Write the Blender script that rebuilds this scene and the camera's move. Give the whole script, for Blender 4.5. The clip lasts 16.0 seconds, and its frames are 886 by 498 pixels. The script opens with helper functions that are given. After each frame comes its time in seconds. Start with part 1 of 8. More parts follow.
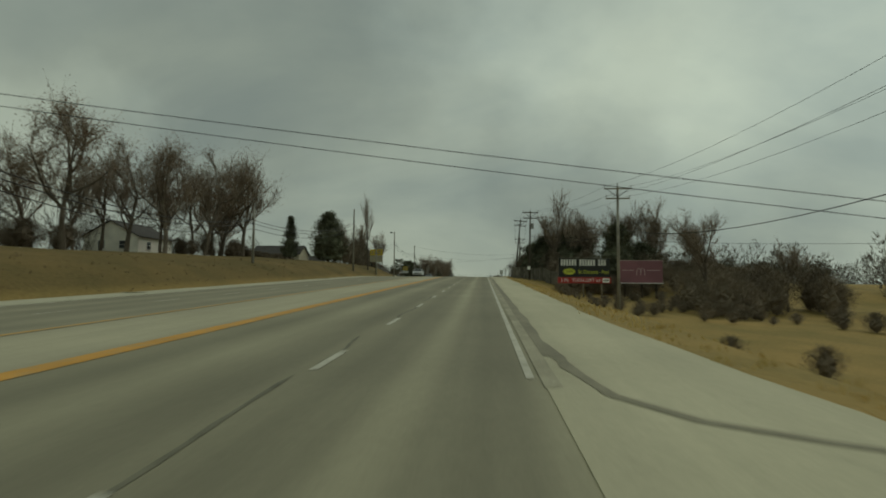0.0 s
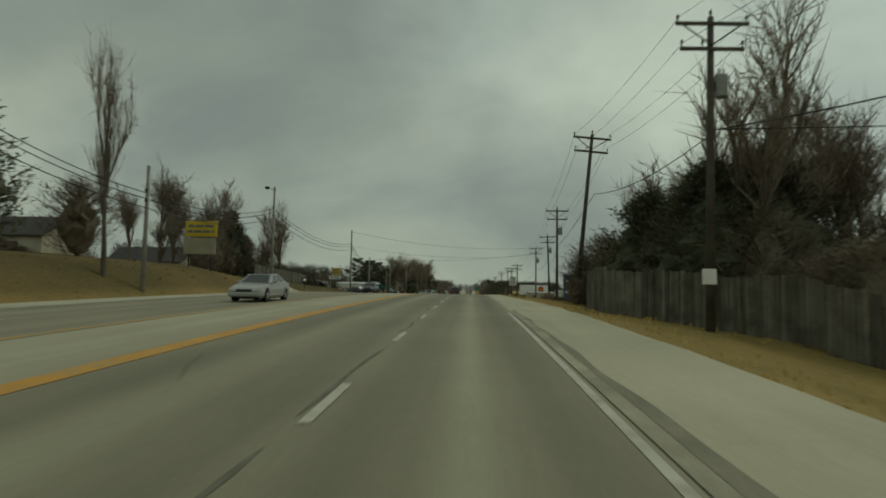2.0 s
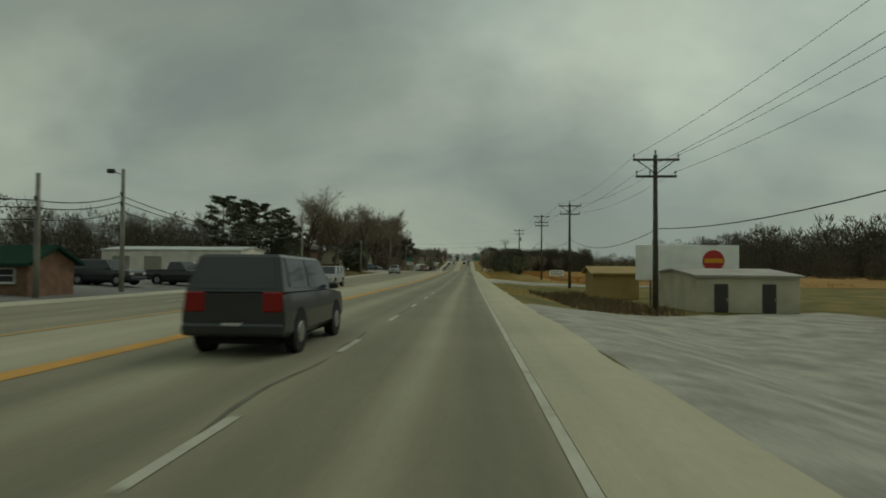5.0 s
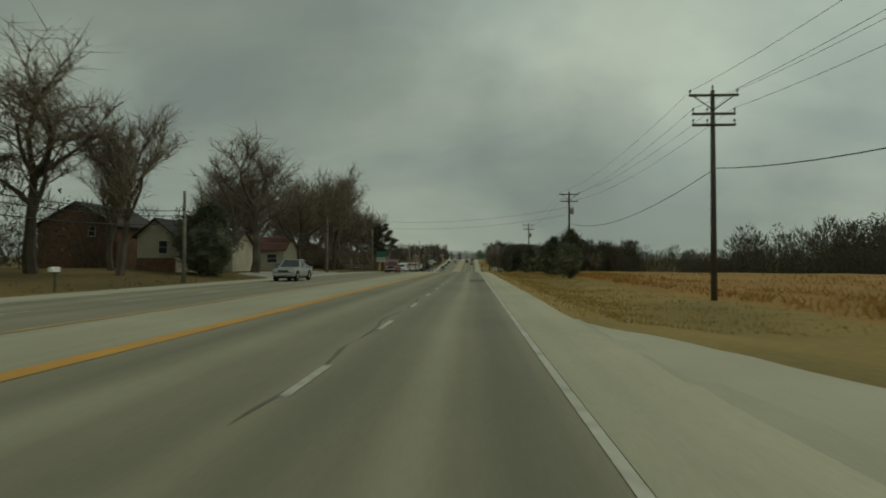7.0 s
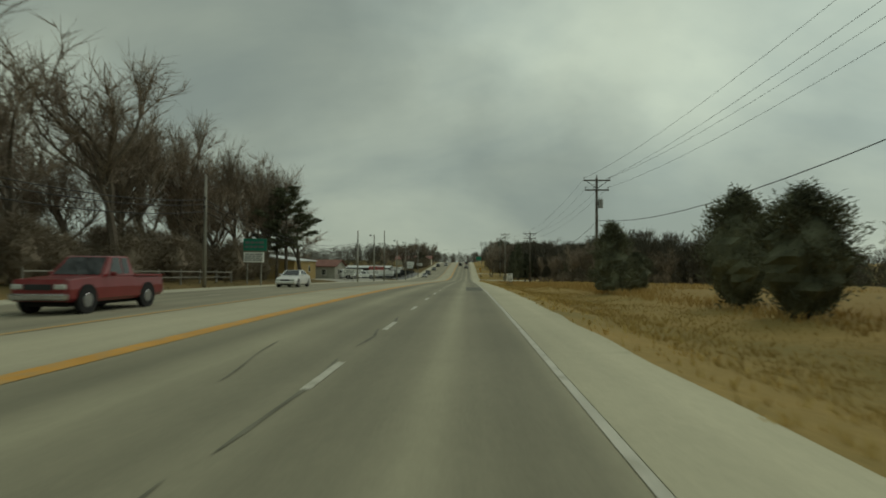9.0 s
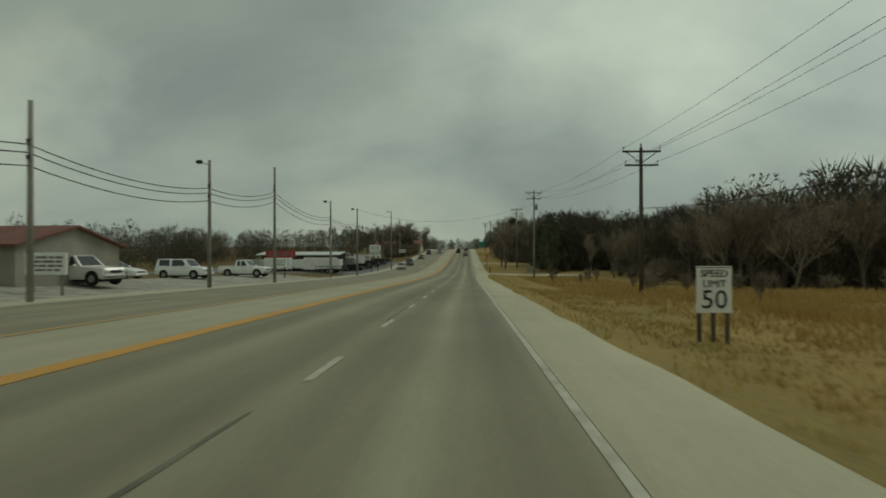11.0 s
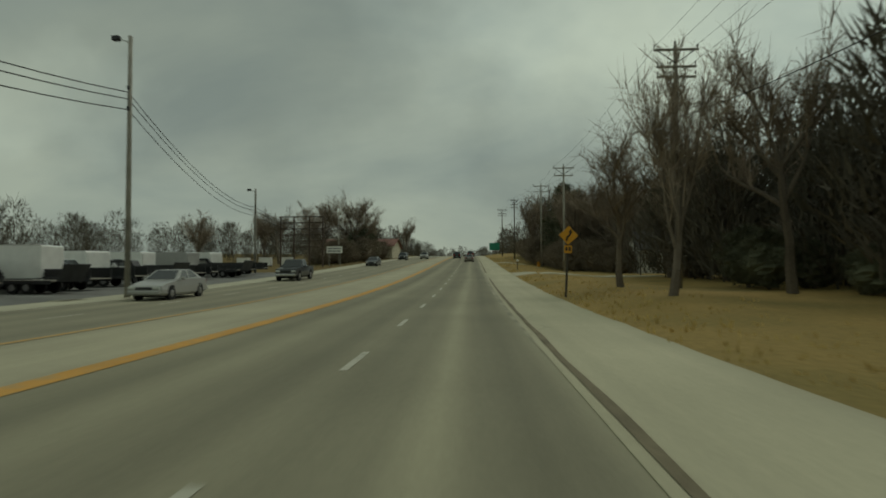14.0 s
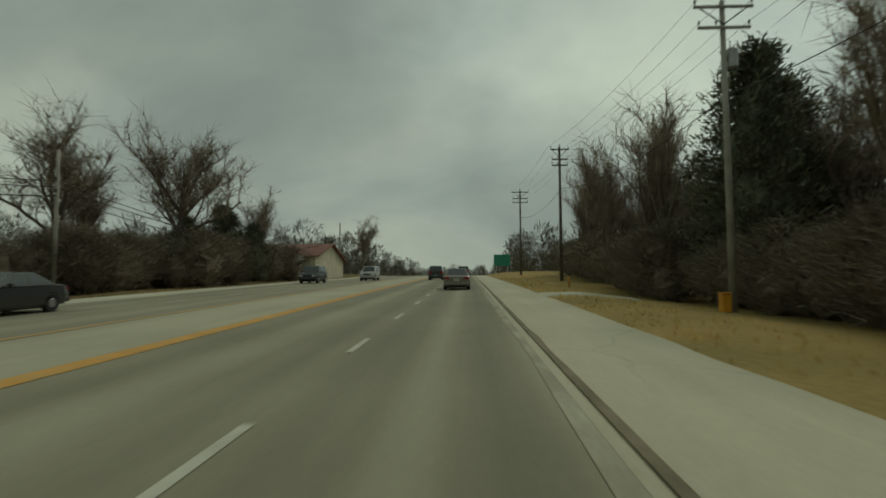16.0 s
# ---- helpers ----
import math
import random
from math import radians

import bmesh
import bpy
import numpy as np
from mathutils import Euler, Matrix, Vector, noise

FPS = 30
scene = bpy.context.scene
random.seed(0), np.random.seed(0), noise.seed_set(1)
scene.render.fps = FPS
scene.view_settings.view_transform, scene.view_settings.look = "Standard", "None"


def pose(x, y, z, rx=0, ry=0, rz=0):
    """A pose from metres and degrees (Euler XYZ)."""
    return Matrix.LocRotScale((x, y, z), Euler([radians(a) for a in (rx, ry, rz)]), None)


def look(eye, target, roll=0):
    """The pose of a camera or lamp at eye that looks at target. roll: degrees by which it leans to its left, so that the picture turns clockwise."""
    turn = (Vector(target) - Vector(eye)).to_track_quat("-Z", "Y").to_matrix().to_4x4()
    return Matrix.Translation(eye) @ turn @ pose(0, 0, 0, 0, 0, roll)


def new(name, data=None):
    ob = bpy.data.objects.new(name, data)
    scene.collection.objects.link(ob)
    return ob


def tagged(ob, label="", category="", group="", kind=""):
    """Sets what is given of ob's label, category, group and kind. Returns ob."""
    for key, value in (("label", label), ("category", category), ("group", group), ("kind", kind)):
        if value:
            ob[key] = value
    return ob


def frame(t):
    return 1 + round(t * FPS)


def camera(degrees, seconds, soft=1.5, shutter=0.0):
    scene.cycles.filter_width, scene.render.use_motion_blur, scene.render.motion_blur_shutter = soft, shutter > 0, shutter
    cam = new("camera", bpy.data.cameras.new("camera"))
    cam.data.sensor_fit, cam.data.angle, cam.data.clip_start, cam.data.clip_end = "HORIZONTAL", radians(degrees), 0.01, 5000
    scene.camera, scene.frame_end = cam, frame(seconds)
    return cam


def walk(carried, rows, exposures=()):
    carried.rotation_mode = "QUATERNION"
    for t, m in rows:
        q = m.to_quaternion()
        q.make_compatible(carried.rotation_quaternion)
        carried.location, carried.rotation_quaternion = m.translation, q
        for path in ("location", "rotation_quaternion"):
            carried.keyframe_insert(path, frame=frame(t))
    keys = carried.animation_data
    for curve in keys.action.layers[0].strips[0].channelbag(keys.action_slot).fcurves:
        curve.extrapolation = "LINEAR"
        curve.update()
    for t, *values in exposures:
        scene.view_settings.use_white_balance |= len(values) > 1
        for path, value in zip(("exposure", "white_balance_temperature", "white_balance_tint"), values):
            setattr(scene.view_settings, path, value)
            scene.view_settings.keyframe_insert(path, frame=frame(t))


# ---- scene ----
cam = camera(75.0, 16.0, soft=1.8, shutter=0.15)
# seconds, place, then pitch, roll and yaw in degrees
ROWS = [
    (0.0, 0.47, -8.36, 1.90, 3.89, -0.38, 3.98),
    (0.5, 0.27, 10.86, 2.60, 4.21, -1.43, 4.87),
    (1.0, -0.00, 29.79, 3.30, 4.10, -0.67, 4.95),
    (1.5, -0.23, 48.85, 4.02, 4.08, -0.87, 4.06),
    (2.0, -0.40, 67.28, 4.69, 4.18, -0.91, 2.72),
    (2.5, -0.48, 85.77, 5.29, 3.46, -0.28, 2.62),
    (3.0, -0.38, 104.23, 5.64, 3.14, -0.17, 1.56),
    (3.5, -0.13, 122.23, 5.82, 2.04, -0.39, 0.81),
    (4.0, 0.12, 140.04, 5.84, 1.65, -0.65, 2.53),
    (4.5, 0.29, 157.72, 5.64, 1.47, -0.61, 2.77),
    (5.0, 0.35, 175.22, 5.36, 1.22, -0.39, 2.61),
    (5.5, 0.34, 192.66, 5.07, 0.97, -0.11, 2.28),
    (6.0, 0.27, 210.14, 4.81, 0.81, 0.12, 2.02),
    (6.5, 0.18, 227.79, 4.57, 0.81, 0.17, 2.06),
    (7.0, 0.10, 245.56, 4.40, 1.17, -0.09, 2.95),
    (7.5, 0.05, 263.45, 4.31, 1.45, 0.04, 2.23),
    (8.0, 0.00, 281.48, 4.26, 1.58, -0.35, 2.39),
    (8.5, -0.04, 299.90, 4.17, 1.54, -0.23, 2.69),
    (9.0, -0.08, 318.03, 4.10, 1.50, -0.34, 2.40),
    (9.5, -0.08, 335.99, 4.01, 1.37, -0.27, 2.31),
    (10.0, -0.07, 354.00, 3.79, 0.72, -0.14, 2.39),
    (10.5, -0.02, 372.13, 3.48, 0.55, -0.05, 2.41),
    (11.0, 0.08, 390.34, 3.10, 0.42, 0.10, 2.42),
    (11.5, 0.18, 408.42, 2.68, 0.34, 0.28, 2.44),
    (12.0, 0.23, 426.18, 2.26, 0.29, 0.44, 2.48),
    (12.5, 0.20, 443.38, 1.84, 0.28, 0.54, 2.55),
    (13.0, 0.11, 460.25, 1.42, 0.26, 0.72, 2.84),
    (13.5, 0.04, 477.37, 1.10, 0.79, 0.26, 3.06),
    (14.0, -0.04, 495.18, 0.87, 1.85, 0.25, 2.89),
    (14.5, -0.10, 513.01, 0.81, 2.40, 0.01, 2.76),
    (15.0, -0.13, 530.78, 1.01, 2.84, 0.06, 2.70),
    (15.5, -0.04, 548.64, 1.45, 3.57, 0.59, 2.32),
    (16.0, 0.09, 566.61, 2.03, 3.89, 0.28, 2.40),
]
walk(cam, [(t, pose(x, y, z, 90 + pitch, roll, yaw)) for t, x, y, z, pitch, roll, yaw in ROWS],
     exposures=((0.0, -0.07), (3.0, -0.10), (4.2, -0.12), (6.3, -0.19), (7.5, -0.20), (8.1, -0.10), (8.6, 0.08), (9.5, 0.11), (10.2, 0.04), (12.3, -0.03), (13.0, -0.03), (14.0, -0.08), (15.0, -0.06), (16.0, 0.0)))

# ---------------------------------------------------------------- sky and light
SUN_EL, SUN_AZ = 48.0, 38.0          # degrees; azimuth clockwise from the road's direction
world = bpy.data.worlds.new("overcast_sky")
scene.world = world
world.use_nodes = True
wt = world.node_tree
wt.nodes.clear()


def wn(kind, **kw):
    n = wt.nodes.new(kind)
    for key, value in kw.items():
        if key == "op":
            n.operation = value
        elif key == "blend":
            n.blend_type = value
    return n


w_out = wn("ShaderNodeOutputWorld")
w_bg = wn("ShaderNodeBackground")
w_sky = wn("ShaderNodeTexSky")
w_sky.sky_type = "NISHITA"
w_sky.sun_disc = False
w_sky.sun_elevation = radians(SUN_EL)
w_sky.sun_rotation = radians(SUN_AZ)
w_dim = wn("ShaderNodeMixRGB", blend="MULTIPLY")
w_dim.inputs[0].default_value = 1.0
w_dim.inputs[2].default_value = (0.05, 0.05, 0.05, 1)
wt.links.new(w_sky.outputs[0], w_dim.inputs[1])
w_tc = wn("ShaderNodeTexCoord")
w_sep = wn("ShaderNodeSeparateXYZ")
wt.links.new(w_tc.outputs["Generated"], w_sep.inputs[0])
# cloud deck: project the direction on a flat layer, so that bands close up towards the horizon
w_zc = wn("ShaderNodeMath", op="ADD")
w_zc.inputs[1].default_value = 0.48
wt.links.new(w_sep.outputs[2], w_zc.inputs[0])
w_mx = wn("ShaderNodeMath", op="MAXIMUM")
w_mx.inputs[1].default_value = 0.05
wt.links.new(w_zc.outputs[0], w_mx.inputs[0])
w_px = wn("ShaderNodeMath", op="DIVIDE")
w_py = wn("ShaderNodeMath", op="DIVIDE")
wt.links.new(w_sep.outputs[0], w_px.inputs[0])
wt.links.new(w_mx.outputs[0], w_px.inputs[1])
wt.links.new(w_sep.outputs[1], w_py.inputs[0])
wt.links.new(w_mx.outputs[0], w_py.inputs[1])
w_cmb = wn("ShaderNodeCombineXYZ")
wt.links.new(w_px.outputs[0], w_cmb.inputs[0])
wt.links.new(w_py.outputs[0], w_cmb.inputs[1])
w_map = wn("ShaderNodeMapping")
w_map.inputs["Scale"].default_value = (1.0, 1.35, 1.0)
w_map.inputs["Rotation"].default_value = (0, 0, radians(-24))
w_map.inputs["Location"].default_value = (3.1, 1.7, 0.4)
wt.links.new(w_cmb.outputs[0], w_map.inputs[0])
w_n = wn("ShaderNodeTexNoise")
w_n.inputs["Scale"].default_value = 1.5
w_n.inputs["Detail"].default_value = 6.0
w_n.inputs["Roughness"].default_value = 0.52
w_n.inputs["Distortion"].default_value = 0.25
wt.links.new(w_map.outputs[0], w_n.inputs["Vector"])
w_ramp = wn("ShaderNodeValToRGB")
w_ramp.color_ramp.elements[0].position = 0.36
w_ramp.color_ramp.elements[0].color = (0.238, 0.288, 0.248, 1)
w_ramp.color_ramp.elements[1].position = 0.66
w_ramp.color_ramp.elements[1].color = (0.352, 0.405, 0.322, 1)
wt.links.new(w_n.outputs[0], w_ramp.inputs[0])
# the broad masses of the cloud deck: thin bright places and thick grey ones, with torn edges
w_warp = wn("ShaderNodeTexNoise")
w_warp.inputs["Scale"].default_value = 3.4
w_warp.inputs["Detail"].default_value = 5.0
wt.links.new(w_tc.outputs["Generated"], w_warp.inputs["Vector"])
w_wsub = wn("ShaderNodeVectorMath", op="SUBTRACT")
w_wsub.inputs[1].default_value = (0.5, 0.5, 0.5)
wt.links.new(w_warp.outputs["Color"], w_wsub.inputs[0])
w_wmul = wn("ShaderNodeVectorMath", op="SCALE")
w_wmul.inputs["Scale"].default_value = 0.62
wt.links.new(w_wsub.outputs[0], w_wmul.inputs[0])
w_wadd = wn("ShaderNodeVectorMath", op="ADD")
wt.links.new(w_tc.outputs["Generated"], w_wadd.inputs[0])
wt.links.new(w_wmul.outputs[0], w_wadd.inputs[1])
w_dir = wn("ShaderNodeVectorMath", op="NORMALIZE")
wt.links.new(w_wadd.outputs[0], w_dir.inputs[0])
# azimuth and height in degrees, width in degrees, change of brightness
CLOUD_MASSES = ((31, 25, 32, 0.46), (4, 18, 12, 0.13), (-9, 15, 9, 0.06), (-24, 20, 18, -0.15), (-1, 27, 9, -0.06), (-37, 18, 9, 0.20),
                (10, 10, 14, -0.13), (28, 6, 12, -0.08), (-50, 25, 22, -0.08), (-14, 8, 12, -0.05), (60, 40, 40, 0.35), (180, 50, 70, 0.22), (-100, 45, 45, 0.1))
w_sum = None
for az, el, wide, gain in CLOUD_MASSES:
    d = Vector((math.sin(radians(az)) * math.cos(radians(el)), math.cos(radians(az)) * math.cos(radians(el)), math.sin(radians(el))))
    w_dot = wn("ShaderNodeVectorMath", op="DOT_PRODUCT")
    w_dot.inputs[1].default_value = d
    wt.links.new(w_dir.outputs[0], w_dot.inputs[0])
    w_mr = wn("ShaderNodeMapRange")
    w_mr.interpolation_type = "SMOOTHSTEP"
    w_mr.inputs["From Min"].default_value = math.cos(radians(wide))
    w_mr.inputs["From Max"].default_value = 1.0
    w_mr.inputs["To Max"].default_value = gain
    wt.links.new(w_dot.outputs["Value"], w_mr.inputs[0])
    if w_sum is None:
        w_mr.inputs["To Min"].default_value, w_mr.inputs["To Max"].default_value = 1.04, 1.04 + gain
        w_sum = w_mr.outputs[0]
    else:
        w_plus = wn("ShaderNodeMath", op="ADD")
        wt.links.new(w_sum, w_plus.inputs[0])
        wt.links.new(w_mr.outputs[0], w_plus.inputs[1])
        w_sum = w_plus.outputs[0]
w_mul = wn("ShaderNodeMixRGB", blend="MULTIPLY")
w_mul.inputs[0].default_value = 1.0
wt.links.new(w_ramp.outputs[0], w_mul.inputs[1])
wt.links.new(w_sum, w_mul.inputs[2])
sun_dir = Vector((math.sin(radians(SUN_AZ)) * math.cos(radians(SUN_EL)), math.cos(radians(SUN_AZ)) * math.cos(radians(SUN_EL)), math.sin(radians(SUN_EL))))
w_add = wn("ShaderNodeMixRGB", blend="MIX")
w_add.inputs[0].default_value = 0.94
wt.links.new(w_dim.outputs[0], w_add.inputs[1])
wt.links.new(w_mul.outputs[0], w_add.inputs[2])
wt.links.new(w_add.outputs[0], w_bg.inputs[0])
w_bg.inputs[1].default_value = 1.0
wt.links.new(w_bg.outputs[0], w_out.inputs[0])

sun = new("sun", bpy.data.lights.new("sun", "SUN"))
sun.data.energy = 0.68
sun.data.angle = radians(25)
sun.data.color = (1.0, 0.96, 0.86)
sun.matrix_world = look((0, 0, 60), Vector((0, 0, 60)) - sun_dir)


# ---------------------------------------------------------------- materials
def mat(name, color, rough=0.8, metal=0.0, var=0.25, scale=1.0, bump=0.15, second=None, fine=18.0, spec=0.35, rand=0.0):
    """Two scales of variation: broad stains and fine grain, with a little relief."""
    m = bpy.data.materials.new(name)
    m.use_nodes = True
    nt = m.node_tree
    b = nt.nodes["Principled BSDF"]
    b.inputs["Roughness"].default_value = rough
    b.inputs["Metallic"].default_value = metal
    b.inputs["Specular IOR Level"].default_value = spec
    tc = nt.nodes.new("ShaderNodeTexCoord")
    geo = nt.nodes.new("ShaderNodeNewGeometry")
    n1 = nt.nodes.new("ShaderNodeTexNoise")
    n1.inputs["Scale"].default_value = scale
    n1.inputs["Detail"].default_value = 6
    nt.links.new(geo.outputs["Position"], n1.inputs["Vector"])
    n2 = nt.nodes.new("ShaderNodeTexNoise")
    n2.inputs["Scale"].default_value = fine
    n2.inputs["Detail"].default_value = 3
    nt.links.new(geo.outputs["Position"], n2.inputs["Vector"])
    ramp = nt.nodes.new("ShaderNodeValToRGB")
    ramp.color_ramp.elements[0].position, ramp.color_ramp.elements[1].position = 0.32, 0.68
    c2 = second if second else [c * (1 - var) for c in color]
    c1 = [min(1, c * (1 + (0 if second else var * 0.6))) for c in color]
    ramp.color_ramp.elements[0].color = (*c2, 1)
    ramp.color_ramp.elements[1].color = (*c1, 1)
    nt.links.new(n1.outputs[0], ramp.inputs[0])
    mix = nt.nodes.new("ShaderNodeMixRGB")
    mix.blend_type = "OVERLAY"
    mix.inputs[0].default_value = min(1.0, var * 1.2)
    nt.links.new(ramp.outputs[0], mix.inputs[1])
    nt.links.new(n2.outputs[0], mix.inputs[2])
    last = mix.outputs[0]
    if rand:
        oi = nt.nodes.new("ShaderNodeObjectInfo")
        mr = nt.nodes.new("ShaderNodeMapRange")
        mr.inputs["To Min"].default_value, mr.inputs["To Max"].default_value = 1 - rand, 1 + rand
        nt.links.new(oi.outputs["Random"], mr.inputs[0])
        mm = nt.nodes.new("ShaderNodeMixRGB")
        mm.blend_type = "MULTIPLY"
        mm.inputs[0].default_value = 1.0
        nt.links.new(last, mm.inputs[1])
        nt.links.new(mr.outputs[0], mm.inputs[2])
        last = mm.outputs[0]
    nt.links.new(last, b.inputs["Base Color"])
    if bump:
        bp = nt.nodes.new("ShaderNodeBump")
        bp.inputs["Strength"].default_value = bump
        bp.inputs["Distance"].default_value = 0.03
        nt.links.new(n2.outputs[0], bp.inputs["Height"])
        nt.links.new(bp.outputs[0], b.inputs["Normal"])
    return m


def road_mat(name, color, bands, seam=0.0, rough_edges=0.07):
    """Worn pavement. bands: (x, brightness) across the road, which run along it as wheel tracks and pale oily crowns;
    long faint streaks, broad patches and grain lie over them."""
    m = mat(name, color, rough=0.88, var=0.10, scale=0.22, bump=0.25, fine=22)
    nt = m.node_tree
    b = nt.nodes["Principled BSDF"]
    base = b.inputs["Base Color"].links[0].from_socket
    geo = nt.nodes.new("ShaderNodeNewGeometry")
    sep = nt.nodes.new("ShaderNodeSeparateXYZ")
    nt.links.new(geo.outputs["Position"], sep.inputs[0])

    def stretched(scale, along, detail, rough=0.5):
        mp = nt.nodes.new("ShaderNodeMapping")
        mp.inputs["Scale"].default_value = (1.0, along, 1.0)
        nt.links.new(geo.outputs["Position"], mp.inputs[0])
        n = nt.nodes.new("ShaderNodeTexNoise")
        n.inputs["Scale"].default_value = scale
        n.inputs["Detail"].default_value = detail
        n.inputs["Roughness"].default_value = rough
        nt.links.new(mp.outputs[0], n.inputs["Vector"])
        return n.outputs[0]

    def ranged(socket, lo, hi, a, c):
        r = nt.nodes.new("ShaderNodeMapRange")
        r.inputs["From Min"].default_value, r.inputs["From Max"].default_value = lo, hi
        r.inputs["To Min"].default_value, r.inputs["To Max"].default_value = a, c
        nt.links.new(socket, r.inputs[0])
        return r.outputs[0]

    def times(socket, factor):
        q = nt.nodes.new("ShaderNodeMixRGB")
        q.blend_type = "MULTIPLY"
        q.inputs[0].default_value = 1.0
        nt.links.new(socket, q.inputs[1])
        nt.links.new(factor, q.inputs[2])
        return q.outputs[0]

    wob = nt.nodes.new("ShaderNodeMath")
    wob.operation = "MULTIPLY_ADD"
    wob.inputs[1].default_value = 0.5
    nt.links.new(stretched(0.05, 0.6, 2), wob.inputs[0])
    nt.links.new(sep.outputs[0], wob.inputs[2])
    lo, hi = bands[0][0], bands[-1][0]
    ramp = nt.nodes.new("ShaderNodeValToRGB")
    ramp.color_ramp.interpolation = "EASE"
    els = ramp.color_ramp.elements
    for k, (x, v) in enumerate(bands):
        p = (x - lo) / (hi - lo)
        e = els[0] if k == 0 else els[len(els) - 1] if k == len(bands) - 1 else els.new(p)
        e.position, e.color = p, (v * 0.5, v * 0.5, v * 0.48, 1)
    nt.links.new(ranged(wob.outputs[0], lo + 0.25, hi + 0.25, 0, 1), ramp.inputs[0])
    twice = nt.nodes.new("ShaderNodeMixRGB")
    twice.blend_type = "ADD"
    twice.inputs[0].default_value = 1.0
    nt.links.new(ramp.outputs[0], twice.inputs[1])
    nt.links.new(ramp.outputs[0], twice.inputs[2])
    last = times(base, twice.outputs[0])
    last = times(last, ranged(stretched(1.6, 0.02, 5, 0.6), 0.3, 0.7, 0.93, 1.07))
    last = times(last, ranged(stretched(0.35, 0.12, 7, 0.6), 0.34, 0.64, 1 - rough_edges, 1 + rough_edges))
    last = times(last, ranged(stretched(9.0, 0.8, 4, 0.7), 0.3, 0.7, 0.94, 1.06))
    if seam:
        v = nt.nodes.new("ShaderNodeTexVoronoi")
        v.feature = "DISTANCE_TO_EDGE"
        v.inputs["Scale"].default_value = 0.16
        dn = nt.nodes.new("ShaderNodeTexNoise")
        dn.inputs["Scale"].default_value = 0.6
        nt.links.new(geo.outputs["Position"], dn.inputs["Vector"])
        dm = nt.nodes.new("ShaderNodeMixRGB")
        dm.blend_type = "ADD"
        dm.inputs[0].default_value = 1.0
        nt.links.new(geo.outputs["Position"], dm.inputs[1])
        nt.links.new(dn.outputs["Color"], dm.inputs[2])
        nt.links.new(dm.outputs[0], v.inputs["Vector"])
        crack = ranged(v.outputs["Distance"], 0.003, 0.008, seam, 0.0)
        gate = ranged(stretched(0.06, 0.7, 2), 0.52, 0.60, 0.0, 1.0)
        gm = nt.nodes.new("ShaderNodeMath")
        gm.operation = "MULTIPLY"
        nt.links.new(crack, gm.inputs[0])
        nt.links.new(gate, gm.inputs[1])
        cm = nt.nodes.new("ShaderNodeMixRGB")
        cm.inputs[2].default_value = (0.07, 0.066, 0.05, 1)
        nt.links.new(gm.outputs[0], cm.inputs[0])
        nt.links.new(last, cm.inputs[1])
        last = cm.outputs[0]
    nt.links.new(last, b.inputs["Base Color"])
    return m


def worn_paint(name, color, under):
    m = mat(name, color, rough=0.7, var=0.12, scale=0.8, fine=25)
    nt = m.node_tree
    b = nt.nodes["Principled BSDF"]
    base = b.inputs["Base Color"].links[0].from_socket
    geo = nt.nodes.new("ShaderNodeNewGeometry")
    n = nt.nodes.new("ShaderNodeTexNoise")
    n.inputs["Scale"].default_value = 3.0
    n.inputs["Detail"].default_value = 8
    nt.links.new(geo.outputs["Position"], n.inputs["Vector"])
    r = nt.nodes.new("ShaderNodeMapRange")
    r.inputs["From Min"].default_value, r.inputs["From Max"].default_value = 0.50, 0.68
    r.inputs["To Max"].default_value = 0.75
    nt.links.new(n.outputs[0], r.inputs[0])
    mix = nt.nodes.new("ShaderNodeMixRGB")
    mix.inputs[2].default_value = (*under, 1)
    nt.links.new(r.outputs[0], mix.inputs[0])
    nt.links.new(base, mix.inputs[1])
    nt.links.new(mix.outputs[0], b.inputs["Base Color"])
    return m


def glass_mat(name, tint):
    m = bpy.data.materials.new(name)
    m.use_nodes = True
    b = m.node_tree.nodes["Principled BSDF"]
    b.inputs["Base Color"].default_value = (*tint, 1)
    b.inputs["Roughness"].default_value = 0.06
    b.inputs["Specular IOR Level"].default_value = 0.6
    return m


LANE_BANDS = ((-6.2, 1.22), (-5.5, 0.96), (-4.9, 0.84), (-4.0, 1.24), (-3.2, 0.95), (-2.6, 0.84), (-2.05, 1.05), (-1.45, 0.86), (-0.95, 0.94), (-0.42, 1.32),
              (0.05, 0.95), (0.5, 0.78), (0.85, 0.86), (1.3, 1.22))
M_ROAD = road_mat("aged_asphalt", (0.228, 0.215, 0.149), LANE_BANDS)
M_ROAD_FAR = road_mat("aged_asphalt_opposite", (0.235, 0.22, 0.156), ((-17.3, 1.12), (-16.2, 0.92), (-15.2, 1.12), (-14.2, 0.93), (-13.4, 1.04), (-12.6, 0.92), (-11.6, 1.10), (-10.7, 0.94), (-9.6, 1.14)))
M_TURN = road_mat("pale_turn_lane", (0.35, 0.328, 0.234), ((-10.0, 0.90), (-9.2, 1.02), (-8.0, 1.06), (-6.8, 1.02), (-6.0, 0.92)))
M_SHOULDER = road_mat("concrete_shoulder", (0.415, 0.392, 0.278), ((1.2, 0.90), (1.7, 0.97), (2.4, 1.04), (3.4, 1.02), (4.4, 0.94)), 0.14, 0.05)
M_SHOULDER_L = road_mat("concrete_shoulder_opposite", (0.40, 0.385, 0.29), ((-20.0, 0.92), (-18.4, 1.05), (-17.0, 0.95)), 0.3, 0.05)
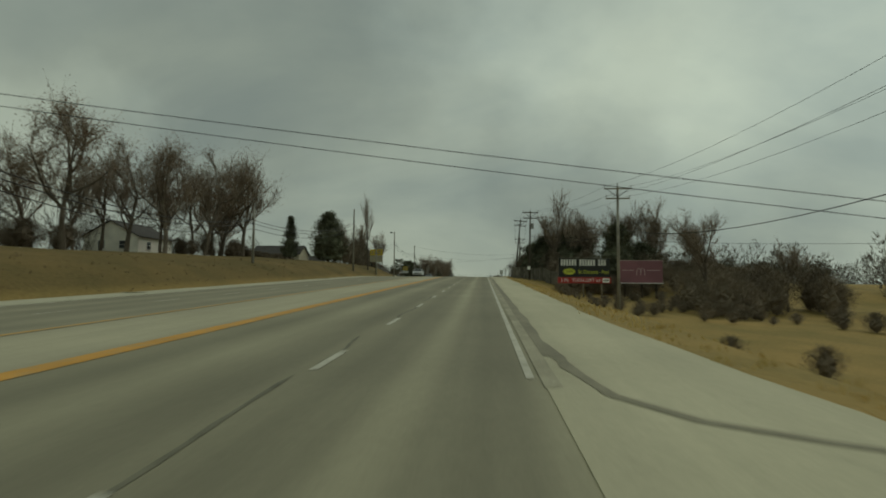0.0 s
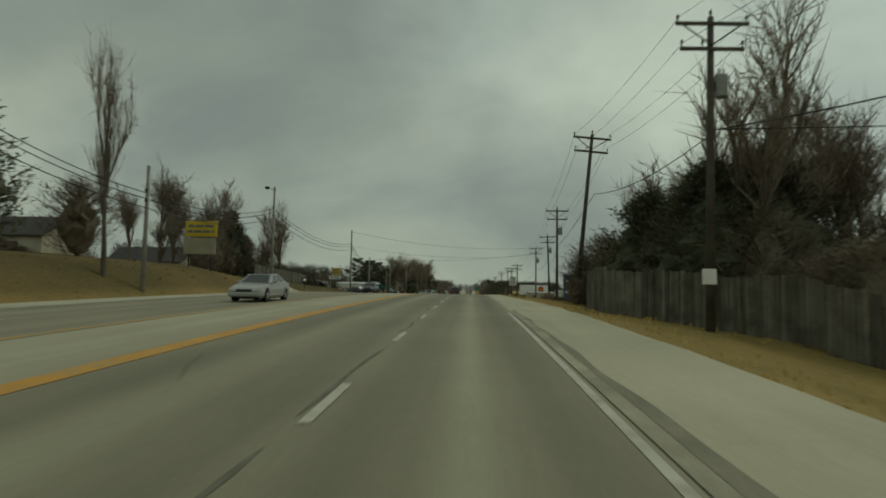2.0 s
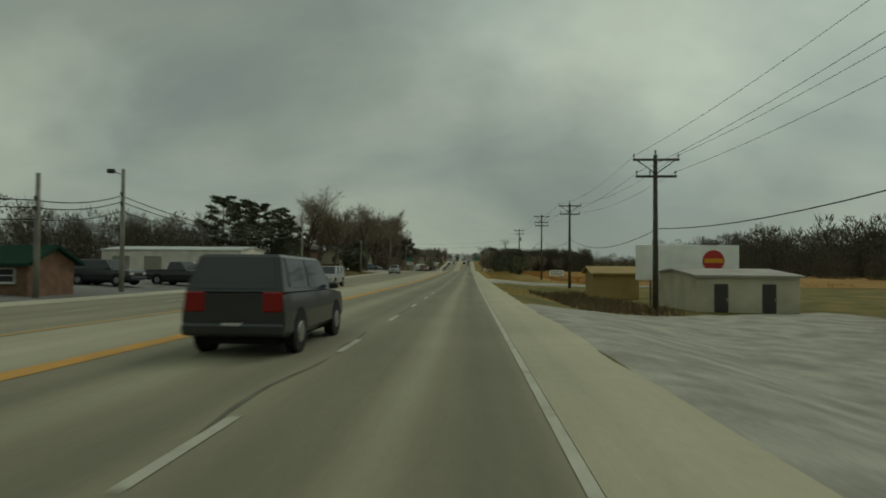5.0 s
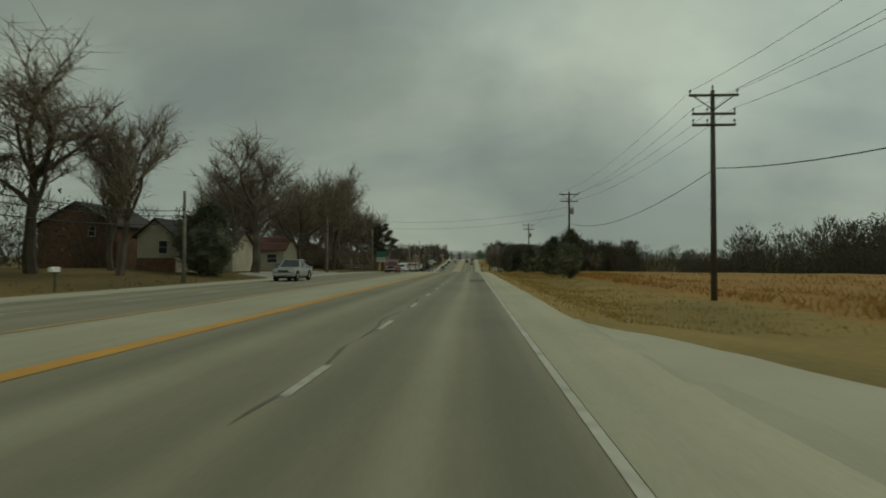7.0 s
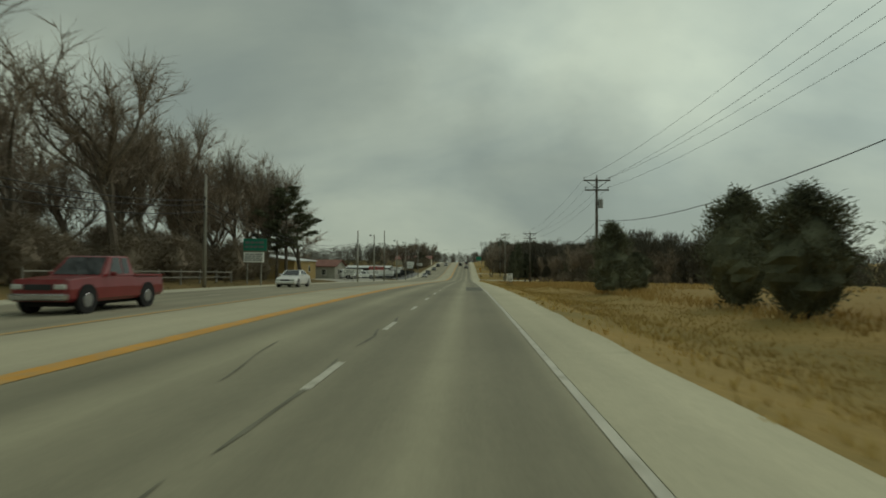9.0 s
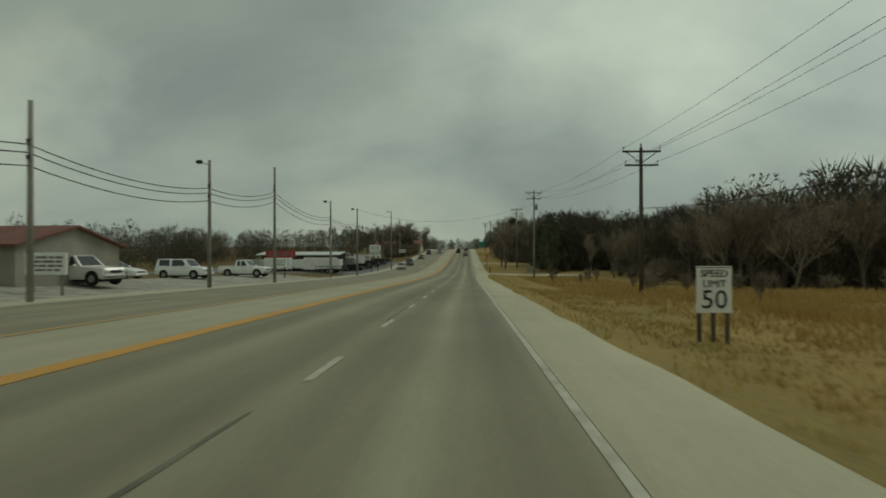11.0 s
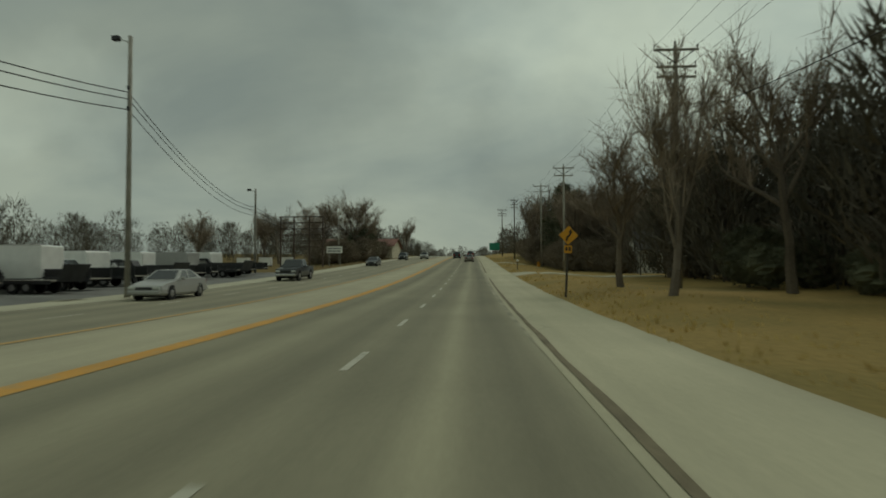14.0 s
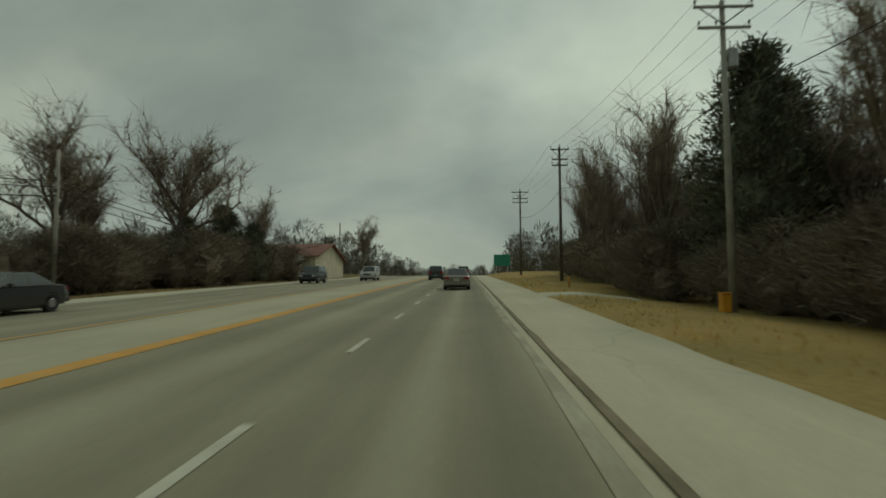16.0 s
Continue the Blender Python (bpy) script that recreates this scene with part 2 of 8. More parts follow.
M_DRIVE = mat("tan_concrete_drive", (0.41, 0.385, 0.272), 0.88, var=0.12, scale=0.25, bump=0.2, fine=20)
M_PATCH = mat("fresh_asphalt_patch", (0.108, 0.108, 0.078), 0.85, var=0.2, scale=0.7, bump=0.3, fine=40)
M_TAR = mat("tar_joint", (0.14, 0.135, 0.092), 0.8, var=0.35, scale=1.4)
M_JOINT = mat("silted_joint", (0.235, 0.22, 0.152), 0.9, var=0.3, scale=0.9, second=(0.17, 0.158, 0.108))
# Brown of the lip; also paints the kerb's shade along the far joint.
M_LIP_KERB_SHADE = mat("brown_lip_and_kerb_shade", (0.21, 0.178, 0.112), 0.95, var=0.35, scale=1.1, second=(0.13, 0.112, 0.07))
M_DUST = mat("dusty_asphalt_edge", (0.31, 0.292, 0.205), 0.9, var=0.3, scale=0.7)
M_CONCRETE = mat("poured_concrete", (0.40, 0.385, 0.29), 0.85, var=0.2, scale=0.5)
M_GRAVEL = mat("gravel_drive", (0.34, 0.33, 0.27), 0.95, var=0.3, scale=0.9, bump=0.6, fine=14)
M_LOT = mat("lot_asphalt", (0.17, 0.17, 0.155), 0.9, var=0.25, scale=0.4)
M_WHITE = worn_paint("white_road_paint", (0.46, 0.45, 0.36), (0.27, 0.26, 0.19))
M_YELLOW = worn_paint("yellow_road_paint", (0.53, 0.275, 0.045), (0.36, 0.265, 0.12))
M_YELLOW_OLD = worn_paint("faded_yellow_paint", (0.47, 0.285, 0.085), (0.36, 0.30, 0.17))
M_GRASS = mat("winter_grass", (0.325, 0.224, 0.078), 0.95, scale=0.16, bump=0.8, fine=5, var=0.30, second=(0.205, 0.160, 0.057), spec=0.1)


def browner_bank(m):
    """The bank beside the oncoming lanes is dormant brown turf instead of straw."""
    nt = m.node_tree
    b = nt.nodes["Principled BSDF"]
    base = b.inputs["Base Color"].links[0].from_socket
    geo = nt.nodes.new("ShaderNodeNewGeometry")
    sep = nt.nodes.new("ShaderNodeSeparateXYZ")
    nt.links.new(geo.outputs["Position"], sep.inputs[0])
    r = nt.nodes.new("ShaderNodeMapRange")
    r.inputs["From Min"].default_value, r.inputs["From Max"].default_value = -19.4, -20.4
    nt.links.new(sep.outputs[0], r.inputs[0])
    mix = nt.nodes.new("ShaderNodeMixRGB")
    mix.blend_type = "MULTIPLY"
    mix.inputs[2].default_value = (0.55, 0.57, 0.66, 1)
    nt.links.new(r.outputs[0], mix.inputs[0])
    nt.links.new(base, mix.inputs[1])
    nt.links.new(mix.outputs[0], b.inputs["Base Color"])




def greener_ditch(m):
    """Between the shop and the field drive, and near the first rise, the turf stays olive."""
    nt = m.node_tree
    b = nt.nodes["Principled BSDF"]
    base = b.inputs["Base Color"].links[0].from_socket
    geo = nt.nodes.new("ShaderNodeNewGeometry")
    sep = nt.nodes.new("ShaderNodeSeparateXYZ")
    nt.links.new(geo.outputs["Position"], sep.inputs[0])
    up = nt.nodes.new("ShaderNodeMapRange")
    up.inputs["From Min"].default_value, up.inputs["From Max"].default_value = 118, 140
    nt.links.new(sep.outputs[1], up.inputs[0])
    down = nt.nodes.new("ShaderNodeMapRange")
    down.inputs["From Min"].default_value, down.inputs["From Max"].default_value = 258, 246
    nt.links.new(sep.outputs[1], down.inputs[0])
    n = nt.nodes.new("ShaderNodeTexNoise")
    n.inputs["Scale"].default_value = 0.35
    n.inputs["Detail"].default_value = 5
    nt.links.new(geo.outputs["Position"], n.inputs["Vector"])
    nr = nt.nodes.new("ShaderNodeMapRange")
    nr.inputs["From Min"].default_value, nr.inputs["From Max"].default_value = 0.35, 0.6
    nr.inputs["To Min"].default_value = 0.25
    nt.links.new(n.outputs[0], nr.inputs[0])
    a = nt.nodes.new("ShaderNodeMath")
    a.operation = "MULTIPLY"
    nt.links.new(up.outputs[0], a.inputs[0])
    nt.links.new(down.outputs[0], a.inputs[1])
    c = nt.nodes.new("ShaderNodeMath")
    c.operation = "MULTIPLY"
    nt.links.new(a.outputs[0], c.inputs[0])
    nt.links.new(nr.outputs[0], c.inputs[1])
    mix = nt.nodes.new("ShaderNodeMixRGB")
    mix.inputs[2].default_value = (0.118, 0.112, 0.036, 1)
    nt.links.new(c.outputs[0], mix.inputs[0])
    nt.links.new(base, mix.inputs[1])
    nt.links.new(mix.outputs[0], b.inputs["Base Color"])


greener_ditch(M_GRASS)
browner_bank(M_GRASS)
M_FIELD = mat("tall_dry_field", (0.36, 0.215, 0.065), 0.95, scale=0.1, bump=0.9, fine=4, var=0.3, second=(0.27, 0.155, 0.05), spec=0.1)
M_BLADE = mat("dry_grass_blades", (0.62, 0.43, 0.155), 0.9, scale=0.3, bump=0, var=0.25, second=(0.46, 0.35, 0.13), spec=0.1)
M_BLADE_O = mat("russet_grass_blades", (0.48, 0.265, 0.072), 0.9, scale=0.25, bump=0, var=0.3, second=(0.36, 0.20, 0.062), spec=0.1)
M_BLADE_T = mat("tawny_grass_blades", (0.50, 0.34, 0.125), 0.9, scale=0.22, bump=0, var=0.3, second=(0.40, 0.27, 0.10), spec=0.1)
M_BLADE_V = mat("turf_blades", (0.44, 0.31, 0.105), 0.9, scale=0.2, bump=0, var=0.25, second=(0.33, 0.235, 0.085), spec=0.1)
M_BRUSH = mat("dead_brush", (0.21, 0.15, 0.085), 0.95, scale=0.5, bump=0, var=0.4, second=(0.13, 0.10, 0.06), spec=0.1)
M_DEADBRUSH = mat("dark_dead_brush", (0.135, 0.105, 0.072), 0.95, scale=0.4, bump=0, var=0.4, second=(0.07, 0.058, 0.042), spec=0.1)
M_WOODPOLE = mat("weathered_pole_wood", (0.10, 0.088, 0.07), 0.9, scale=1.2, bump=0.5, fine=22, var=0.3, rand=0.25)
M_GREYPOLE = mat("grey_pole_wood", (0.27, 0.255, 0.215), 0.9, scale=1.2, bump=0.5, fine=22, var=0.25, rand=0.12)
M_FENCE = mat("grey_fence_boards", (0.14, 0.13, 0.105), 0.95, scale=1.5, bump=0.5, fine=16, var=0.35, rand=0.35)
M_BARK = mat("bare_bark", (0.15, 0.126, 0.098), 0.95, scale=0.8, bump=0.6, fine=14, var=0.3, rand=0.2, spec=0.1)
M_TWIG = mat("bare_twigs", (0.255, 0.208, 0.158), 0.95, scale=0.8, bump=0, var=0.3, rand=0.2, spec=0.1)
M_OAKLEAF = mat("withered_oak_leaves", (0.185, 0.12, 0.08), 0.9, scale=0.8, bump=0, var=0.35, rand=0.2, spec=0.1)
M_THICKET = mat("brown_thicket_twigs", (0.215, 0.176, 0.130), 0.95, scale=0.7, bump=0, var=0.35, second=(0.15, 0.127, 0.092), rand=0.25, spec=0.1)
M_CEDAR = mat("dark_cedar_foliage", (0.118, 0.124, 0.080), 0.9, scale=0.9, bump=0, var=0.45, rand=0.2, spec=0.15)
M_PINE = mat("pine_needles", (0.108, 0.115, 0.070), 0.9, scale=0.9, bump=0, var=0.4, rand=0.15, spec=0.15)
M_WOODS = mat("far_winter_woods", (0.128, 0.112, 0.085), 0.95, scale=0.12, bump=0, var=0.35, second=(0.085, 0.080, 0.062), spec=0.1)
M_STEEL = mat("galvanised_steel", (0.42, 0.42, 0.40), 0.45, metal=0.8, var=0.2, scale=2)
M_DARKSTEEL = mat("dark_steel", (0.04, 0.04, 0.042), 0.5, metal=0.3, var=0.3, scale=2)
M_RUSTSTEEL = mat("rusted_steel", (0.09, 0.065, 0.05), 0.8, metal=0.2, var=0.35, scale=2)
M_CABLE = mat("black_cable", (0.012, 0.012, 0.012), 0.6, var=0.2)
M_TRANSF = mat("transformer_grey", (0.30, 0.31, 0.30), 0.5, var=0.15, scale=2)
M_CERAMIC = mat("insulator_ceramic", (0.16, 0.15, 0.14), 0.3, var=0.2)
M_BLACK = mat("black_panel", (0.026, 0.029, 0.026), 0.55, var=0.25, scale=0.6, bump=0.05)
M_SIGNWHITE = mat("white_sign_sheet", (0.84, 0.84, 0.79), 0.5, var=0.1, scale=0.8, bump=0.03)
M_SIGNWORN = mat("worn_sign_white", (0.68, 0.68, 0.64), 0.6, var=0.3, scale=3.0)
M_SIGNRED = mat("red_sign_sheet", (0.42, 0.035, 0.03), 0.5, var=0.12, scale=0.8, bump=0.03)
M_SIGNLIME = mat("lime_sign_paint", (0.52, 0.56, 0.06), 0.5, var=0.1, scale=0.8, bump=0.03)
M_SIGNBLUE = mat("blue_sign_sheet", (0.022, 0.105, 0.31), 0.5, var=0.12, scale=0.5, bump=0.03)
M_SIGNPINK = mat("faded_pink_sheet", (0.24, 0.105, 0.125), 0.6, var=0.15, scale=0.35, bump=0.03)
M_SIGNPALE = mat("pale_pink_paint", (0.50, 0.36, 0.36), 0.6, var=0.1, scale=0.8, bump=0.03)
M_SIGNYELLOW = mat("yellow_sign_sheet", (0.60, 0.43, 0.03), 0.5, var=0.12, scale=0.8, bump=0.03)
M_WARN = mat("amber_warning_sheet", (0.62, 0.29, 0.015), 0.45, var=0.1, scale=0.8, bump=0.03)
M_SIGNGREEN = mat("green_sign_sheet", (0.02, 0.20, 0.13), 0.5, var=0.1, scale=0.8, bump=0.03)
M_SIGNTAN = mat("tan_sign_sheet", (0.36, 0.33, 0.23), 0.6, var=0.15, scale=0.8, bump=0.03)
M_SIGNCREAM = mat("cream_sign_sheet", (0.62, 0.52, 0.20), 0.5, var=0.1, scale=0.8, bump=0.03)
M_SIGNPALEGREY = mat("pale_grey_sign_sheet", (0.68, 0.70, 0.69), 0.5, var=0.1, scale=0.8, bump=0.03)
M_SIGNGREY = mat("grey_sign_print", (0.16, 0.17, 0.17), 0.6, var=0.15, scale=0.8, bump=0.03)
M_SIGNBLACK = mat("black_sign_print", (0.015, 0.015, 0.016), 0.5, var=0.1, scale=0.8, bump=0.03)
M_ORANGE = mat("orange_marker_plastic", (0.55, 0.24, 0.02), 0.5, var=0.15, scale=2)
M_SIDING = mat("white_siding", (0.70, 0.68, 0.60), 0.7, var=0.15, scale=0.7)
M_CREAM = mat("cream_stucco", (0.50, 0.46, 0.34), 0.85, var=0.18, scale=0.7)
M_GREYWALL = mat("grey_metal_siding", (0.30, 0.29, 0.24), 0.7, var=0.18, scale=0.6)
M_TANWALL = mat("tan_ochre_siding", (0.33, 0.235, 0.085), 0.8, var=0.15, scale=0.6)
# Siding colour; on the open shed it paints the shaded inside.
M_BROWNWALL = mat("dark_brown_siding_and_shed_shade", (0.075, 0.055, 0.042), 0.85, var=0.25, scale=0.7)
M_BRICK = mat("brown_brick", (0.19, 0.11, 0.07), 0.9, var=0.3, scale=2.5, bump=0.4)
M_GREENROOF = mat("green_metal_roof", (0.013, 0.042, 0.028), 0.9, var=0.18, scale=0.6, spec=0.08)
M_WHITEROOF = mat("pale_metal_roof", (0.52, 0.54, 0.52), 0.5, var=0.15, scale=0.5)
M_DARKROOF = mat("dark_shingles", (0.06, 0.055, 0.05), 0.95, var=0.3, scale=1.5, bump=0.5)
M_REDROOF = mat("rust_red_roof", (0.17, 0.075, 0.055), 0.85, var=0.25, scale=1.0)
M_BRICKROOF = mat("brown_shingles", (0.10, 0.072, 0.055), 0.95, var=0.3, scale=1.3, bump=0.5)
M_DOOR = mat("dark_door_paint", (0.06, 0.055, 0.05), 0.6, var=0.2)
M_TRIM = mat("white_trim_paint", (0.58, 0.57, 0.52), 0.6, var=0.12)
M_PANE = glass_mat("window_pane", (0.03, 0.035, 0.038))
M_TYRE = mat("tyre_rubber", (0.018, 0.018, 0.018), 0.9, var=0.2, scale=4)
M_RIM = mat("alloy_rim", (0.36, 0.36, 0.36), 0.35, metal=0.8, var=0.15, scale=4)
M_CHROME = mat("chrome", (0.55, 0.55, 0.55), 0.2, metal=0.9, var=0.1, scale=4, bump=0)
M_LAMP = mat("clear_lamp_lens", (0.55, 0.56, 0.52), 0.15, var=0.1, bump=0)
M_TAIL = mat("red_lamp_lens", (0.25, 0.012, 0.012), 0.2, var=0.15, bump=0)
M_PLATE = mat("plate_sheet", (0.50, 0.51, 0.49), 0.5, var=0.1, bump=0)
# Underbody black; also paints shade in wheel openings and truck beds.
M_UNDER = mat("black_underbody_and_hollow_shade", (0.012, 0.012, 0.012), 0.9, var=0.2, bump=0)


def paint(name, color):
    m = mat(name, color, 0.32, metal=0.15, var=0.08, scale=1.5, bump=0, spec=0.5)
    m.node_tree.nodes["Principled BSDF"].inputs["Coat Weight"].default_value = 0.4
    return m


P_GOLD = paint("grey_gold_paint", (0.15, 0.135, 0.11))
P_DARKGREEN = paint("dark_green_paint", (0.018, 0.03, 0.028))
P_DARK = paint("charcoal_paint", (0.022, 0.025, 0.028))
P_NAVY = paint("dark_navy_paint", (0.018, 0.024, 0.035))
P_SILVER = paint("silver_paint", (0.36, 0.36, 0.34))
P_WHITE = paint("white_car_paint", (0.78, 0.78, 0.74))
P_RED = paint("deep_red_paint", (0.20, 0.018, 0.02))
P_BLUE = paint("pale_blue_paint", (0.14, 0.19, 0.24))
P_BLACK = paint("black_car_paint", (0.012, 0.013, 0.014))
P_REDBOX = paint("red_trailer_paint", (0.22, 0.022, 0.025))


# ---------------------------------------------------------------- mesh helpers
def thing(name, x, y, z, label, category, group="", kind="", rz=0.0, scale=1.0):
    ob = new(name)
    ob.empty_display_size = 0.3
    ob.matrix_basis = pose(x, y, z, 0, 0, rz) @ Matrix.Scale(scale, 4)
    return tagged(ob, label, category, group, kind)


def mesh_of(name, bm, material, smooth=False):
    bmesh.ops.recalc_face_normals(bm, faces=bm.faces[:])
    me = bpy.data.meshes.new(name)
    bm.to_mesh(me)
    bm.free()
    me.materials.append(material)
    if smooth:
        for p in me.polygons:
            p.use_smooth = True
    return me


def part(name, bm, material, parent, label="", smooth=False):
    ob = new(name, mesh_of(name, bm, material, smooth))
    ob.parent = parent
    return tagged(ob, label)


def whole(name, bm, material, label, category, group="", kind="", smooth=False):
    return tagged(new(name, mesh_of(name, bm, material, smooth)), label, category, group, kind)


def box(bm, x, y, z, sx, sy, sz, rz=0.0, rx=0.0, ry=0.0, bevel=0.0):
    """A box with its centre at x, y, z."""
    g = bmesh.ops.create_cube(bm, size=1.0, matrix=pose(x, y, z, rx, ry, rz) @ Matrix.Diagonal((sx, sy, sz, 1)))
    if bevel:
        edges = {e for v in g["verts"] for e in v.link_edges}
        bmesh.ops.bevel(bm, geom=list(edges), offset=bevel, segments=1, affect="EDGES")
    return bm


def B(*a, **k):
    return box(bmesh.new(), *a, **k)


def rod(bm, p0, p1, r0, r1=None, n=8):
    """A tapered round bar from p0 to p1."""
    p0, p1 = Vector(p0), Vector(p1)
    r1 = r0 if r1 is None else r1
    m = Matrix.Translation((p0 + p1) / 2) @ (p1 - p0).to_track_quat("Z", "Y").to_matrix().to_4x4()
    bmesh.ops.create_cone(bm, cap_ends=True, segments=n, radius1=r0, radius2=max(r1, 1e-4), depth=(p1 - p0).length, matrix=m)
    return bm


def R(*a, **k):
    return rod(bmesh.new(), *a, **k)


def poly(bm, pts, axis, a, b):
    """A prism: the outline pts (2D) drawn across the axis, from a to b along it."""
    def at(p, c):
        return {"x": (c, p[0], p[1]), "y": (p[0], c, p[1]), "z": (p[0], p[1], c)}[axis]
    lo = [bm.verts.new(at(p, a)) for p in pts]
    hi = [bm.verts.new(at(p, b)) for p in pts]
    bm.faces.new(lo)
    bm.faces.new(hi[::-1])
    for i in range(len(pts)):
        j = (i + 1) % len(pts)
        bm.faces.new((lo[i], lo[j], hi[j], hi[i]))
    return bm


def lettering(name, text, size, width, x, y, z, material, parent, align="CENTER", label=""):
    """Raised words that face down the road (towards -y)."""
    cu = bpy.data.curves.new(name, "FONT")
    cu.body, cu.size, cu.align_x, cu.align_y, cu.extrude = text, size, align, "CENTER", 0.006
    cu.resolution_u = 3
    tmp = bpy.data.objects.new(name, cu)
    me = bpy.data.meshes.new_from_object(tmp)
    bpy.data.objects.remove(tmp)
    bpy.data.curves.remove(cu)
    xs = [v.co.x for v in me.vertices]
    k = width / max(1e-3, max(xs) - min(xs)) if width else 1.0
    for v in me.vertices:
        v.co = (v.co.x * k, -v.co.z, v.co.y)
    me.materials.append(material)
    ob = new(name, me)
    ob.location = (x, y, z)
    ob.parent = parent
    return tagged(ob, label)


# ---------------------------------------------------------------- the lie of the land
PROFILE_Y0, PROFILE_STEP = -40.0, 20.0
PROFILE = [-0.61, 0.02, 0.7, 1.43, 2.17, 2.91, 3.62, 4.08, 4.33, 4.34, 4.12, 3.79, 3.47, 3.19, 2.97, 2.84, 2.77, 2.68, 2.62, 2.48, 2.22, 1.83, 1.39, 0.92, 0.43, -0.04, -0.44, -0.67, -0.63, -0.27, 0.33, 1.02, 1.75, 2.45, 3.11, 3.77, 4.42, 4.92, 5.27, 5.42, 5.42, 5.27, 4.97]


def prof(y):
    """Height of the road's surface."""
    u = min(max((y - PROFILE_Y0) / PROFILE_STEP, 0.0), len(PROFILE) - 1.001)
    i = int(u)
    s = u - i
    p0, p1, p2, p3 = PROFILE[max(i - 1, 0)], PROFILE[i], PROFILE[i + 1], PROFILE[min(i + 2, len(PROFILE) - 1)]
    return p1 + 0.5 * s * (p2 - p0 + s * (2 * p0 - 5 * p1 + 4 * p2 - p3 + s * (3 * (p1 - p2) + p3 - p0)))


LEFT_EDGE = -19.6


def right_edge(y):
    """Outer edge of the paved shoulder."""
    if y < 95:
        return 3.75 + 0.5 * min(1.0, max(0.0, (8 - y) / 10))
    if y < 115:
        return 3.75 - 1.02 * (y - 95) / 20
    if y < 470:
        return 2.73
    return 2.73 + 1.22 * min(1.0, (y - 470) / 25)


R_U = (0, 2.3, 5, 9, 22, 60, 150)
R_ROWS = ((-60, (0, -.3, -2.1, -3.9, -4.8, -6.5, -11)), (24, (0, -.3, -2.0, -3.7, -4.5, -6.2, -10.5)), (50, (0, -.5, -1.5, -2.8, -3.6, -6, -10)), (76, (0, -.5, -1.4, -2.7, -3.4, -4, -6)),
          (88, (0, -.2, -.45, -.6, -1, -2, -3)), (105, (0, -.1, -.3, -.4, -.5, -1, -2)), (128, (0, -.2, -.8, -1.2, -1, -1, -1)),
          (140, (0, -.3, -1.5, -1.8, -1.6, -1.5, -1.5)), (160, (0, -.3, -1.4, -1.7, -1.6, -1.5, -1.5)), (170, (0, -.4, -1.1, -1.5, -1.5, -1.5, -1.5)),
          (188, (0, -.4, -1.1, -1.4, -1.4, -1.4, -1.4)), (205, (0, -.3, -.7, -.9, -1, -1, -1)), (222, (0, -.35, -1.0, -1.0, -.6, -.7, -.7)), (238, (0, -.4, -1.2, -.9, -.4, -.5, -.5)), (246, (0, -.05, -.15, -.4, -.4, -.5, -.5)), (257, (0, -.05, -.3, -.4, -.4, -.5, -.5)), (266, (0, -.4, -.7, -.5, -.4, -.5, -.5)),
          (420, (0, -.4, -.6, -.3, -.3, -.6, -1)), (440, (0, -.3, -.5, -.8, -.8, -1, -1)), (490, (0, -.2, -.4, -.5, -.4, -.5, 0)),
          (505, (0, 0, .05, .1, .2, .3, 1)), (525, (0, .25, .3, .2, .2, .4, 1)), (545, (0, .2, .1, -.1, .2, .5, 1)),
          (560, (0, .1, 0, -.3, -.4, -.4, -.4)), (580, (0, .05, -.2, -.6, -.8, -.8, -.8)), (600, (0, 0, -.3, -.7, -.8, -.8, -.8)), (640, (0, .3, .5, .5, .6, .8, 1)), (740, (0, .4, .8, 1, 1.2, 1.5, 1)))
L_U = (0, 2, 4.5, 10.5, 20, 60, 150)
L_ROWS = ((-60, (0, 1.3, 1.9, 2.6, 3.0, 3.2, 3)), (70, (0, 1.4, 2.1, 2.7, 3.1, 3.2, 3)), (112, (0, 1.7, 2.3, 2.7, 3.1, 3.2, 3)), (130, (0, .8, 1.4, 1.8, 2.2, 2.4, 2)),
          (165, (0, .5, .9, 1.3, 1.6, 2, 2)), (185, (0, .2, .35, .5, .5, .5, 1)), (240, (0, .1, .2, .2, .2, .3, 1)), (300, (0, .2, .5, .9, 1, 1, 1)),
          (330, (0, .2, .4, .6, .7, .7, 1)), (400, (0, .2, .4, .5, .6, .6, .6)), (460, (0, .2, .4, .5, .4, .4, .4)), (520, (0, .1, .1, .2, .2, .2, .4)),
          (590, (0, 0, -.1, -.2, -.2, 0, .5)), (740, (0, .2, .4, .6, 1, 1.5, 2)))


def lerp_row(us, vals, u):
    for i in range(len(us) - 1):
        if u <= us[i + 1]:
            s = (u - us[i]) / (us[i + 1] - us[i])
            return vals[i] + (vals[i + 1] - vals[i]) * s
    return vals[-1]


def lerp_rows(us, rows, u, y):
    y = min(max(y, rows[0][0]), rows[-1][0])
    for (ya, a), (yb, b) in zip(rows, rows[1:]):
        if y <= yb:
            s = (y - ya) / (yb - ya)
            s = s * s * (3 - 2 * s)
            return lerp_row(us, a, u) * (1 - s) + lerp_row(us, b, u) * s


def land(x, y):
    """Height of the ground at a place."""
    re = right_edge(y)
    if x >= re:
        return prof(y) + lerp_rows(R_U, R_ROWS, min(x - re, 150), y)
    if x <= LEFT_EDGE:
        return prof(y) + lerp_rows(L_U, L_ROWS, min(LEFT_EDGE - x, 150), y)
    return prof(y)


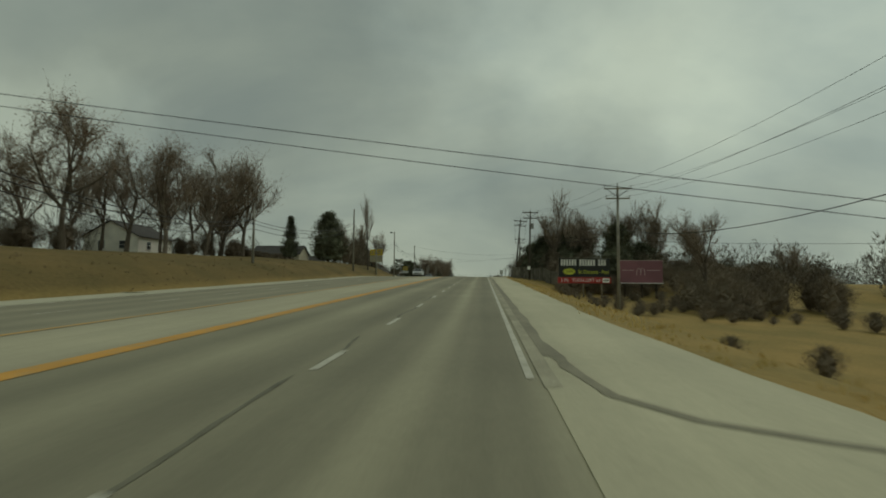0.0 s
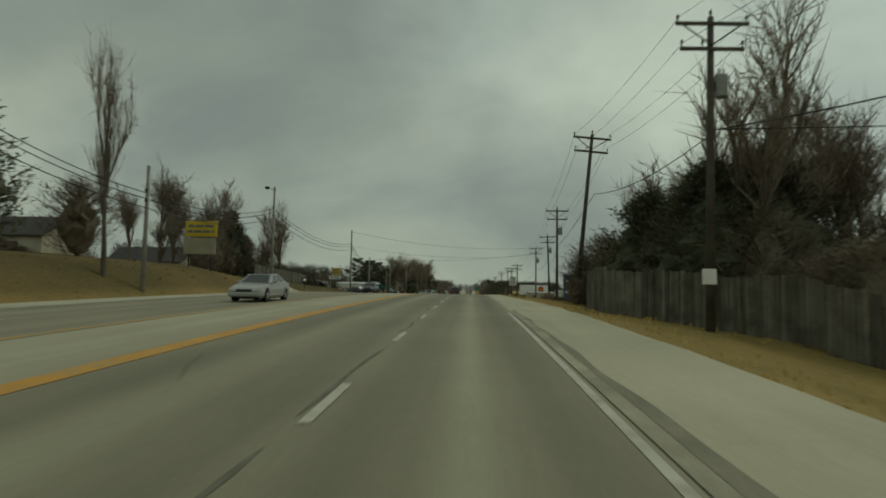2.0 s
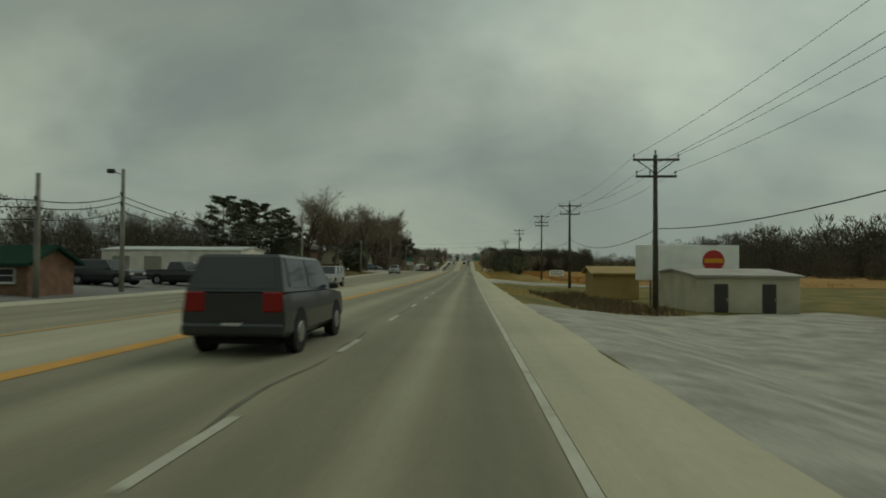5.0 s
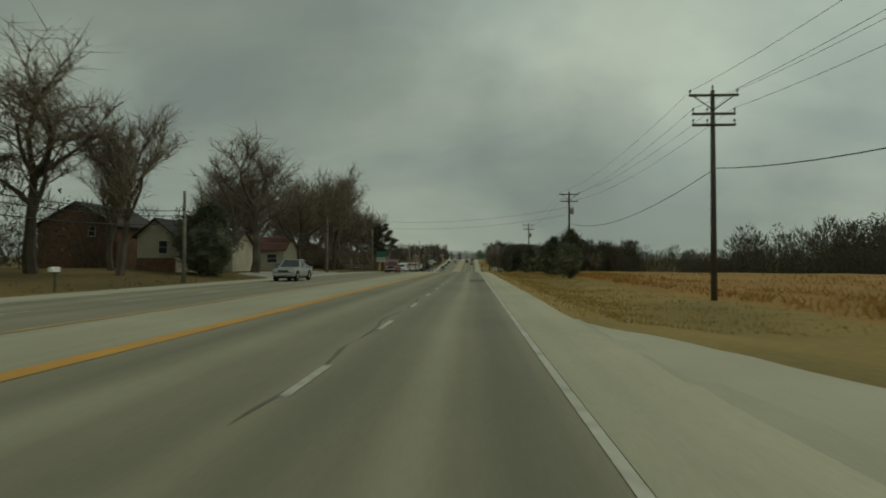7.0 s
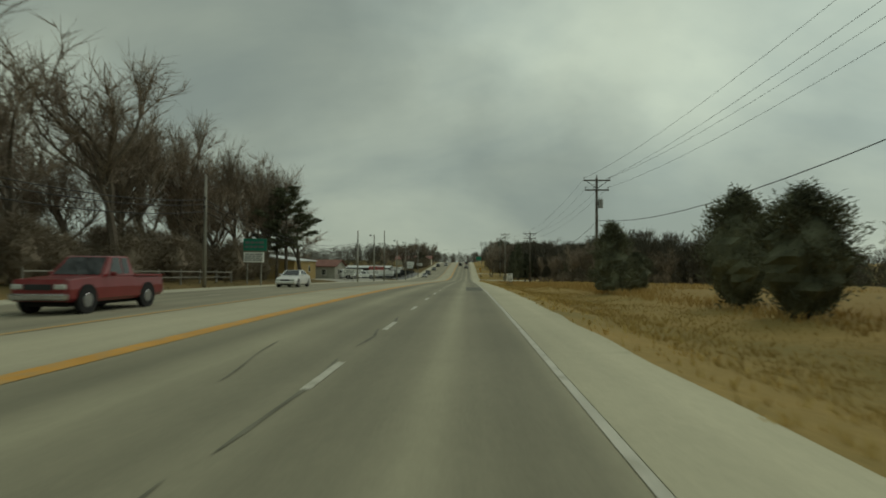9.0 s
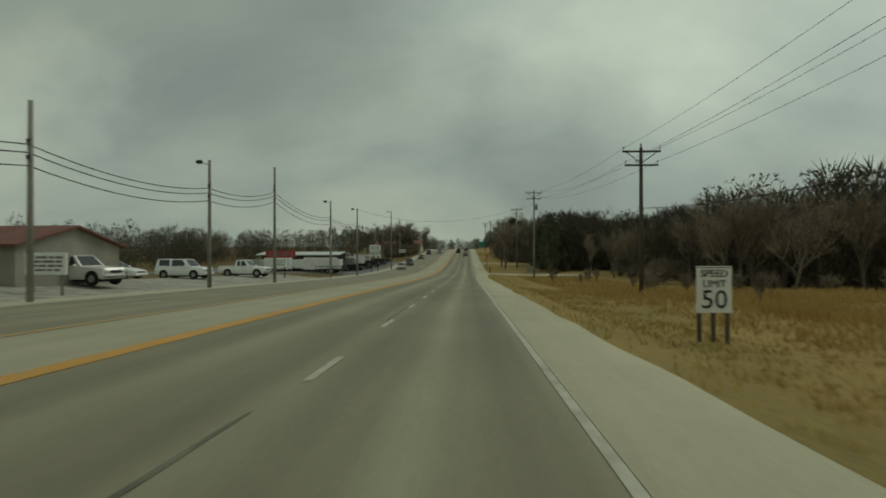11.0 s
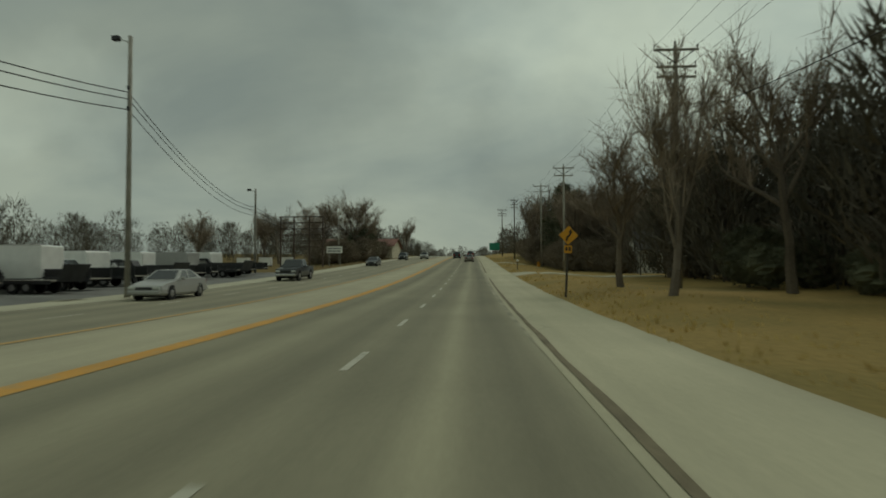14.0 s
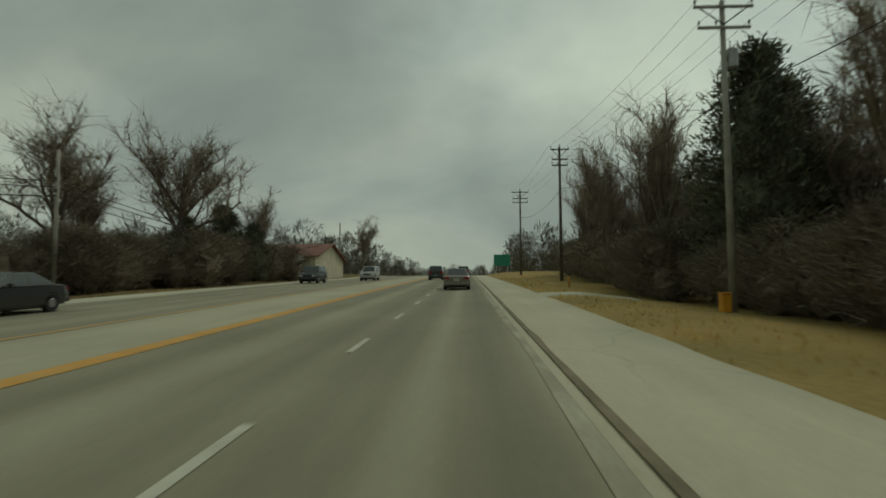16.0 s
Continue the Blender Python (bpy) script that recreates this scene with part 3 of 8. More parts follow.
def bumpy(x, y):
    n = noise.noise(Vector((x * 0.35, y * 0.35, 0.0))) * 0.09 + noise.noise(Vector((x * 0.09, y * 0.09, 4.0))) * 0.16
    return n


# ---------------------------------------------------------------- ground, road and markings
def ground_sheet():
    us = [0.0, 0.5, 1.2, 2.3, 3.5, 5, 7, 9, 12, 16, 22, 30, 42, 60, 90, 150, 300, 700, 1600, 4200]
    ys = [-4200, -1500, -500, -200, -100] + [-60 + 4 * i for i in range(196)] + [740, 780, 850, 1000, 1400, 2200, 4800]
    bm = bmesh.new()
    grid = []
    for y in ys:
        row = []
        re = right_edge(y)
        for u in reversed(us):
            x = LEFT_EDGE - u
            fade = min(1.0, u / 1.5)
            row.append(bm.verts.new((x, y, land(x, y) - 0.03 + fade * bumpy(x, y))))
        for x in (-18.0, -10.0, -4.0, 1.0):
            row.append(bm.verts.new((x, y, prof(y) - 0.35)))
        for u in us:
            x = re + u
            fade = min(1.0, u / 1.5)
            row.append(bm.verts.new((x, y, land(x, y) - 0.03 + fade * bumpy(x, y))))
        grid.append(row)
    for a, b in zip(grid, grid[1:]):
        for i in range(len(a) - 1):
            bm.faces.new((a[i], a[i + 1], b[i + 1], b[i]))
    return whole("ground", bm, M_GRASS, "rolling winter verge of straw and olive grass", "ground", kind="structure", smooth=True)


ground_sheet()


def strip(x0, x1, y0, y1, lift=0.0, step=4.0, rag=0.0, bm=None, thick=0.0):
    """A strip along the road, between two lines x (numbers or functions of y), following its rise and fall."""
    bm = bm or bmesh.new()
    n = max(1, int(math.ceil((y1 - y0) / step)))
    prev = None
    for i in range(n + 1):
        y = y0 + (y1 - y0) * i / n
        a = x0(y) if callable(x0) else x0
        b = x1(y) if callable(x1) else x1
        if rag:
            b += rag * noise.noise(Vector((y * 0.31, b, 2.0)))
        z = prof(y) + lift
        row = [bm.verts.new((a, y, z)), bm.verts.new((b, y, z))]
        if thick:
            row = [bm.verts.new((a, y, z - thick))] + row + [bm.verts.new((b, y, z - thick))]
        if prev:
            for j in range(len(row) - 1):
                bm.faces.new((prev[j], prev[j + 1], row[j + 1], row[j]))
        prev = row
    return bm


Y_LO, Y_HI = -60.0, 800.0
X_DASH, X_EDGE, X_YEL, X_YEL2, X_DASH2, X_EDGE2 = -2.0, 1.21, -5.88, -9.85, -13.4, -17.0
whole("road", strip(X_YEL - 0.25, 1.30, Y_LO, Y_HI, 0, thick=0.3), M_ROAD, "worn grey asphalt carriageway with tar seams", "road", kind="structure")
whole("road_turn_lane", strip(X_YEL2 + 0.17, X_YEL - 0.22, Y_LO, Y_HI, -0.003, thick=0.3), M_TURN, "pale concrete centre turn lane", "road", kind="structure")
whole("road_opposite", strip(X_EDGE2 - 0.25, X_YEL2 + 0.2, Y_LO, Y_HI, 0, thick=0.3), M_ROAD_FAR, "worn asphalt lanes for oncoming traffic", "road", kind="structure")
whole("pavement_shoulder", strip(1.262, lambda y: right_edge(y) + 0.1, Y_LO, Y_HI, 0.012, 1.0, 0.16, thick=0.3), M_SHOULDER, "pale concrete shoulder beside the grass", "shoulder", kind="structure")
whole("pavement_shoulder_opposite", strip(X_EDGE2 - 0.21, lambda y: LEFT_EDGE - 0.1, Y_LO, Y_HI, 0.012, 1.0, -0.16, thick=0.3), M_SHOULDER_L, "pale concrete shoulder of the oncoming side", "shoulder", kind="structure")
# joint between lane and shoulder: a tar-filled gutter, a raised lip further on
whole("trim_dusty_margin", strip(1.24, lambda y: 1.47 + 0.05 * noise.noise(Vector((y * 0.15, 3, 0))), -1.0, 92, 0.016, 1.0), M_DUST, "dusty asphalt margin outside the edge line", "margin", kind="structure")
whole("trim_gutter_joint", strip(lambda y: 1.46 + 0.05 * noise.noise(Vector((y * 0.15, 3, 0))), lambda y: 1.72 - 0.25 * max(0, (y - 66) / 26) + 0.10 * noise.noise(Vector((y * 0.4, 0, 0))), 1.5, 92, 0.02, 0.7), M_JOINT, "silted joint along the concrete shoulder", "joint", kind="structure")
# The far strip paints the shaded kerb as a brown line.
whole("trim_gutter_joint_far", strip(lambda y: 1.40 + 0.03 * noise.noise(Vector((y * 0.5, 5, 0))), lambda y: 1.43 + 0.10 * min(1, (y - 472) / 12) + 0.05 * noise.noise(Vector((y * 0.3, 0, 0))), 472, 546, 0.022, 0.7), M_LIP_KERB_SHADE, "brown joint with the kerb's shade painted in, along the shoulder", "joint", kind="structure")
whole("trim_kerb_lip", strip(1.42, lambda y: 1.54 + 0.05 * noise.noise(Vector((y * 0.4, 0, 0))), 557.6, 800, 0.04, 0.7, thick=0.1), M_LIP_KERB_SHADE, "low brown asphalt lip beside the shoulder", "kerb", kind="structure")


def ribbon(points, width, lift, seed):
    """A wandering strip of tar on the road, through the given places."""
    bm = bmesh.new()
    prev = None
    rr = random.Random(seed)
    fine_pts = []
    for (xa, ya), (xb, yb) in zip(points, points[1:]):
        n = max(2, int(math.hypot(xb - xa, yb - ya) / 0.5))
        fine_pts += [(xa + (xb - xa) * i / n, ya + (yb - ya) * i / n) for i in range(n)]
    fine_pts.append(points[-1])
    for i, (x, y) in enumerate(fine_pts):
        x += 0.16 * noise.noise(Vector((y * 0.35, seed, 0.0)))
        w = width * (0.55 + 0.6 * abs(noise.noise(Vector((y * 0.9, seed, 5.0))))) * (0.3 if i in (0, len(fine_pts) - 1) else 1.0)
        (ax, ay), (bx, by) = fine_pts[max(i - 1, 0)], fine_pts[min(i + 1, len(fine_pts) - 1)]
        L = math.hypot(bx - ax, by - ay)
        nx, ny = -(by - ay) / L, (bx - ax) / L
        row = [bm.verts.new((x + s * nx * w, y + s * ny * w, prof(y + s * ny * w) + lift)) for s in (1, -1)]
        if prev:
            bm.faces.new((prev[0], prev[1], row[1], row[0]))
        prev = row
    return bm


whole("trim_corner_joint", ribbon(((1.62, 4.0), (1.72, 0.5), (2.0, -1.4), (2.6, -2.5), (3.4, -3.1), (4.2, -3.6)), 0.13, 0.02, 3), M_JOINT, "silted joint round the side street's corner", "joint", kind="structure")
rs = random.Random(4)
y = -30.0
while y < 470:
    L = rs.uniform(2, 7)
    if rs.random() < 0.85:
        whole("road_tar_seam", ribbon(((-2.12, y), (-2.1 + rs.uniform(-.15, .1), y + L * 0.5), (-2.12, y + L)), 0.05, 0.006, y), M_TAR, "dark tar seam beside the lane dashes", "tar seam", "tar seams", "structure")
    y += L + rs.uniform(0.3, 4)
for i in range(13):
    y = rs.uniform(-10, 560)
    x = rs.choice((-5.0, -4.2, -3.2, -1.2, -0.3, 0.4, 0.8))
    dx = rs.uniform(-0.9, 0.5)
    L = rs.uniform(2, 6)
    whole("road_tar_seam", ribbon(((x, y), (x + dx * 0.6, y + L * 0.5), (x + dx, y + L)), 0.026, 0.0065, i + 0.5), M_TAR, "dark wandering tar seam on the lane", "tar seam", "tar seams", "structure")
for y0, y1 in ((136.6, 147.0), (291.0, 298.5), (358.5, 369.5)):
    whole("road_patch", strip(lambda y: -0.15 + 0.07 * noise.noise(Vector((y * 0.7, 1, 0))), 1.08, y0, y1, 0.006, 0.5, 0.08), M_PATCH, "fresh dark asphalt repair patch", "road patch", kind="structure")

def edge_x(y):
    return X_EDGE - 0.09 * min(1, max(0, (125 - y) / 30))


whole("road_dust_drift", strip(lambda y: 1.17 + 0.05 * noise.noise(Vector((y * 0.3, 2, 0))), 1.30, 90, 123, 0.008, 0.5), M_SHOULDER, "pale dust drifted over the edge of the asphalt", "dust", kind="structure")
for y0, y1 in ((-0.4, 90), (123, 472)):
    whole("road_marking_edge", strip(lambda y: edge_x(y) - 0.07, lambda y: edge_x(y) + 0.045, y0, y1, 0.009), M_WHITE, "worn white edge line", "road marking", kind="structure")
whole("road_marking_edge_far", strip(lambda y: X_EDGE + 0.21 - 0.36 * min(1, (y - 490) / 30) + 0.10 * noise.noise(Vector((y * 0.11, 8, 0))), X_EDGE + 0.22, 490, 800, 0.009, 1.0), M_DUST, "dusty worn edge of the asphalt", "road marking", kind="structure")
whole("road_marking_edge_opposite", strip(X_EDGE2 - 0.07, X_EDGE2 + 0.07, Y_LO, Y_HI, 0.009), M_WHITE, "worn white edge line of the oncoming side", "road marking", kind="structure")
whole("road_marking_centre", strip(X_YEL - 0.34, X_YEL + 0.13, Y_LO, Y_HI, 0.009), M_YELLOW, "solid worn yellow line along the turn lane", "road marking", kind="structure")
whole("road_marking_centre_opposite", strip(X_YEL2 - 0.1, X_YEL2 + 0.1, Y_LO, Y_HI, 0.009), M_YELLOW_OLD, "faded yellow line of the oncoming side", "road marking", kind="structure")

DASH_PERIOD, DASH_LENGTH = 6.63, 1.95
for k in range(-8, 118):
    y0 = k * DASH_PERIOD
    whole("road_marking_dash", strip(X_DASH - 0.065, X_DASH + 0.065, y0, y0 + DASH_LENGTH, 0.009, 1.0), M_WHITE, "worn white lane dash", "road marking", "lane dashes", "structure")
    whole("road_marking_dash_opposite", strip(X_DASH2 - 0.06, X_DASH2 + 0.06, y0 + 2.0, y0 + 2.0 + DASH_LENGTH, 0.009, 1.0), M_WHITE, "faint white lane dash of the oncoming side", "road marking", "oncoming lane dashes", "structure")


def apron(name, outline, material, label, lift=0.02):
    """A paved sheet that lies on the ground, from a four-cornered outline."""
    (ax, ay), (bx, by), (cx, cy), (dx, dy) = outline
    bm = bmesh.new()
    n, m = 14, 14
    g = [[None] * (m + 1) for _ in range(n + 1)]
    for i in range(n + 1):
        for j in range(m + 1):
            s, t = i / n, j / m
            x = (ax * (1 - s) + bx * s) * (1 - t) + (dx * (1 - s) + cx * s) * t
            y = (ay * (1 - s) + by * s) * (1 - t) + (dy * (1 - s) + cy * s) * t
            if 0 < i < n and 0 < j < m:
                x += 0.2 * noise.noise(Vector((x, y, 1)))
            over = max(right_edge(y) + 0.12 - x, 0) if x > 0 else max(x - LEFT_EDGE + 0.12, 0)
            if over > 0:
                g[i][j] = bm.verts.new((x, y, prof(y) - 0.04))
                continue
            drop = 0.16 if (i in (0, n) or j in (0, m)) and LEFT_EDGE - x > -0.6 or (i in (0, n) or j in (0, m)) and x - right_edge(y) > 0.3 else 0.0
            g[i][j] = bm.verts.new((x, y, land(x, y) + lift - drop + bumpy(x, y) * min(1, max(0, x - right_edge(y), LEFT_EDGE - x) / 1.5)))
    for i in range(n):
        for j in range(m):
            bm.faces.new((g[i][j], g[i + 1][j], g[i + 1][j + 1], g[i][j + 1]))
    return whole(name, bm, material, label, "driveway", kind="structure")


apron("pavement_side_street", ((3.9, -18), (9, -24), (9, -8), (3.9, -3.2)), M_DRIVE, "concrete side street joining the shoulder", 0.03)
apron("pavement_shop_lot", ((1.8, 164.5), (24, 168), (24, 214), (1.8, 205)), M_GRAVEL, "pale gravel lot before the green-roofed building", 0.05)
apron("pavement_field_drive", ((1.8, 243.8), (30, 245.0), (30, 247.2), (1.8, 248.8)), M_GRAVEL, "narrow gravel drive into the field", 0.05)
apron("pavement_side_drive", ((1.8, 247.0), (8.5, 247.0), (4.9, 252.8), (2.6, 262.5)), M_DRIVE, "widened concrete turnout beside the shoulder", 0.03)
apron("pavement_house_drive", ((3.0, 494.0), (24, 495.4), (24, 497.2), (3.0, 499.5)), M_DRIVE, "concrete drive to the house", 0.05)
apron("pavement_wood_mouth", ((3.0, 549.5), (6.6, 553.0), (6.6, 555.6), (3.0, 558.5)), M_DRIVE, "flared concrete mouth of the track", 0.05)
apron("pavement_wood_track", ((6.45, 553.2), (20, 554.2), (20, 555.2), (6.45, 555.4)), M_DRIVE, "short concrete track to the wood", 0.06)
apron("pavement_wood_turnout", ((3.9, 596), (9.5, 597.4), (9.5, 598.6), (3.9, 600)), M_DRIVE, "crumbled concrete turnout before the wood", 0.04)
apron("pavement_lot_left", ((-18.6, 178), (-52, 182), (-52, 245), (-18.6, 240)), M_LOT, "asphalt car lot beside the road", 0.05)
apron("pavement_bank_drive", ((-18.6, 127.5), (-24, 129.8), (-24, 131.2), (-18.6, 131.8)), M_DRIVE, "short gravel drive up the bank", 0.04)
apron("pavement_trailer_lot", ((-18.6, 486), (-62, 484), (-62, 566), (-18.6, 566)), M_LOT, "dark asphalt trailer lot", 0.05)
apron("pavement_shop_apron_left", ((-18.6, 404), (-27, 404), (-27, 470), (-18.6, 470)), M_GRAVEL, "gravel frontage of the shops", 0.05)
apron("pavement_house_drive_left", ((-18.6, 300), (-24, 302), (-24, 331), (-18.6, 334)), M_GRAVEL, "gravel frontage of the houses", 0.05)


def storm_drain(x, y, w, d):
    """A cast grate set in a concrete collar beside the kerb."""
    t = thing("storm_drain", x, y, prof(y) + 0.013, "dark cast storm drain grate in a concrete collar", "storm drain", "storm drains")
    for s in (-1, 1):
        part("collar", B(s * (w / 2 + 0.06), 0, 0.01, 0.12, d + 0.24, 0.03, bevel=0.006), M_CONCRETE, t)
        part("collar", B(0, s * (d / 2 + 0.06), 0.01, w, 0.12, 0.03, bevel=0.006), M_CONCRETE, t)
    # A flat black sheet stands in for the shaded hollow below the bars.
    part("shade_sheet", B(0, 0, -0.002, w, d, 0.006), M_DRAIN_SHADE, t)
    for i in range(7):
        part("grate_bar", B(-w / 2 + w * (i + 0.5) / 7, 0, 0.012, w / 7 * 0.45, d, 0.02), M_RUSTSTEEL, t)


M_DRAIN_SHADE = mat("drain_shade_black", (0.012, 0.012, 0.012), 0.9, var=0.2, bump=0)
for x, y in ((-19.0, 23.1), (-19.0, 62.0), (-19.0, 521.6)):
    storm_drain(x, y, 0.7, 1.5)


def manhole(x, y):
    t = thing("manhole_cover", x, y, prof(y) + 0.004, "round dark iron manhole cover in the lane", "manhole cover", "manhole covers")
    part("ring", R((0, 0, 0), (0, 0, 0.012), 0.42, 0.42, 24), M_RUSTSTEEL, t)
    part("lid", R((0, 0, 0.012), (0, 0, 0.018), 0.36, 0.36, 24), M_DARKSTEEL, t)


manhole(-14.5, 165.2)


def tall_field():
    bm = bmesh.new()
    xs = [12.5 + 4 * i for i in range(28)]
    ys = [246 + 6 * i for i in range(30)]
    g = {}
    for i, x in enumerate(xs):
        for j, y in enumerate(ys):
            xx = x + 1.5 * noise.noise(Vector((0, y * 0.06, 3.0))) if i == 0 else x
            hgt = 0.02 if j in (0, len(ys) - 1) or i == len(xs) - 1 else -0.2 if i == 0 else 0.36 + 0.3 * noise.noise(Vector((x * 0.12, y * 0.12, 7.0)))
            g[i, j] = bm.verts.new((xx, y, land(xx, y) + hgt))
    for i in range(len(xs) - 1):
        for j in range(len(ys) - 1):
            bm.faces.new((g[i, j], g[i + 1, j], g[i + 1, j + 1], g[i, j + 1]))
    return whole("field", bm, M_FIELD, "field of tall russet dry grass", "field", kind="structure", smooth=True)


def tawny_beyond(m):
    """The tall field is russet at first and tawny further on."""
    nt = m.node_tree
    b = nt.nodes["Principled BSDF"]
    base = b.inputs["Base Color"].links[0].from_socket
    geo = nt.nodes.new("ShaderNodeNewGeometry")
    sep = nt.nodes.new("ShaderNodeSeparateXYZ")
    nt.links.new(geo.outputs["Position"], sep.inputs[0])
    r = nt.nodes.new("ShaderNodeMapRange")
    r.inputs["From Min"].default_value, r.inputs["From Max"].default_value = 322, 345
    nt.links.new(sep.outputs[1], r.inputs[0])
    mix = nt.nodes.new("ShaderNodeMixRGB")
    mix.inputs[2].default_value = (0.25, 0.175, 0.062, 1)
    nt.links.new(r.outputs[0], mix.inputs[0])
    nt.links.new(base, mix.inputs[1])
    nt.links.new(mix.outputs[0], b.inputs["Base Color"])


tawny_beyond(M_FIELD)
tall_field()


DRIVES = ((243, 263, 9), (493.5, 500.5, 26), (533.5, 539, 14), (568.5, 574.5, 8), (164, 206, 26))


def blades(name, spots, height, width, material, label, seed):
    """Many thin bent blades of grass as one mesh. spots: (x, y) places."""
    rng = np.random.default_rng(seed)
    verts, faces = [], []
    for x, y in spots:
        if any(a < y < b and 0 < x < c for a, b, c in DRIVES):
            continue
        z = land(x, y) + bumpy(x, y) - 0.05
        for _ in range(3):
            h = height * rng.uniform(0.5, 1.2)
            a = rng.uniform(0, 6.283)
            dx, dy = math.cos(a) * width, math.sin(a) * width
            lx, ly = rng.normal(0, 0.28) * h, rng.normal(0, 0.28) * h
            ox, oy = rng.normal(0, 0.12, 2)
            b = len(verts)
            verts += [(x + ox - dx, y + oy - dy, z), (x + ox + dx, y + oy + dy, z), (x + ox + lx * 0.4 + dx * 0.7, y + oy + ly * 0.4 + dy * 0.7, z + h * 0.6), (x + ox + lx, y + oy + ly, z + h)]
            faces += [(b, b + 1, b + 2), (b, b + 2, b + 3)]
    me = bpy.data.meshes.new(name)
    me.from_pydata(verts, [], faces)
    me.materials.append(material)
    return tagged(new(name, me), label, "grass", kind="stuff")


rg = np.random.default_rng(5)
spots = []
for y in np.arange(-10, 640, 0.55):
    for _ in range(5):
        x = right_edge(y) + 0.15 + abs(rg.normal(0, 2.6))
        if not (162 < y < 214 and x < 26):
            spots.append((x, y + rg.uniform(-0.4, 0.4)))
spots = [s for s in spots if not any(a < s[1] < b for a, b in ((493.8, 499), (549.8, 557.5), (596, 599.6)))]
blades("verge_grass", spots, 0.16, 0.03, M_BLADE, "short straw-coloured grass on the verge", 1)
spots = []
for y in np.arange(-10, 640, 0.8):
    for _ in range(3):
        spots.append((LEFT_EDGE - 0.15 - abs(rg.normal(0, 3.0)), y + rg.uniform(-0.4, 0.4)))
spots = [s for s in spots if not (178 < s[1] < 245 or 296 < s[1] < 345 or 404 < s[1] < 470 or 486 < s[1] < 566)]
blades("verge_grass_opposite", spots, 0.16, 0.03, M_BRUSH, "short brown winter grass on the far verge", 2)
spots = [(rg.uniform(14.5, 48) if i % 3 else rg.uniform(14.2, 20), rg.uniform(247, 335)) for i in range(6500)]
blades("field_grass", spots, 0.6, 0.03, M_BLADE_O, "tall russet dry grass in the field", 3)
spots = [(rg.uniform(11.5, 45) if i % 3 else rg.uniform(11.2, 18), rg.uniform(328, 425)) for i in range(6500)]
blades("field_grass_tawny", spots, 0.42, 0.025, M_BLADE_T, "tawny dry grass round the junipers", 13)
spots = [(4.5 + abs(rg.normal(0, 4.2)), rg.uniform(262, 440)) for i in range(14000)]
blades("verge_tall_grass", spots, 0.14, 0.018, M_BLADE_V, "close tawny turf on the bank", 6)
spots = [(rg.uniform(8.5, 20), rg.uniform(395, 490)) for i in range(5200)]
blades("rough_meadow_grass", [(11.5 + 26 * rg.uniform(0, 1) ** 1.2, rg.uniform(362, 446)) for i in range(7000)], 0.62, 0.028, M_BLADE_T, "rough tawny grass before the far wood", 14)
blades("meadow_grass", spots, 0.38, 0.025, M_BLADE_T, "tall tawny grass before the wood", 4)
spots = [(rg.uniform(6.6, 13.5), rg.uniform(128, 163)) for i in range(2200)] + [(rg.uniform(6.5, 12), rg.uniform(205, 236)) for i in range(1200)]
thick_spots = []
for i in range(15000):
    y = rg.uniform(116, 164)
    x = 9.0 + max(0.0, (128 - y) * 0.35) + 27 * rg.uniform(0, 1) ** 1.3
    if y < 160.5 or x > 14:
        thick_spots.append((x, y))
blades("dead_brush", thick_spots, 0.95, 0.045, M_DEADBRUSH, "dark dead brush beneath the welcome board", 15)
blades("ditch_brush", spots, 0.5, 0.035, M_BRUSH, "dead brown brush in the ditch", 5)


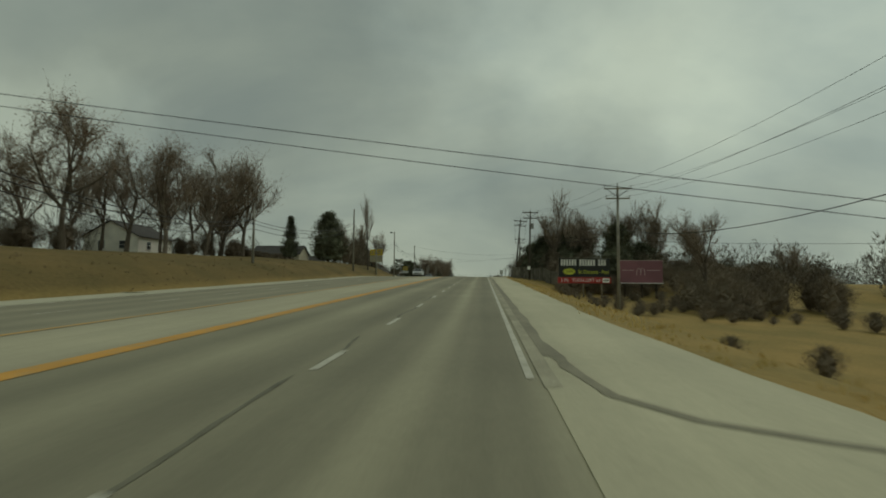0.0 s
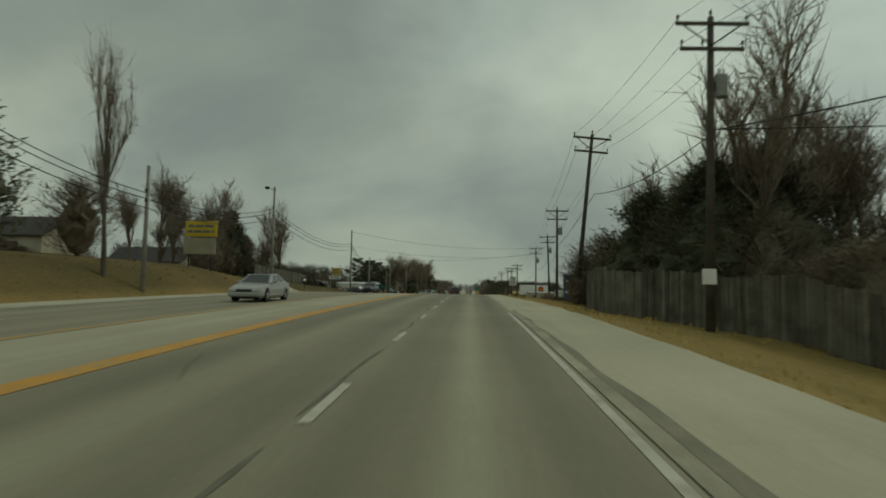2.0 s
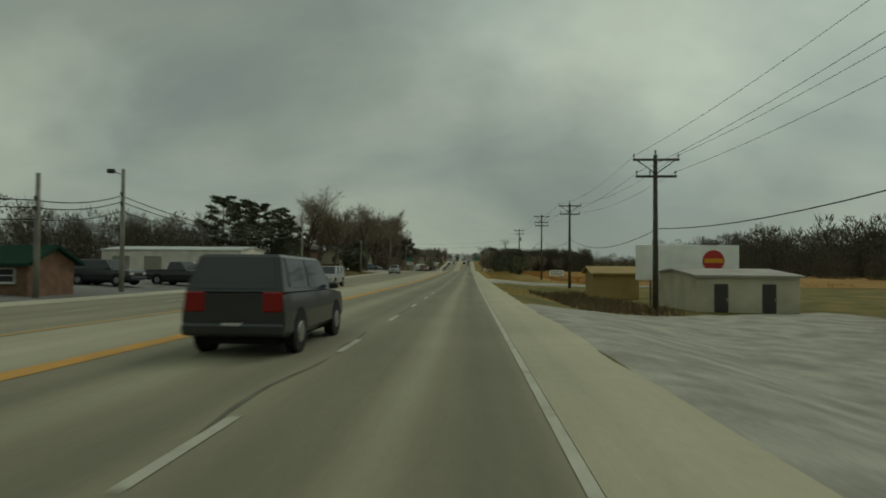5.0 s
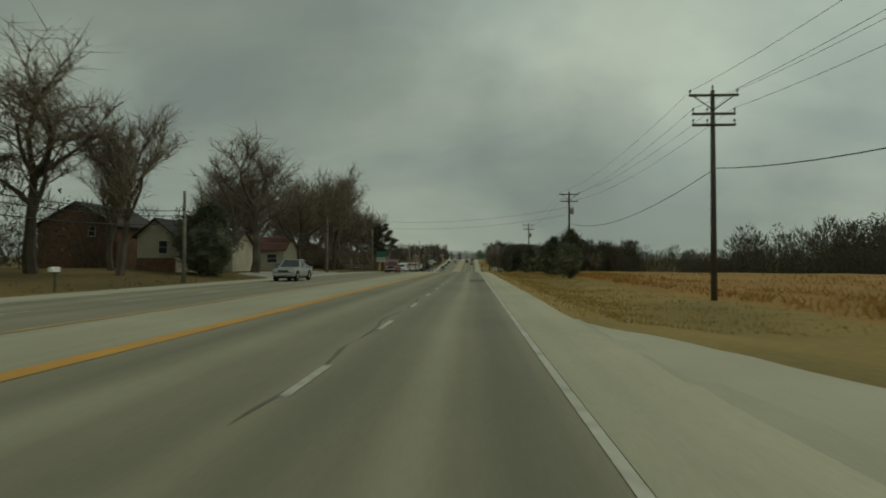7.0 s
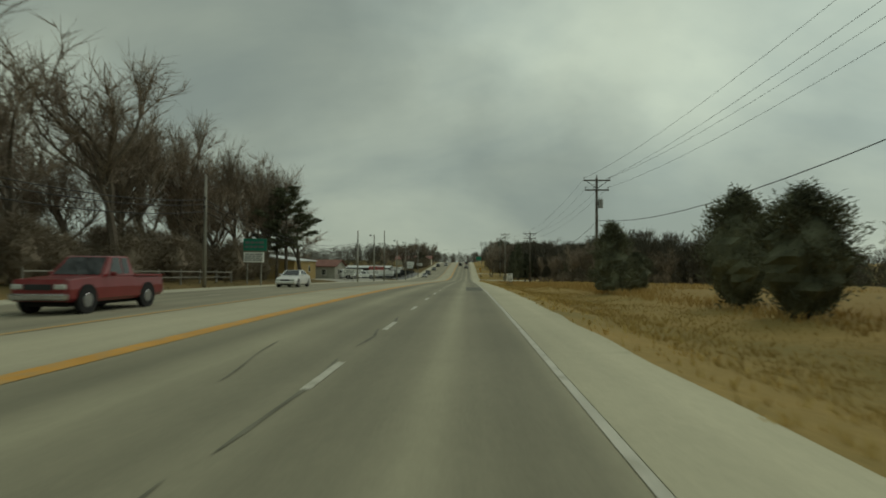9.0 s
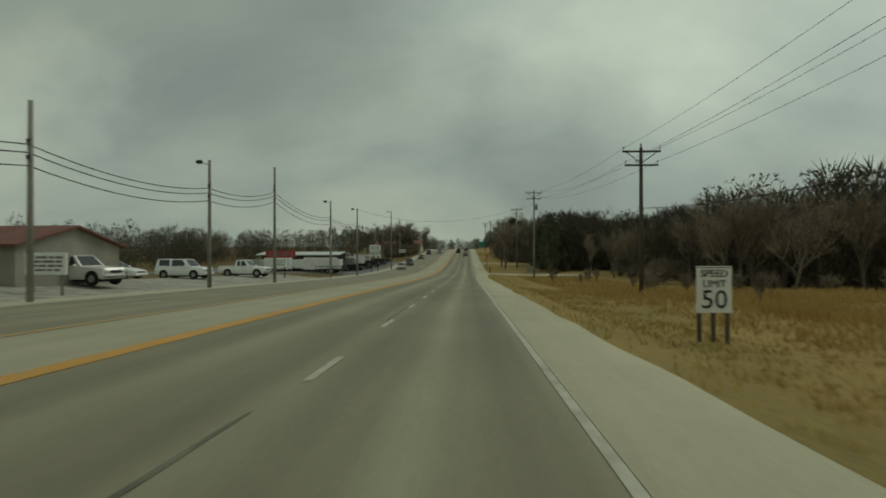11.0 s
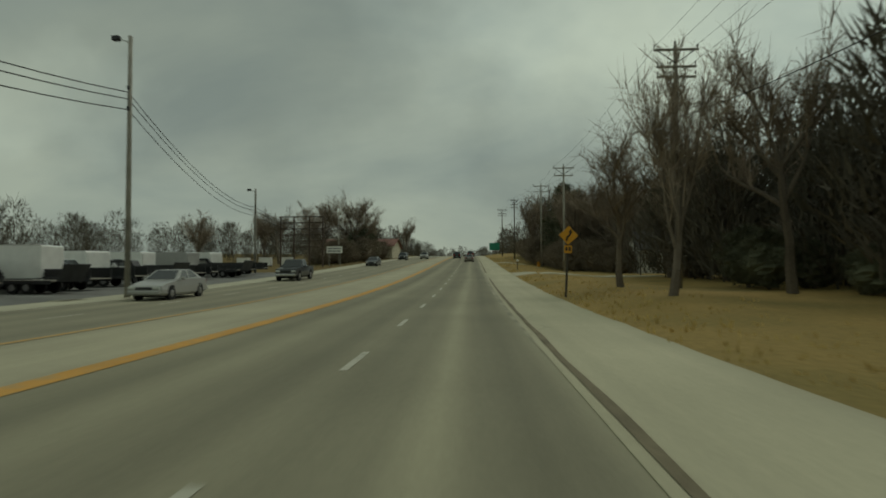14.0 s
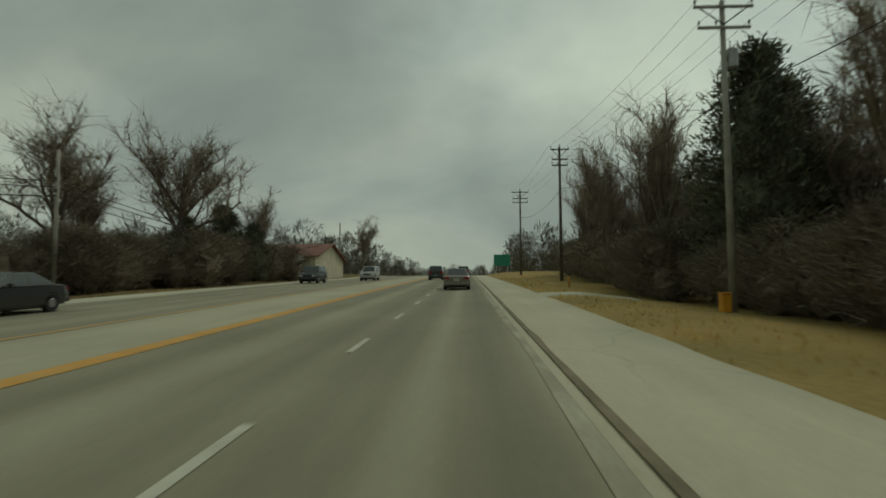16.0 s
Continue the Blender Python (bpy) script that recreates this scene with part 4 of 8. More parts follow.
# ---------------------------------------------------------------- poles and cables
def utility_pole(x, y, top, arms=(0.35, 1.15), arm=1.25, gear=False, dark=True, lean=0.0, braces=True, group="utility poles on the verge"):
    """A wooden pole with crossarms (metres below the top), insulators and, if gear, a transformer."""
    z = land(x, y) - 0.1
    h = top - z
    m = M_WOODPOLE if dark else M_GREYPOLE
    t = thing("utility_pole", x, y, z, ("dark" if dark else "weathered grey") + " wooden utility pole with " + ("two crossarms" if len(arms) > 1 else "a crossarm" if arms else "bare top") + (" and a grey transformer" if gear else " in the grass"), "utility pole", group)
    t.rotation_euler = (0, radians(lean), 0)
    part("pole", R((0, 0, 0), (0, 0, h), 0.17, 0.11, 10), m, t, smooth=True)
    for i, d in enumerate(arms):
        w = arm * (1.0 if i == 0 else 0.88)
        ca = part("crossarm", B(0, -0.14, h - d, 2 * w, 0.1, 0.13, bevel=0.012), m, t)
        for sx in ((-0.95, 0.95) if i == 0 else (-0.95, -0.3, 0.95)):
            bm = R((sx * w, -0.14, h - d + 0.06), (sx * w, -0.14, h - d + 0.2), 0.025, 0.02, 6)
            rod(bm, (sx * w, -0.14, h - d + 0.2), (sx * w, -0.14, h - d + 0.32), 0.065, 0.04, 8)
            part("insulator", bm, M_CERAMIC, ca)
        if braces and i == 0:
            for s in (-1, 1):
                part("brace", R((0, -0.13, h - d - 0.80), (s * w * 0.80, -0.13, h - d - 0.05), 0.03, 0.03, 5), M_DARKSTEEL, t)
    bm = R((0, 0, h), (0, 0, h + 0.12), 0.03, 0.03, 6)
    rod(bm, (0, 0, h + 0.12), (0, 0, h + 0.28), 0.07, 0.04, 8)
    part("top_insulator", bm, M_CERAMIC, t)
    if gear:
        bm = R((0.38, 0, h - 3.0), (0.38, 0, h - 2.2), 0.23, 0.23, 12)
        rod(bm, (0.38, 0, h - 2.2), (0.38, 0, h - 2.12), 0.24, 0.15, 12)
        tr = part("transformer", bm, M_TRANSF, t, "grey transformer can", smooth=False)
        for s in (-0.1, 0.1):
            part("bushing", R((0.38 + s, 0, h - 2.12), (0.38 + s, 0, h - 1.92), 0.03, 0.02, 6), M_CERAMIC, tr)
        part("bracket", B(0.16, 0, h - 2.6, 0.2, 0.08, 0.3), M_DARKSTEEL, t)
    return Vector((x + math.sin(radians(lean)) * h, y, z + h))


def plain_pole(x, y, top, lamp=False, grey=True, label=""):
    z = land(x, y) - 0.1
    h = top - z
    t = thing("utility_pole", x, y, z, label or "plain grey wooden pole carrying low cables", "utility pole", "plain poles beside the oncoming lanes")
    part("pole", R((0, 0, 0), (0, 0, h), 0.15, 0.10, 10), M_GREYPOLE if grey else M_WOODPOLE, t, smooth=True)
    part("cable_clamp", B(0, -0.12, h * 0.72, 0.12, 0.12, 0.2, bevel=0.01), M_DARKSTEEL, t)
    part("cable_clamp", B(0, -0.12, h * 0.80, 0.12, 0.12, 0.2, bevel=0.01), M_DARKSTEEL, t)
    if lamp:
        part("lamp_arm", R((0, 0, h - 0.35), (-0.55, -0.05, h - 0.15), 0.03, 0.03, 6), M_STEEL, t)
        bm = B(-0.72, -0.05, h - 0.12, 0.42, 0.3, 0.26, bevel=0.05)
        part("floodlight", bm, M_DARKSTEEL, t)
    return Vector((x, y, z + h))


def cable(a, b, sag, r=0.014, group="cables along the road", label="thin black overhead cable"):
    a, b = Vector(a), Vector(b)
    n = 14
    pts = [a.lerp(b, i / n) - Vector((0, 0, 4 * sag * (i / n) * (1 - i / n))) for i in range(n + 1)]
    verts, faces = [], []
    for i, p in enumerate(pts):
        d = (pts[min(i + 1, n)] - pts[max(i - 1, 0)]).normalized()
        s = d.cross(Vector((0, 0, 1))).normalized()
        u = s.cross(d)
        for k in range(4):
            ang = k * math.pi / 2
            verts.append(p + (s * math.cos(ang) + u * math.sin(ang)) * r)
    for i in range(n):
        for k in range(4):
            faces.append((i * 4 + k, i * 4 + (k + 1) % 4, (i + 1) * 4 + (k + 1) % 4, (i + 1) * 4 + k))
    me = bpy.data.meshes.new("cable")
    me.from_pydata(verts, [], faces)
    me.materials.append(M_CABLE)
    return tagged(new("overhead_cable", me), label, "cable", group)


# x, y, top height, gear, dark, lean
RIGHT_POLES = ((15.5, 8, 10.0, False, False, 0), (13.4, 48.0, 11.9, False, False, 0), (8.1, 88.3, 14.9, True, True, 1.0), (6.75, 106.9, 15.7, False, True, 5.4), (9.35, 133.2, 14.3, True, True, 0),
               (12.6, 163.0, 14.2, True, True, -2.0), (11.9, 177.2, 13.3, True, False, 0), (10.9, 208.5, 11.5, False, True, 0), (12.0, 243.0, 12.2, False, True, 0), (13.0, 277.2, 13.6, False, True, 0),
               (13.1, 324.2, 13.7, True, True, 0), (12.6, 375.2, 12.7, True, True, 0), (12.1, 430.8, 10.4, False, True, 0), (10.6, 482.0, 12.9, True, False, 0),
               (11.9, 529.2, 13.8, False, False, 0), (11.4, 567.5, 13.5, False, False, 0), (11.5, 592.0, 14.7, True, False, 0), (9.4, 624.0, 16.1, False, True, 0), (8.3, 655.0, 17.0, False, True, 0))
tops = []
for i, (x, y, top, gear, dark, lean) in enumerate(RIGHT_POLES):
    tops.append(utility_pole(x, y, top, (0.3, 1.25) if i not in (9, 14, 17, 18) else (0.3, 1.3, 1.9), 1.3 if i != 17 else 0.9, gear, dark, lean))
for a, b in zip(tops, tops[1:]):
    span = (b - a).length
    for dx, dz in ((-1.2, -0.05), (1.2, -0.05), (-1.05, -1.0), (1.05, -1.0)):
        cable(a + Vector((dx, -0.14, dz)), b + Vector((dx, -0.14, dz)), 0.018 * span, 0.010, "high cables on the crossarms")
    la, lb = (5.4 if abs(p.y - 482) < 1 else 4.2 for p in (a, b))
    cable(a + Vector((0.15, 0, -la)), b + Vector((0.15, 0, -lb)), (0.008 if abs(a.y - 106.9) < 1 else 0.03) * span, 0.022, "heavy low cables on the right-hand poles", "heavy black telephone cable")

LEFT_POLES = ((-21.5, 12, 9.0, False), (-23.0, 49.0, 10.0, False), (-20.8, 85.0, 14.8, False), (-18.8 - 1.2, 101.0, 12.0, False), (-20.0, 123.3, 14.8, True), (-19.6, 159.0, 14.3, False), (-20.0, 178.0, 11.0, False),
              (-20.0, 201.5, 9.4, False), (-20.2, 208.5, 10.7, True), (-20.4, 246.0, 11.5, False), (-20.6, 286.0, 9.4, False), (-20.4, 326, 10.8, False), (-20.2, 361.5, 10.8, False), (-18.4, 414.0, 9.6, False), (-18.4, 431.0, 9.8, True),
              (-18.4, 445.0, 11.4, False), (-18.3, 467.3, 10.2, True), (-17.75, 483.2, 10.4, True), (-17.6, 523.8, 12.9, True), (-24.8, 560.0, 10.0, True), (-24.5, 600.0, 10.5, False), (-22.0, 666.0, 13.5, False))
ltops = [plain_pole(*p) for p in LEFT_POLES]
for i, (a, b) in enumerate(zip(ltops, ltops[1:])):
    span = (b - a).length
    za, zb = 0.22 * (a.z - land(a.x, a.y)), 0.22 * (b.z - land(b.x, b.y))
    for k, dz in enumerate((0.0, 0.35, 0.9)):
        cable(a - Vector((0, 0.14, za + dz)), b - Vector((0, 0.14, zb + dz)), 0.035 * span, 0.027, "heavy cables beside the oncoming lanes", "heavy black overhead cable")
# crossings over the road
cable(ltops[5] - Vector((0, 0, 0.3)), tops[5] - Vector((0, 0, 2.0)), 1.2, 0.014, "cables across the road")
cable(ltops[5] - Vector((0, 0, 2.6)), tops[6] - Vector((0, 0, 1.4)), 1.2, 0.014, "cables across the road")
cable(ltops[6] - Vector((0, 0, 0.3)), tops[6] - Vector((0, 0, 1.2)), 0.8, 0.014, "cables across the road")
cable(ltops[11] - Vector((0, 0, 0.3)), tops[10] - Vector((0, 0, 2.0)), 1.3, 0.012, "cables across the road")
cable(ltops[11] - Vector((0, 0, 1.2)), tops[10] - Vector((0, 0, 3.0)), 1.3, 0.012, "cables across the road")
cable((-37, 11.4, 12.0), (26, 11.4, 3.4), 0.4, 0.014, "cables across the road")
cable((-37, 12.4, 11.8), (26, 12.4, 3.0), 0.4, 0.014, "cables across the road")
cable(ltops[17] - Vector((0, 0, 0.2)), tops[13] - Vector((0, 0, 2.0)), 2.4, 0.012, "cables across the road")
cable(tops[2] - Vector((0, 0, 4.2)), (70, 60, 8.0), 1.0, 0.02, "cables over the field", "heavy black service cable")


# ---------------------------------------------------------------- billboards and signs
def panel_bars(parent, x0, x1, z0, z1, y, rows, material, name="print_bar"):
    """Writing too small to read: bars of its size and colour."""
    rr = random.Random(int(abs(x0 * 31 + z0 * 17 + y * 7)))
    hgt = (z1 - z0) / rows
    for i in range(rows):
        z = z1 - (i + 0.5) * hgt
        x = x0
        while x < x1 - 0.05 * (x1 - x0):
            w = min(rr.uniform(0.12, 0.34) * (x1 - x0), x1 - x)
            part(name, B(x + w / 2, y, z, w, 0.012, hgt * 0.5), material, parent)
            x += w + 0.05 * (x1 - x0)


def posts(parent, xs, z0, z1, y, material, r=0.14):
    for x in xs:
        part("post", R((x, y, z0), (x, y, z1), r, r * 0.9, 10), material, parent, smooth=True)


def motel_billboard():
    x0, x1, y, zb, zt = 11.35, 18.6, 76.2, 2.75, 6.35
    g = land(15, 76.2)
    t = thing("billboard", 15, y, g, "black motel billboard with white capitals and a red lower strip", "billboard")
    w, h, b = x1 - x0, zt - zb, zb - g
    part("panel", B(0, 0, b + h / 2 + 0.45, w, 0.18, h - 0.9, bevel=0.02), M_BLACK, t, "black painted panel")
    part("strip", B(0, -0.02, b + 0.43, w + 0.3, 0.2, 0.84, bevel=0.02), M_SIGNRED, t, "red lower strip")
    part("top_rail", B(0, 0, b + h + 0.03, w + 0.1, 0.22, 0.06), M_GREYPOLE, t)
    # the motel's name stays as plain bars of its letters' size
    x = -w / 2 + 0.25
    for word in (6, 6, 3):
        for _ in range(word):
            part("name_bar", B(x + 0.16, -0.105, b + h - 0.62, 0.28, 0.03, 0.9), M_SIGNWORN, t, "plain white bar of a painted name")
            x += 0.385
        x += 0.36
    bm = bmesh.new()
    pts = []
    for i in range(36):
        r = 1.0 if i % 2 == 0 else 0.74
        a = i * math.pi / 18
        pts.append((-2.15 + 0.98 * r * math.cos(a), b + 1.68 + 0.52 * r * math.sin(a)))
    part("starburst", poly(bm, pts, "y", -0.10, -0.125), M_SIGNLIME, t, "lime starburst")
    lettering("wifi_lettering", "WIFI", 0.42, 0.95, -2.15, -0.135, b + 1.68, M_SIGNBLACK, t)
    lettering("offer_lettering", "Sr. Discount - Pool", 0.78, 4.3, 1.3, -0.105, b + 1.62, M_SIGNLIME, t)
    lettering("way_lettering", "2 Mi.  TURN LEFT on", 0.66, 5.6, -0.55, -0.135, b + 0.43, M_SIGNWHITE, t)
    part("route_shield", B(3.05, -0.13, b + 0.43, 1.0, 0.03, 0.62, bevel=0.05), M_SIGNWHITE, t, "white route shield")
    panel_bars(t, 2.75, 3.35, b + 0.25, b + 0.62, -0.155, 1, M_SIGNBLACK, "route_print")
    posts(t, (-2.6, -0.1, 2.5), -0.2, b + h - 0.2, 0.22, M_GREYPOLE, 0.12)
    part("back_beam", B(0, 0.12, b + h * 0.3, w, 0.08, 0.12), M_GREYPOLE, t)


motel_billboard()


def pink_billboard():
    y = 78.4
    g = land(23.5, y)
    t = thing("billboard", 23.55, y, g, "faded pink billboard with a pale twin-arch shape on timber posts", "billboard")
    w, h, b = 6.3, 3.3, 2.85 - g
    part("panel", B(0, 0, b + h / 2, w, 0.2, h, bevel=0.02), M_SIGNPINK, t)
    part("top_trim", B(0, 0, b + h, w + 0.12, 0.26, 0.07), M_SIGNPALE, t)
    part("lower_trim", B(0, -0.05, b - 0.02, w + 0.12, 0.4, 0.1), M_SIGNWHITE, t, "pale catwalk edge")
    for s in (-1, 1):
        bm = bmesh.new()
        n = 14
        prev = None
        for i in range(n + 1):
            a = math.pi * i / n
            cx, cz = s * 0.29 + 0.29 * math.cos(a), b + 1.15 + 1.1 * math.sin(a)
            ring = [bm.verts.new((cx - 0.055, yy, cz)) for yy in (-0.105, -0.13)] + [bm.verts.new((cx + 0.055, yy, cz)) for yy in (-0.13, -0.105)]
            if prev:
                for k in range(4):
                    bm.faces.new((prev[k], prev[(k + 1) % 4], ring[(k + 1) % 4], ring[k]))
            prev = ring
        part("emblem_arch", bm, M_SIGNPALE, t, "pale arch shape")
    panel_bars(t, -2.7, -0.95, b + 1.75, b + 2.0, -0.11, 1, M_SIGNPALE)
    panel_bars(t, 0.95, 2.7, b + 1.75, b + 2.0, -0.11, 1, M_SIGNPALE)
    posts(t, (-2.3, 0.2, 2.3), -0.2, b + h - 0.1, 0.24, M_WOODPOLE, 0.17)
    part("catwalk", B(0, -0.25, b - 0.5, w, 0.5, 0.06), M_WOODPOLE, t)


pink_billboard()


def welcome_board():
    """A long blue board across the view, and a blank black billboard behind it."""
    mx, my, w, h = 21.8, 161.5, 14.4, 4.1
    g = land(mx, my)
    b = 3.62 - g
    t = thing("welcome_sign", mx, my, g, "long blue welcome board with a white arrow and square emblems", "sign")
    part("board", B(0, 0, b + h / 2, w, 0.16, h, bevel=0.02), M_SIGNBLUE, t)
    k = w / 9.3
    lettering("title_lettering", "WELCOME TO HARRISON", 1.05, 11.0, -1.5, -0.09, b + h - 1.05, M_SIGNWHITE, t)
    lettering("motto_lettering", "The Gateway to the Buffalo River", 0.66, 7.6, -1.4, -0.09, b + h - 2.0, M_SIGNWHITE, t)
    z = b + 1.25
    pts = [(-7.1, z), (-5.95, z + 0.95), (-5.95, z + 0.62), (3.9, z + 0.62), (3.9, z - 0.62), (-5.95, z - 0.62), (-5.95, z - 0.95)]
    part("arrow", poly(bmesh.new(), pts, "y", -0.082, -0.10), M_SIGNWHITE, t, "white arrow that points to the road")
    lettering("exit_lettering", "Food, Gas & Lodging \u2022 2 Mi. EXIT LEFT", 0.72, 9.2, -1.3, -0.112, z, M_SIGNBLACK, t)
    for i in range(3):
        for j in range(3):
            ex = 4.72 + 0.96 * i
            ez = b + 0.75 + 1.28 * j
            e = part("emblem_panel", B(ex, -0.09, ez, 0.90, 0.03, 1.16, bevel=0.01), (M_SIGNWHITE, M_SIGNPALEGREY, M_SIGNCREAM)[j], t, "square emblem panel")
            mm = (M_SIGNGREY, M_SIGNRED, M_SIGNBLUE, M_WARN)[(i * 2 + j * 3) % 4]
            if j == 2:
                part("emblem", R((ex, -0.1, ez + 0.08), (ex, -0.125, ez + 0.08), 0.27, 0.27, 12), (M_SIGNYELLOW, M_SIGNRED, M_WARN)[i], e)
                part("print_bar", B(ex, -0.11, ez - 0.38, 0.55, 0.02, 0.12), M_SIGNGREY, e)
            else:
                part("emblem", B(ex, -0.11, ez + 0.04, 0.5 - 0.1 * (i % 2), 0.02, 0.26, bevel=0.005), mm, e)
                part("print_bar", B(ex, -0.11, ez - 0.33, 0.55, 0.02, 0.09), M_SIGNGREY, e)
    part("top_rail", B(0, 0.0, b + h + 0.08, w + 0.2, 0.2, 0.08), M_GREYPOLE, t)
    posts(t, (-3.7 * k, -1.2 * k, 1.4 * k, 3.9 * k), -0.2, b + h - 0.1, 0.2, M_WOODPOLE, 0.11)
    y2 = 163.0
    t2 = thing("billboard", 25.0, y2, land(25, y2), "blank black billboard back on steel posts", "billboard")
    gb = 8.1 - land(25, y2)
    part("panel", B(0, 0, gb + 1.5, 10.9, 0.25, 3.0, bevel=0.02), M_BLACK, t2)
    part("catwalk", B(0, -0.3, gb - 0.1, 11.0, 0.6, 0.08), M_STEEL, t2)
    posts(t2, (-3.6, 0.0, 3.6), -0.2, gb + 1.5, 0.3, M_DARKSTEEL, 0.16)


welcome_board()


def speed_sign(x, y, top, legs=(0.0,)):
    g = land(x, y)
    t = thing("speed_limit_sign", x, y, g, "white speed limit sign on a wooden post", "road sign", "speed limit signs")
    h = top - g
    part("plate", B(0, 0, h - 0.6, 0.88, 0.02, 1.18, bevel=0.006), M_SIGNWHITE, t)
    part("border", B(0, -0.012, h - 0.045, 0.82, 0.006, 0.02), M_SIGNBLACK, t)
    lettering("word_lettering", "SPEED", 0.26, 0.66, 0, -0.02, h - 0.2, M_SIGNBLACK, t)
    lettering("word_lettering", "LIMIT", 0.26, 0.56, 0, -0.02, h - 0.46, M_SIGNBLACK, t)
    lettering("number_lettering", "50", 0.66, 0.62, 0, -0.02, h - 0.87, M_SIGNBLACK, t)
    for lx in legs:
        part("post", B(lx, 0.06, (h - 0.2) / 2 - 0.1, 0.09, 0.09, h, bevel=0.01), M_GREYPOLE if len(legs) == 1 else M_WOODPOLE, t)


speed_sign(5.25, 145.2, 6.8)
speed_sign(6.3, 405.2, prof(405.2) + 1.5, (-0.35, 0.0, 0.35))


def curve_sign():
    x, y = 4.45, 523.2
    g = land(x, y)
    t = thing("curve_warning_sign", x, y, g, "amber diamond warning sign with winding arrow on a post", "road sign")
    h = 2.95 - g
    t.rotation_euler = (0, radians(3), 0)
    part("plate", B(0, 0, h - 0.55, 0.65, 0.02, 0.65, ry=45, bevel=0.01), M_WARN, t, "amber diamond plate")
    pts = [(-0.16, -0.34), (-0.06, -0.34), (-0.04, -0.16), (0.12, 0.02), (0.14, 0.16), (0.22, 0.16), (0.10, 0.36), (-0.02, 0.16), (0.05, 0.16), (0.02, 0.06), (-0.14, -0.10)]
    part("arrow", poly(bmesh.new(), [(a * 0.84, b * 0.84 + h - 0.55) for a, b in pts], "y", -0.012, -0.022), M_SIGNBLACK, t, "black winding arrow")
    pl = part("speed_plaque", B(0, 0, h - 1.22, 0.38, 0.02, 0.38, bevel=0.008), M_WARN, t, "amber plaque below")
    part("print_bar", B(-0.075, -0.014, h - 1.20, 0.10, 0.006, 0.18), M_SIGNBLACK, pl)
    part("print_bar", B(0.075, -0.014, h - 1.20, 0.10, 0.006, 0.18), M_SIGNBLACK, pl)
    part("post", B(0, 0.07, h / 2 - 0.2, 0.1, 0.1, h + 0.2, bevel=0.01), M_WOODPOLE, t)


curve_sign()


def board_sign(name, x, y, zb, w, h, material, print_material, label, rows=3, legs=2, legmat=None, upper=None, category="sign", rz=0):
    g = land(x, y)
    t = thing(name, x, y, g, label, category, rz=rz)
    b = zb - g
    part("panel", B(0, 0, b + h / 2, w, 0.14, h, bevel=0.015), material, t)
    if rows:
        panel_bars(t, -w * 0.42, w * 0.42, b + h * 0.12, b + h * 0.88, -0.078, rows, print_material)
    if upper:
        uw, uh, um = upper
        part("upper_panel", B(0.1, 0, b + h + 0.12 + uh / 2, uw, 0.14, uh, bevel=0.015), um, t)
        panel_bars(t, 0.1 - uw * 0.42, 0.1 + uw * 0.42, b + h + 0.12 + uh * 0.15, b + h + 0.12 + uh * 0.85, -0.078, 2, print_material)
    for i in range(legs):
        lx = 0 if legs == 1 else -w * 0.35 + w * 0.7 * i / (legs - 1)
        part("post", R((lx, 0.12, -0.15), (lx, 0.12, b + h * 0.9), 0.07, 0.07, 8), legmat or M_DARKSTEEL, t)
    return t


board_sign("shop_sign", -22.3, 112.8, prof(113) + 3.1, 2.6, 1.3, M_SIGNTAN, M_SIGNGREY, "two-part roadside sign, yellow above and tan below", 0, 2, M_DARKSTEEL, (2.6, 1.25, M_SIGNYELLOW))
board_sign("shop_sign", -22.6, 161.0, prof(161) + 2.25, 1.9, 0.6, M_SIGNWHITE, M_SIGNGREY, "yellow and white car lot sign on a steel post", 2, 1, M_DARKSTEEL, (1.35, 1.15, M_SIGNYELLOW))
board_sign("notice_board", 13.4, 262.3, prof(262) + 0.45, 2.1, 0.85, M_SIGNWHITE, M_SIGNGREY, "small white notice board at the field's edge", 3, 2, M_GREYPOLE)
board_sign("shop_sign", -20.0, 371.2, prof(371) + 2.15, 1.9, 0.95, M_SIGNWHITE, M_SIGNGREY, "white letter board below a green sign head", 4, 2, M_GREYPOLE, (2.2, 1.15, M_SIGNGREEN))
board_sign("shop_sign", -20.7, 418.0, prof(418) + 1.1, 2.1, 1.1, M_SIGNWHITE, M_SIGNGREY, "white letter board before the grey shop", 4, 2, M_GREYPOLE)
board_sign("shop_sign", -22.4, 458.7, prof(458) + 1.5, 1.6, 1.0, M_SIGNWHITE, M_SIGNGREY, "red-topped white dealer sign", 3, 2, M_DARKSTEEL, (3.6, 0.8, M_SIGNRED))
board_sign("shop_sign", -18.9, 507.8, prof(508) + 3.3, 1.9, 0.95, M_SIGNWHITE, M_SIGNGREY, "tall white trailer dealer sign on steel posts", 3, 2, M_DARKSTEEL, (2.3, 1.1, M_SIGNWHITE))
board_sign("house_sign", 12.0, 500.8, prof(501) + 0.1, 1.6, 1.1, M_SIGNTAN, M_SIGNGREY, "weathered tan board between short posts", 3, 2, M_GREYPOLE)
board_sign("roadside_billboard", 15.8, 217.0, prof(217) + 0.9, 7.2, 2.5, M_SIGNWHITE, M_SIGNGREY, "pale billboard with a red round emblem on short posts", 0, 3, M_WOODPOLE)
em = thing("emblem_disc", 17.6, 216.9, prof(217) + 2.3, "red and orange round emblem on the pale billboard", "emblem")
part("disc", R((0, 0.02, 0), (0, -0.06, 0), 0.75, 0.75, 20), M_SIGNRED, em)
